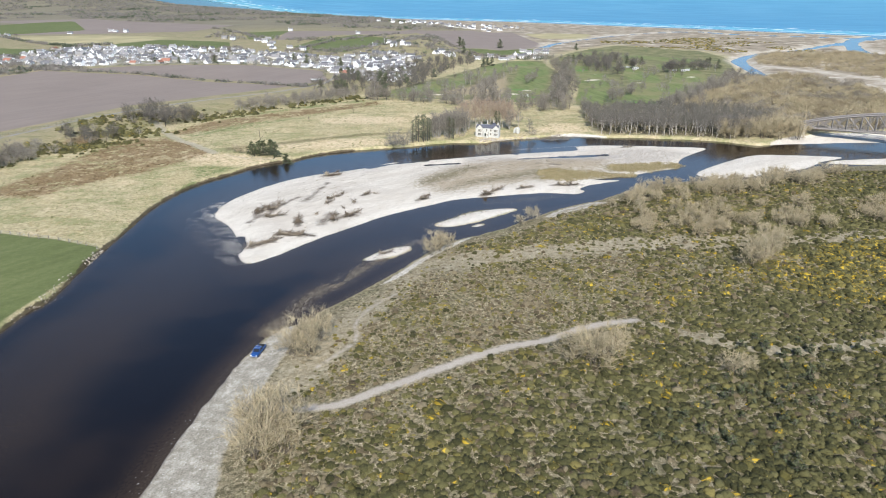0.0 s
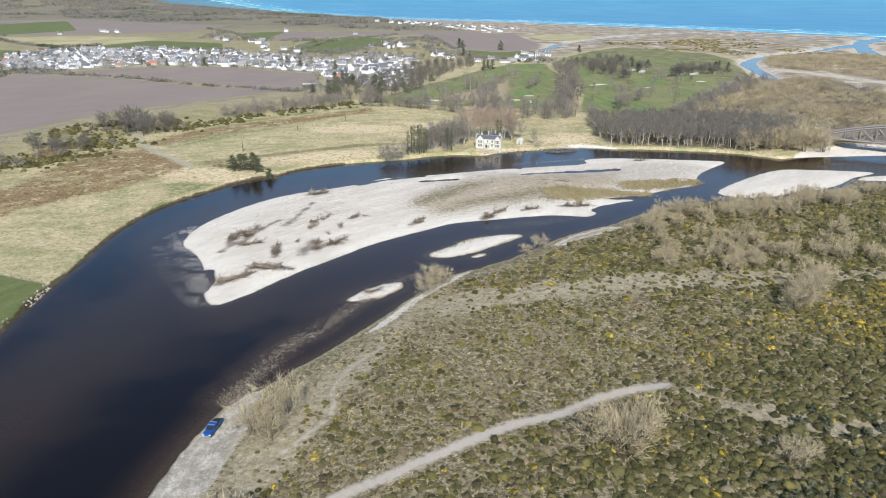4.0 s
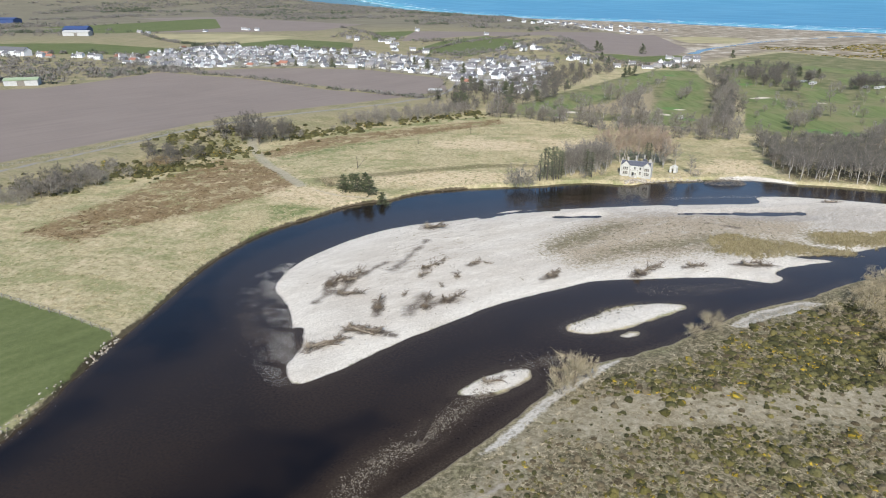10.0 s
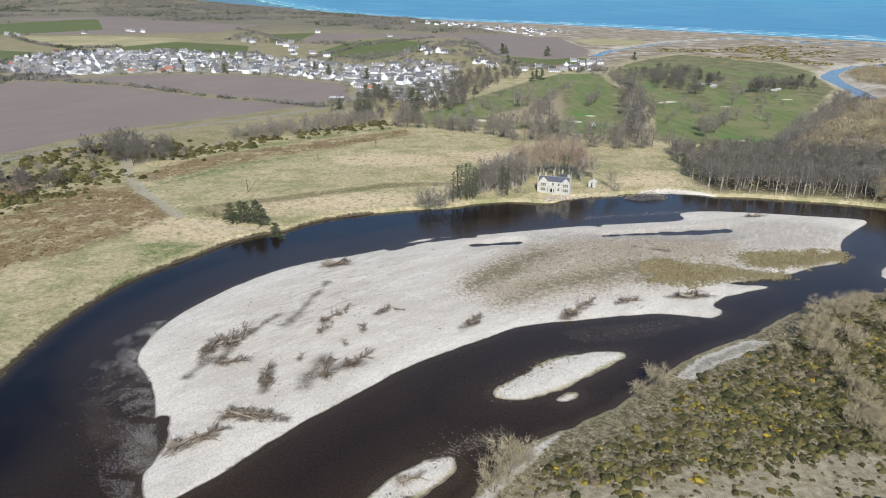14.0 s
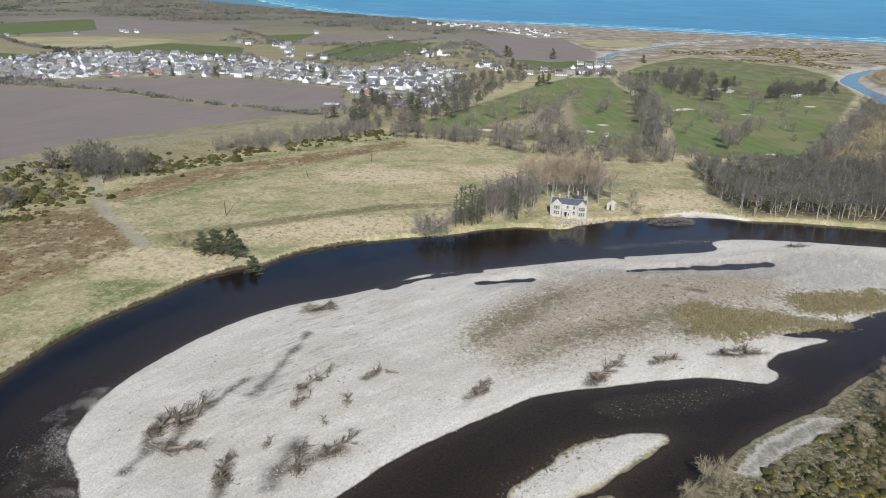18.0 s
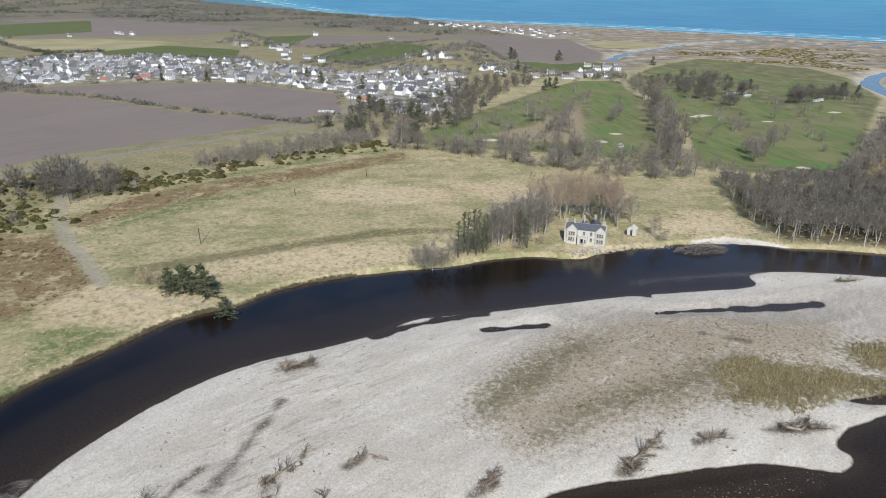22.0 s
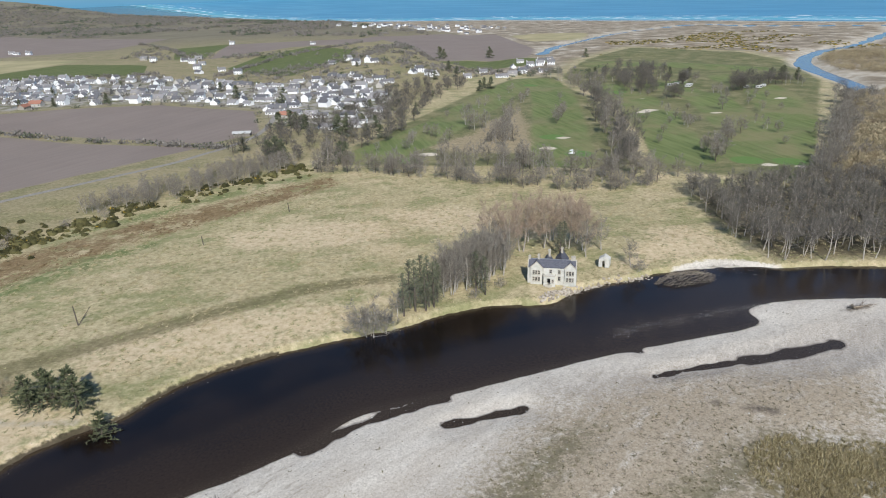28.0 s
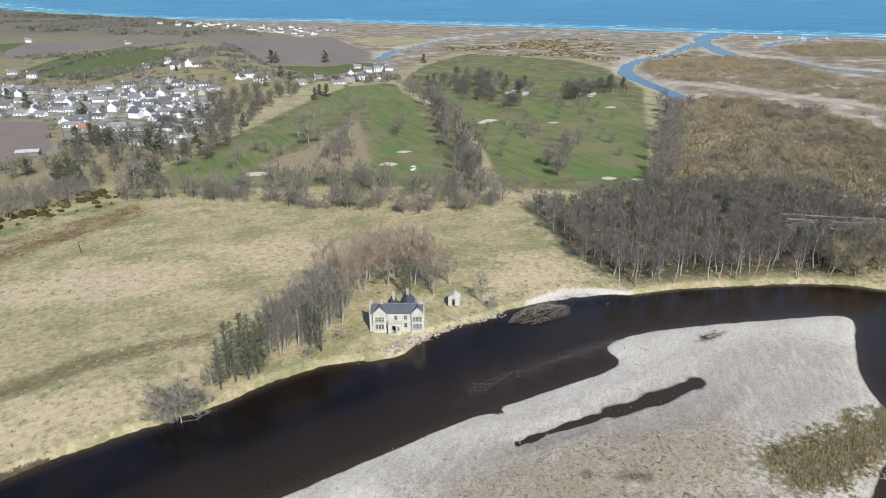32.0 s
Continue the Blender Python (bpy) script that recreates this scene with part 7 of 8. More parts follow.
def bothy():
    h = thing("stone_hut", "small roofless pale stone hut with a dark doorway", "hut", at=pose(18.6, 6.6, 1.9, 0, 0, -25) @ Matrix.Diagonal((0.74, 0.74, 0.7, 1)))
    part("wall", boxes((0, 1.2, 0, 0.35, -0.5, 2.3), (2.0, 3.4, 0, 0.35, -0.5, 2.3), (1.2, 2.0, 0, 0.35, 1.9, 2.3), (0, 0.35, 0.35, 3.2, -0.5, 2.4), (3.05, 3.4, 0.35, 3.2, -0.5, 2.4), (0.35, 3.05, 2.85, 3.2, -0.5, 2.3)), m_harl, h)
    bm = bmesh.new()
    prism(bm, [(0, 2.3), (3.4, 2.3), (1.7, 3.6)], 0, 0.35)
    prism(bm, [(0, 2.3), (3.4, 2.3), (1.7, 3.5)], 2.85, 3.2)
    part("gable", bm, m_harl, h)
    part("roof", gable_roof(bmesh.new(), 0, 3.4, 0.3, 2.9, 2.35, 3.5, 0.05, 0.1, "y"), m_harl, h, "lichen-pale mortared roof")
    return h


bothy()


# ---- village and farms ----
def cottage(name, label, w, d, eaves, ridge, wall, roof, dormer=False, wins=3):
    h = tagged(new(name), label, "house")
    part("wall", wall_gable(-w / 2, w / 2, -d / 2, d / 2, eaves, ridge), wall, h)
    part("roof", gable_roof(bmesh.new(), -w / 2, w / 2, -d / 2, d / 2, eaves, ridge, 0.3, 0.2), roof, h)
    part("chimney", boxes((-w / 2 + 0.1, -w / 2 + 0.9, -0.6, 0.6, ridge - 0.6, ridge + 1.2)), wall, h)
    for i in range(wins):
        x = (i - (wins - 1) / 2) * w / wins
        if i == wins // 2:
            part("door", boxes((x - 0.5, x + 0.5, -d / 2 - 0.04, -d / 2 + 0.1, 0, 2.05)), m_timber, h)
        else:
            part("window", boxes((x - 0.6, x + 0.6, -d / 2 - 0.05, -d / 2 + 0.1, 0.9, 2.2)), m_dark_glass, h)
        if eaves > 4:
            part("window", boxes((x - 0.55, x + 0.55, -d / 2 - 0.05, -d / 2 + 0.1, 3.4, 4.6)), m_dark_glass, h)
    if dormer:
        part("dormer", wall_gable(-1.1, 1.1, -d / 2 + 0.2, 0, eaves + 1.3, eaves + 2.2, "y"), wall, h)
    return h


kinds = [cottage("cottage", "white rendered village cottage with a grey slate roof", 10, 7, 2.9, 5.8, m_white, m_roof),
         cottage("cottage", "white rendered village house of two storeys with a slate roof", 10, 7.5, 5.2, 8.2, m_white, m_roof),
         cottage("cottage", "grey stone village house with a slate roof and a dormer", 11, 7.5, 3.4, 7.0, m_grey_wall, m_roof, True),
         cottage("cottage", "long pale bungalow with a low grey roof", 15, 8, 2.7, 4.9, m_white, m_roof, False, 5),
         cottage("cottage", "brown stone terrace house with a red pantile roof", 12, 7, 3.0, 5.9, m_grey_wall, m_pantile)]
kinds += [tagged(new("seaside_house"), "white house with a slate roof in the seaside village", "house"), tagged(new("seaside_house"), "grey house with a slate roof in the seaside village", "house")]
for h, w in zip(kinds[5:], (m_white, m_grey_wall)):
    part("wall", wall_gable(-5.5, 5.5, -3.7, 3.7, 4.2, 7.4), w, h)
    part("roof", gable_roof(bmesh.new(), -5.5, 5.5, -3.7, 3.7, 4.2, 7.4, 0.3, 0.2), m_roof, h)
first = set()


def settle(k, x, y, yaw, group, size=1.0):
    z = top(x, y) - 0.15
    m = pose(x, y, z, 0, 0, yaw) @ Matrix.Diagonal((size * 0.63, size * 0.63, size * 0.58, 1))
    h = kinds[k]
    if k in first:
        h = copy_thing(h, m)
    first.add(k)
    h.matrix_basis = m
    h["group"] = group
    return h


def village():
    poly = TOWN
    a = radians(-14)
    u, v = np.array((math.cos(a), math.sin(a))), np.array((-math.sin(a), math.cos(a)))
    for i in range(-32, 21):
        for j in range(-13, 34):
            p = np.array((-190, 290)) + u * (i * 10.9 + rng.normal() * 1.6) + v * (j * 10.2 + rng.normal() * 1.4)
            if sdf(p[:1], p[1:], poly)[0] < 2 or rng.random() < 0.33:
                continue
            left_front = p[0] < -240 and p[1] < 300 - 0.1 * (p[0] + 340)
            k = int(rng.choice([0, 1, 2, 3, 4], p=[0.28, 0.12, 0.25, 0.15, 0.2] if left_front else ([0.27, 0.05, 0.15, 0.51, 0.02] if p[0] > -130 and p[1] < 300 else [0.40, 0.20, 0.20, 0.18, 0.02])))
            settle(k, p[0], p[1], -14 + rng.choice([0, 180, 90, 0]) + rng.normal() * 9, "houses of the village", rng.uniform(0.82, 1.08))
    for x, y, k, yaw in ((-70, 402, 1, -10), (-61, 408, 1, 80), (-56, 404, 0, 10), (-21, 375, 1, 15), (-14, 360, 1, -10), (-26, 366, 0, 60), (-9, 366, 0, 100), (-92, 428, 0, 0), (-80, 440, 1, 0), (-50, 342, 3, 0), (-44, 330, 3, 20),
                         (41, 371, 3, 5), (50, 378, 2, 0), (60, 392, 1, 10), (66, 410, 2, 60), (73, 434, 1, 0), (82, 440, 1, 0), (92, 440, 1, -10), (86, 456, 1, 0), (96, 470, 2, 20), (70, 470, 0, 0), (58, 430, 0, 90), (78, 395, 3, 0), (30, 400, 0, 0), (15, 372, 0, 0),
                         (-258, 765, 1, 0), (-240, 560, 2, 0), (-250, 545, 0, 40), (-285, 560, 1, 0), (-300, 575, 2, 0), (-235, 522, 1, 0), (-222, 508, 0, 0), (-520, 745, 0, 0), (-535, 760, 0, 20), (-500, 735, 1, 0), (-150, 735, 0, 0), (54, 880, 0, 0),
                         (-620, 640, 0, 0), (-640, 650, 2, 0), (-560, 690, 0, 0), (-215, 470, 1, 0), (-190, 455, 0, 20), (-170, 430, 1, 0), (-205, 440, 0, -30), (690, 640, 1, 30), (712, 622, 0, 30), (640, 670, 0, 30), (665, 655, 0, 40)):
        settle(k, x, y, yaw, "outlying houses", 1.0)
    coast = np.array([(-185, 1250), (-90, 1290), (60, 1110), (150, 960), (110, 910), (20, 905), (-60, 1050)], float)
    x, y = fill(coast, 27)
    for p, q in zip(x, y):
        if rng.random() < 0.85:
            settle(int(rng.choice([5, 6])), p, q, rng.choice([-40, 50]) + rng.normal() * 10, "houses by the shore", rng.uniform(0.9, 1.2))
    for i in range(16):
        settle(int(rng.choice([1, 4, 0])), -620 + i * 13 + rng.normal() * 2, 318 - i * 1.5 + rng.normal() * 6, rng.normal() * 6, "houses by the shore road", 1.0)


village()


def shed(name, label, w, d, eaves, ridge, wall, roof, x, y, yaw):
    h = thing(name, label, "shed", at=pose(x, y, top(x, y) - 0.1, 0, 0, yaw))
    part("wall", wall_gable(-w / 2, w / 2, -d / 2, d / 2, eaves, ridge), wall, h)
    part("roof", gable_roof(bmesh.new(), -w / 2, w / 2, -d / 2, d / 2, eaves, ridge, 0.4, 0.25), roof, h)
    part("door", boxes((-2.2, 2.2, -d / 2 - 0.06, -d / 2 + 0.1, 0, min(4.0, eaves - 0.3))), m_timber, h)
    return h


shed("farm_shed", "large blue sheeted farm shed beside a pale yard", 32, 20, 8, 11.5, m_blue_sheet, m_blue_sheet, -706, 607, 15)
shed("farm_shed", "long blue farm shed among trees", 60, 24, 7, 10, m_blue_sheet, m_blue_sheet, -1090, 890, 5)
shed("farm_shed", "blue farm shed with a low roof", 40, 20, 6, 8.5, m_blue_sheet, m_blue_sheet, -1150, 850, 5)
shed("farm_shed", "grey concrete farm shed", 34, 14, 5, 7, m_concrete, m_concrete, -690, 585, 15)
shed("workshop", "pale green sheeted workshop at the field edge", 20, 9, 3.6, 4.8, m_concrete, m_green_sheet, -378, 136, 28)
shed("workshop", "grey workshop beside the green one", 18, 9, 3.6, 5, m_grey_wall, m_roof, -412, 140, 28)
shed("terrace", "long white rendered terrace", 46, 9, 5, 8, m_white, m_roof, -548, 312, -8)
shed("field_shelter", "low pale roofed shelter at the edge of the field", 8, 3.6, 1.7, 2.3, m_timber, m_concrete, -108, 178, 0)


def caravan(x, y, yaw):
    h = thing("caravan", "white touring caravan parked on the golf course", "caravan", "caravans", pose(x, y, top(x, y) + 0.3, 0, 0, yaw) @ Matrix.Diagonal((0.72, 0.72, 0.72, 1)))
    part("body", boxes((-2.6, 2.6, -1.1, 1.1, 0, 2.1), bevel=0.25), m_concrete, h)
    part("window", boxes((-2.0, -0.6, -1.13, -1.05, 0.9, 1.5), (0.4, 1.9, -1.13, -1.05, 0.9, 1.5)), m_dark_glass, h)
    for sx in (-0.35, 0.35):
        part("wheel", tube_mesh("wheel", [((sx, -1.0, 0), (sx, 1.0, 0), 0.33, 0.33)], 10), m_rubber, h)


for cx, cy, ca in ((138, 285, 10), (144, 290, 30), (150, 284, -10), (147, 279, 0), (176, 262, 20), (182, 258, -5), (187, 263, 15)):
    caravan(cx, cy, ca)


def golf_buggy():
    x, y = 36.8, 117.3
    h = thing("golf_buggy", "small white maintenance buggy on a green", "buggy", at=pose(x, y, top(x, y), 0, 0, 25))
    part("body", boxes((-1.2, 1.2, -0.6, 0.6, 0.3, 0.85), (0.3, 1.1, -0.55, 0.55, 0.85, 1.1), bevel=0.08), m_white, h)
    part("canopy", boxes((-0.9, 0.9, -0.65, 0.65, 1.75, 1.85), bevel=0.03), m_white, h)
    for sx in (-0.8, 0.8):
        for sy in (-0.55, 0.55):
            part("post", boxes((sx - 0.03, sx + 0.03, sy - 0.03, sy + 0.03, 0.8, 1.76)), m_chrome, h)
            part("wheel", tube_mesh("wheel", [((sx, sy - 0.12, 0.28), (sx, sy + 0.12, 0.28), 0.28, 0.28)], 10), m_rubber, h)


golf_buggy()


# ---- pickup on the shingle ----
def pickup():
    x, y = -49.2, -201.9
    z = top(x, y)
    h = thing("pickup_truck", "blue double-cab pickup parked on the river shingle", "pickup", at=pose(x, y, z, 0, 0, 262) @ Matrix.Diagonal((0.8, 0.8, 0.8, 1)))
    bm = bmesh.new()
    box(bm, -2.6, 2.55, -0.9, 0.9, 0.42, 0.92, 0.1)
    box(bm, 0.95, 2.5, -0.86, 0.86, 0.9, 1.1, 0.08)
    part("body", bm, m_blue_paint, h)
    bm = bmesh.new()
    prism(bm, [(-0.95, 0.95), (1.25, 0.95), (0.55, 1.68), (-0.75, 1.72)], -0.78, 0.78)
    part("cab", bm, m_blue_paint, h)
    part("windscreen", slab(bmesh.new(), (1.25, -0.7, 1.0), (1.25, 0.7, 1.0), (0.6, 0.66, 1.62), (0.6, -0.66, 1.62), 0.03), m_dark_glass, h)
    for s in (-1, 1):
        bm = bmesh.new()
        prism(bm, [(-0.8, 1.05), (1.0, 1.05), (0.5, 1.58), (-0.65, 1.6)], s * 0.8 - 0.02, s * 0.8 + 0.02)
        part("side_window", bm, m_dark_glass, h)
        part("bed_side", boxes((-2.6, -0.98, s * 0.86 - 0.05, s * 0.86 + 0.05, 0.9, 1.15)), m_blue_paint, h)
        part("headlight", boxes((2.5, 2.58, s * 0.68 - 0.16, s * 0.68 + 0.16, 0.72, 0.9)), m_lamp_glass, h)
        part("mirror", boxes((0.95, 1.1, s * 0.98 - 0.1, s * 0.98 + 0.1, 1.05, 1.22), bevel=0.02), m_blue_paint, h)
        for wx in (-1.65, 1.6):
            w = part("wheel", tube_mesh("tyre", [((wx, s * 0.68, 0.38), (wx, s * 0.93, 0.38), 0.38, 0.38)], 14), m_rubber, h)
            part("rim", tube_mesh("rim", [((wx, s * 0.9, 0.38), (wx, s * 0.945, 0.38), 0.24, 0.2)], 12), m_chrome, w)
    part("bed", boxes((-2.58, -0.98, -0.82, 0.82, 0.88, 0.95)), m_rubber, h, "dark load bed lining")
    part("tailgate", boxes((-3.05, -2.6, -0.8, 0.8, 0.86, 0.92)), m_rubber, h, "lowered tailgate")
    part("roof_bar", boxes((-0.6, -0.5, -0.7, 0.7, 1.72, 1.82), (0.3, 0.4, -0.7, 0.7, 1.66, 1.78)), m_chrome, h)
    part("windscreen_base", boxes((1.2, 1.35, -0.75, 0.75, 0.98, 1.06)), m_rubber, h)
    part("bumper", boxes((2.5, 2.68, -0.85, 0.85, 0.42, 0.6), bevel=0.04), m_chrome, h)


pickup()


# ---- truss bridge downstream ----
def truss_bridge():
    a, b = np.array((157.0, 5.4)), np.array((239.0, -38.0))
    n = 16
    d = (b - a) / np.linalg.norm(b - a)
    s = np.array((-d[1], d[0]))
    h = thing("railway_bridge", "weathered brown iron truss bridge over the river", "bridge")
    L = np.linalg.norm(b - a)
    for side in (-1, 1):
        segs = []
        o = a + s * side * 2.4
        crest = lambda i: 5.3 + 8.6 * math.sin(math.pi * (0.04 + 0.92 * i / n)) ** 0.75
        for i in range(n):
            p, q = o + d * L * i / n, o + d * L * (i + 1) / n
            m = (p + q) / 2
            segs += [((*p, 5.0), (*q, 5.0), 0.4, 0.4), ((*p, crest(i)), (*q, crest(i + 1)), 0.42, 0.42), ((*p, 5.0), (*p, crest(i)), 0.26, 0.26), ((*m, 5.0), (*m, crest(i + 0.5)), 0.16, 0.16),
                     ((*p, 5.0), (*q, crest(i + 1)), 0.22, 0.22), ((*p, crest(i)), (*q, 5.0), 0.22, 0.22)]
        part("truss", tube_mesh("truss", segs, 4), m_girder, h)
    co, fa = [], []
    segs = [((*(a + d * L * i / n - s * 2.4), crest(i)), (*(a + d * L * i / n + s * 2.4), crest(i)), 0.12, 0.12) for i in range(2, n - 1)]
    part("cross_brace", tube_mesh("brace", segs, 4), m_girder, h)
    for i in range(n):
        m = a + d * L * (i + 0.5) / n
        bm = boxes((-L / n / 2, L / n / 2, -2.2, 2.2, 4.6, 4.95))
        bmesh.ops.transform(bm, matrix=pose(m[0], m[1], 0, 0, 0, math.degrees(math.atan2(d[1], d[0]))), verts=bm.verts)
        part("deck_panel", bm, m_timber, h)
    # low lattice span over the flats, up to the river
    for side in (-1, 1):
        segs, o = [], a + s * side * 2.2
        for i in range(9):
            p, q = o - d * 4.4 * i, o - d * 4.4 * (i + 1)
            segs += [((*p, 5.0), (*q, 5.0), 0.28, 0.28), ((*p, 7.0), (*q, 7.0), 0.28, 0.28), ((*p, 5.0), (*q, 7.0), 0.14, 0.14), ((*p, 7.0), (*q, 5.0), 0.14, 0.14), ((*q, 5.0), (*q, 7.0), 0.16, 0.16)]
        part("lattice_girder", tube_mesh("lattice", segs, 4), m_girder, h)
    for i in range(9):
        m = a - d * 4.4 * (i + 0.5)
        bm = boxes((-2.2, 2.2, -2.0, 2.0, 4.6, 4.95))
        bmesh.ops.transform(bm, matrix=pose(m[0], m[1], 0, 0, 0, math.degrees(math.atan2(d[1], d[0]))), verts=bm.verts)
        part("deck_panel", bm, m_timber, h)
    for f in (-0.41, -0.2, 0.0, 0.5, 0.98):
        m = a + d * L * f
        bm = boxes((-1.0, 1.0, -3.0, 3.0, -2.0, 4.7), bevel=0.1)
        bmesh.ops.transform(bm, matrix=pose(m[0], m[1], 0, 0, 0, math.degrees(math.atan2(d[1], d[0]))), verts=bm.verts)
        part("pier", bm, m_dress, h)


truss_bridge()


# ---- driftwood ----
def driftwood(x, y, yaw, size, seed, dark=False, log=True, bushy=1.0):
    rg = np.random.default_rng(seed)
    z = top(x, y)
    h = thing("driftwood", "stranded dead tree with its root plate on the shingle", "driftwood", "stranded trees", pose(x, y, z, 0, 0, yaw) @ Matrix.Diagonal((size, size, size, 1)))
    m = m_drift_dark if dark else m_drift
    root, limbs = [], []
    for i in range(int(26 * bushy)):
        a, e = rg.uniform(0, 2 * math.pi), rg.uniform(0.1, 1.0)
        d = np.array((-0.25 + 0.25 * rg.normal(), math.cos(a) * 0.8, 0.15 + abs(math.sin(a)) * 0.75)) * rg.uniform(0.5, 1.0)
        p = np.array((0, 0, 0.3)) + d * 0.2
        q = p + d * 0.5
        r = q + (d + rg.normal(size=3) * 0.5) * 0.3
        r[2] = max(r[2], 0.03)
        root += [(p, q, 0.09, 0.05), (q, r, 0.05, 0.012), (q, q + (d + rg.normal(size=3) * 0.9) * 0.3, 0.03, 0.008)]
    part("root_plate", tube_mesh("roots", root, 4), m, h)
    if log:
        L = rg.uniform(2.6, 4.4)
        pts = [np.array((0, 0, 0.35)), np.array((L * 0.5, rg.normal() * 0.35, 0.26)), np.array((L, rg.normal() * 0.7, 0.2))]
        part("log", tube_mesh("log", [(pts[0], pts[1], 0.22, 0.15), (pts[1], pts[2], 0.15, 0.06)], 7), m_drift, h, "bare bleached trunk")
        for i in range(int(16 * bushy)):
            t = rg.uniform(0.25, 1.0)
            p = pts[0] + (pts[2] - pts[0]) * t
            d = unit(np.array((0.8, rg.normal() * 0.9, rg.uniform(0.0, 0.8))))
            q = p + d * rg.uniform(0.7, 1.9)
            limbs.append((p, q, 0.055, 0.015))
            for k in range(8):
                w = p + (q - p) * rg.uniform(0.3, 1)
                e = w + unit(d + rg.normal(size=3) * 0.7) * rg.uniform(0.3, 0.9) * (1, 1, 0.6)
                e[2] = max(e[2], 0.02)
                limbs.append((w, e, 0.022, 0.006))
        part("branch", tube_mesh("branches", limbs, 3), m_drift_dark, h, "tangle of grey branches")
    # flood litter packed round the roots
    n = int(300 * bushy)
    b = rg.normal(size=(n, 3)) * (0.75, 0.6, 0.0) + (0.35, 0, 0)
    b[:, 2] = np.abs(rg.normal(size=n)) * 0.32 * np.exp(-(b[:, 0] - 0.3) ** 2 - b[:, 1] ** 2)
    w = unit(rg.normal(size=(n, 3)) * (1, 1, 0.35) + (0.7, 0, 0.1))
    co, fa = slivers(b, w, rg.uniform(0.4, 1.1, n), rg.uniform(0.025, 0.07, n), rg)
    tagged(part("litter", raw_mesh("litter", co, fa), m_litter, h, "matted dark twigs and flood litter"), kind="stuff")
    return h


m_litter = leafy("flood_litter", (0.055, 0.042, 0.03), (0.13, 0.10, 0.075), (0.26, 0.215, 0.165))
WRECKS = ((-58.5, -70.4, 35, 1.7, 0), (-72.4, -115.6, 78, 1.5, 1), (-69.4, -112.6, 50, 1.6, 1), (-68.4, -119.6, 25, 1.3, 0), (-52.6, -101.8, 60, 1.2, 1), (-52.4, -106.6, 60, 0.9, 0), (-47.8, -122.6, 80, 1.4, 1), (-44, -118.2, 40, 1.4, 1),
          (-57.6, -125.6, 100, 1.4, 1), (-53.8, -117.5, 90, 0.6, 0), (-41, -96.4, 60, 0.9, 0), (-43.4, -105.2, 110, 0.8, 0), (-21.4, -100, 50, 1.3, 0), (0.2, -93.4, 35, 1.5, 0), (4.9, -88, 45, 0.9, 0), (13.4, -86.1, 25, 1.2, 0), (27, -82.8, 5, 1.3, 0),
          (31.4, -82, 10, 1.0, 1), (-48.9, -95.9, 80, 0.6, 0), (65.4, -20.4, 10, 1.1, 0), (-66.2, -144.4, 55, 1.7, 0), (-64, -143, 40, 1.0, 0), (-60.6, -135.2, 0, 1.3, 0), (-54.6, -135.4, 178, 1.5, 0), (-30.5, -149.5, 40, 1.1, 0), (60.5, -137, 30, 0.7, 0),
          (-38, -95, 20, 0.5, 0), (-46, -111, 120, 0.5, 0), (-50, -99, 70, 0.6, 0))
for i, (wx, wy, wa, ws, wd) in enumerate(WRECKS):
    driftwood(wx, wy, wa, ws * 1.0, 500 + i, bool(wd), True, 0.7 + 0.4 * (ws > 1.2))


def brushwood():
    """The tangle of dead branches caught at the cove."""
    h = thing("brushwood_pile", "tangled grey heap of dead branches on the shingle edge", "brushwood")
    p = np.array([(29.5, -2), (34, 2.6), (41, 4.2), (45.5, 1), (43, -2.6), (35, -4)], float)
    x, y = fill(p, 0.36)
    d = np.minimum(sdf(x, y, p), 2.2)
    z = np.maximum(ground(x, y), 0) + 0.1 + d * rng.uniform(0.1, 1.0, len(x))
    for b, m in ((0, m_drift), (1, m_drift_dark), (2, m_drift)):
        segs = []
        for u, v, w in zip(x[b::3], y[b::3], z[b::3]):
            a, r = rng.normal() * 0.7 + 0.4, rng.uniform(0.7, 1.7)
            dv = np.array((math.cos(a), math.sin(a), rng.uniform(-0.1, 0.35))) * r
            c = np.array((u, v, w))
            segs.append((c - dv * 0.5, c + dv * 0.5, rng.uniform(0.02, 0.06), 0.01))
        tagged(part("branch", tube_mesh("brush", segs, 3), m, h), kind="stuff")
    for i in range(5):
        a = rng.uniform(0, 6.28)
        c = np.array((31 + i * 2.8, -1.2 + i * 0.6, 0.9))
        dv = np.array((math.cos(a), math.sin(a), 0.15)) * 1.4
        part("log", tube_mesh("log", [(c - dv, c + dv, 0.13, 0.07)], 7), m_drift, h)


brushwood()


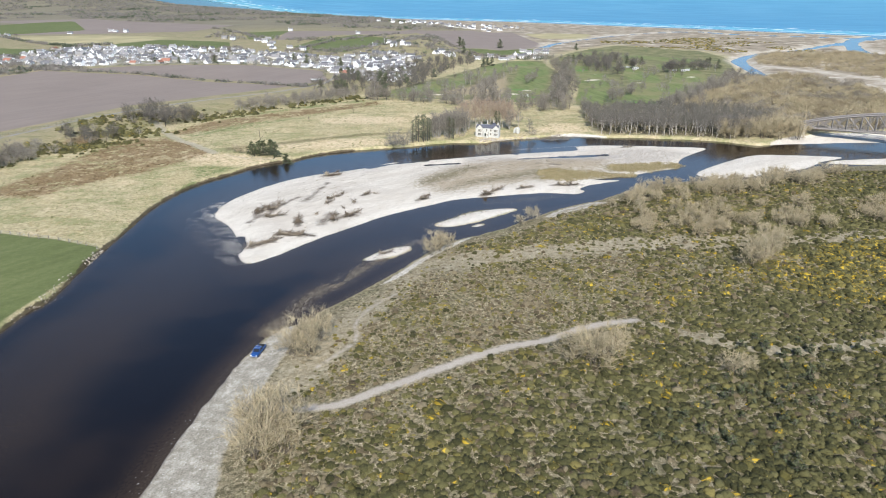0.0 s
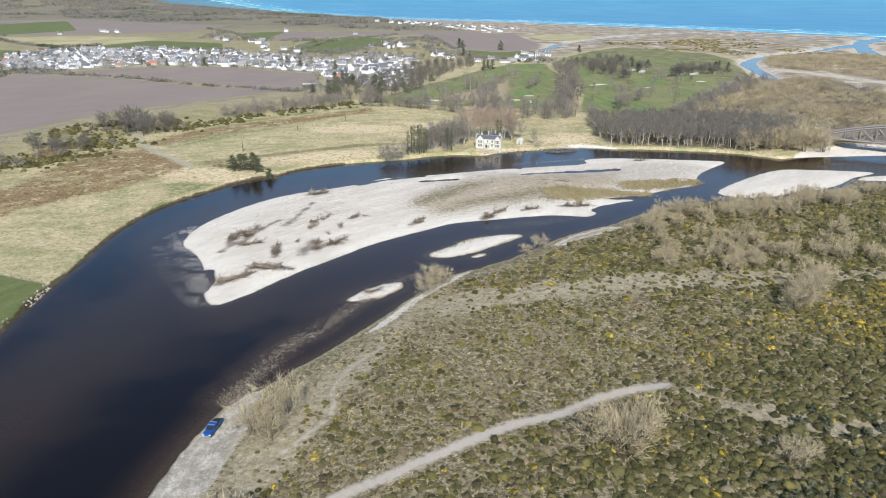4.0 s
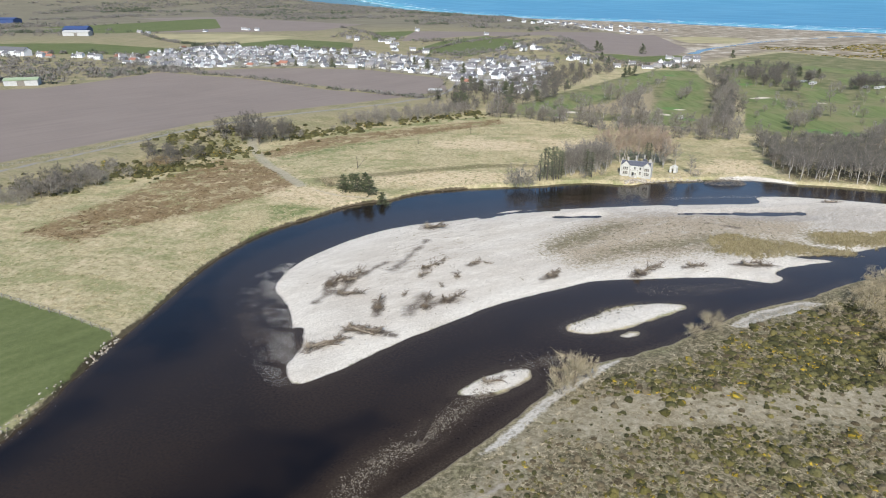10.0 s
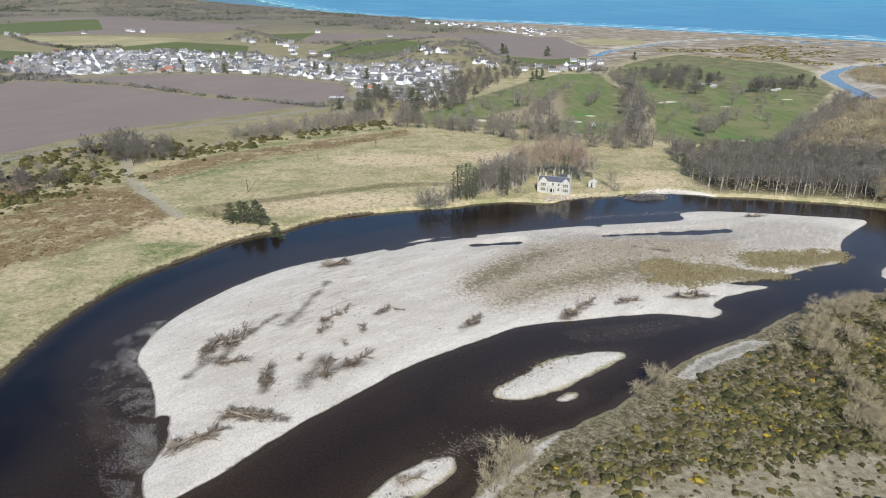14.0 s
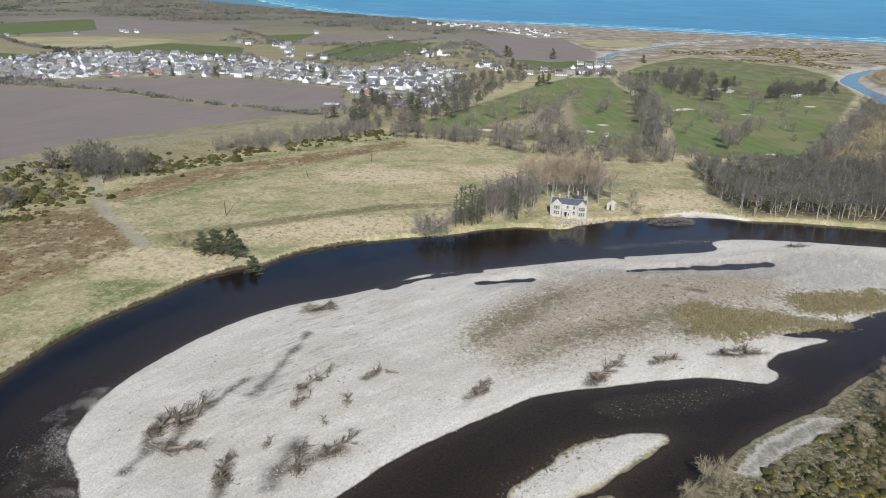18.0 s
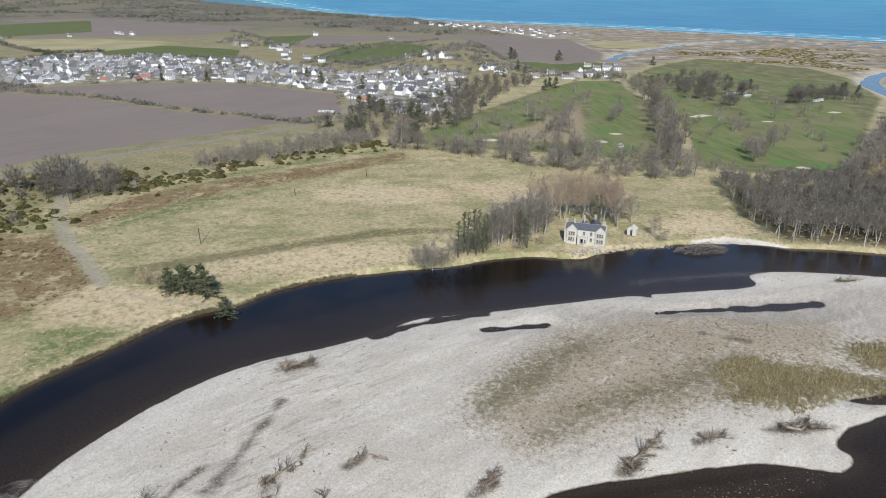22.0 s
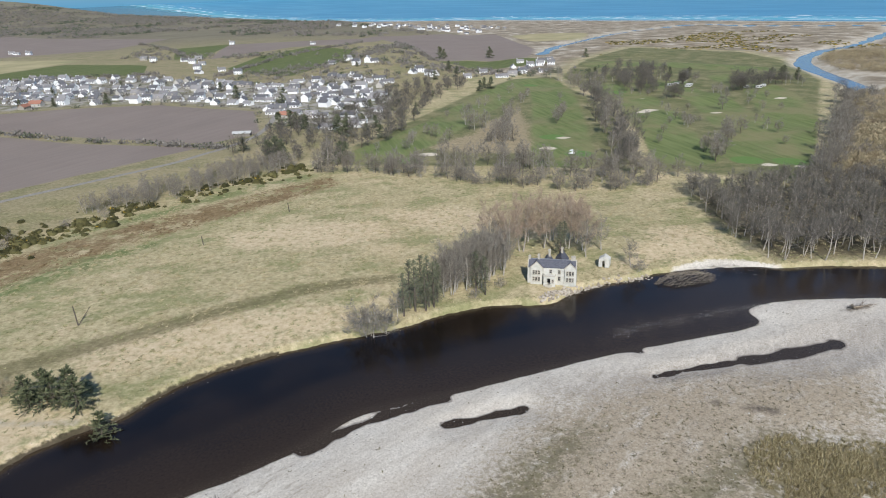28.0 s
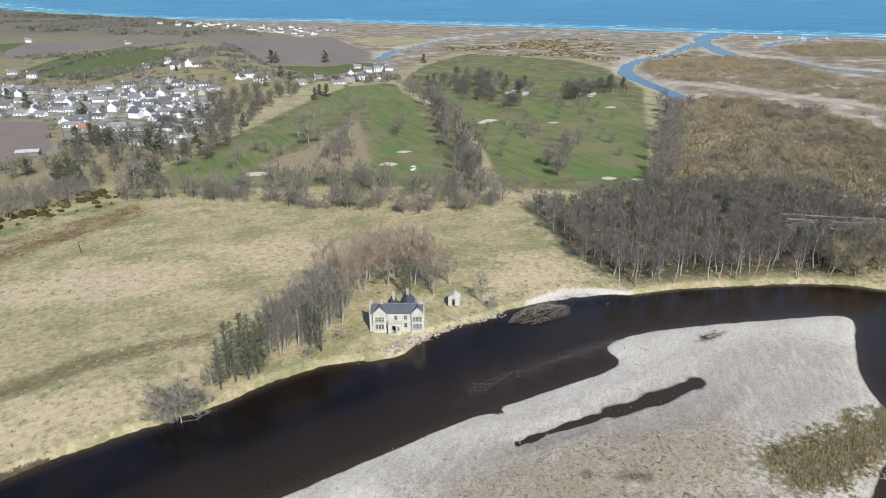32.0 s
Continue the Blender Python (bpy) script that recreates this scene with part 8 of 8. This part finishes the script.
# ---- fence, poles ----
def fence(points, step, label):
    c = curve(points, False, 24)
    h = thing("fence", label, "fence")
    run, last, posts = 0.0, c[0], [c[0]]
    for p in c[1:]:
        run += np.linalg.norm(p - last)
        last = p
        if run > step:
            posts.append(p)
            run = 0.0
    zs = ground(np.array([p[0] for p in posts]), np.array([p[1] for p in posts]))
    me = None
    for (x, y), z in zip(posts, zs):
        bm = boxes((-0.07, 0.07, -0.07, 0.07, -0.3, 1.2)) if me is None else None
        ob = part("post", bm if me is None else me, m_timber, h)
        me = ob.data
        ob.matrix_basis = pose(x, y, float(z), rng.normal() * 3, rng.normal() * 3, rng.uniform(0, 90))
    for k in (0.45, 0.8, 1.1):
        part("wire", tube_mesh("wire", [((*p, z + k), (*q, w + k), 0.02, 0.02) for p, q, z, w in zip(posts[:-1], posts[1:], zs[:-1], zs[1:])], 3), m_chrome, h)


fence([(-107.5, -147.5), (-130, -141.5), (-156, -134), (-176, -128)], 2.6, "post and wire fence round the green field")
fence([(-232, -58), (-222, -32), (-210, -6), (-200, 26)], 3.5, "post and wire fence beside the road")


def pole(x, y, height, stay):
    h = thing("pole", "dark leaning timber pole in the rough pasture", "pole", "poles in the pasture", pose(x, y, top(x, y)))
    part("shaft", tube_mesh("shaft", [((0, 0, -0.5), (-0.15, 0, height), 0.15, 0.11)], 8), m_bark_dark, h)
    if stay:
        part("stay", tube_mesh("stay", [((0.05, 0, 0), (2.6, 1.5, height * 0.78), 0.08, 0.06)], 6), m_bark_dark, h)


pole(-99.4, -11, 4.6, True)
pole(-66.5, 62.7, 3.2, False)
pole(-86.3, 36.6, 2.6, False)
pole(-97, 190, 11, False)


# ---- rip-rap, last because of its many stones ----
def riprap(label, line, n, wide, size):
    h = thing("riprap", label, "boulders")
    meshes = []
    for k in range(5):
        co, fa, _ = rock_template(600 + k)
        bm = bmesh.new()
        vs = [bm.verts.new(c) for c in co]
        for f in fa:
            bm.faces.new([vs[i] for i in f])
        me = bpy.data.meshes.new("boulder")
        bm.to_mesh(me)
        bm.free()
        me.materials.append(m_boulder)
        meshes.append(me)
    c = curve(line, False, 20)
    for i in range(n):
        p = c[int(rng.integers(0, len(c)))] + rng.normal(size=2) * wide
        z = top(p[0], p[1])
        s = rng.uniform(*size)
        ob = part("boulder", meshes[i % 5], None, h)
        ob.matrix_basis = pose(p[0], p[1], max(z, -0.35) + s * 0.15, rng.uniform(-25, 25), rng.uniform(-25, 25), rng.uniform(0, 360)) @ Matrix.Diagonal((s, s, s, 1))


riprap("pale boulders piled along the bank below the house", [(1.8, -8.6), (6.1, -5.8), (11.4, -4), (17.2, -1.2), (25.7, 0.8), (30, 1.6)], 300, 0.62, (0.24, 0.52))
riprap("pale boulders shoring up the corner of the field", [(-105.6, -157), (-105.9, -152), (-106.2, -147.5)], 70, 0.5, (0.18, 0.4))
riprap("scattered boulders at the foot of the field bank", [(-104.5, -190), (-104, -178), (-104.8, -165)], 60, 0.45, (0.12, 0.26))


# ---- from units of the plan to metres ----
for ob in list(scene.objects):
    if ob.parent is None and ob.type not in {"CAMERA", "LIGHT"}:
        ob.matrix_basis = Matrix.Scale(UNIT, 4) @ ob.matrix_basis
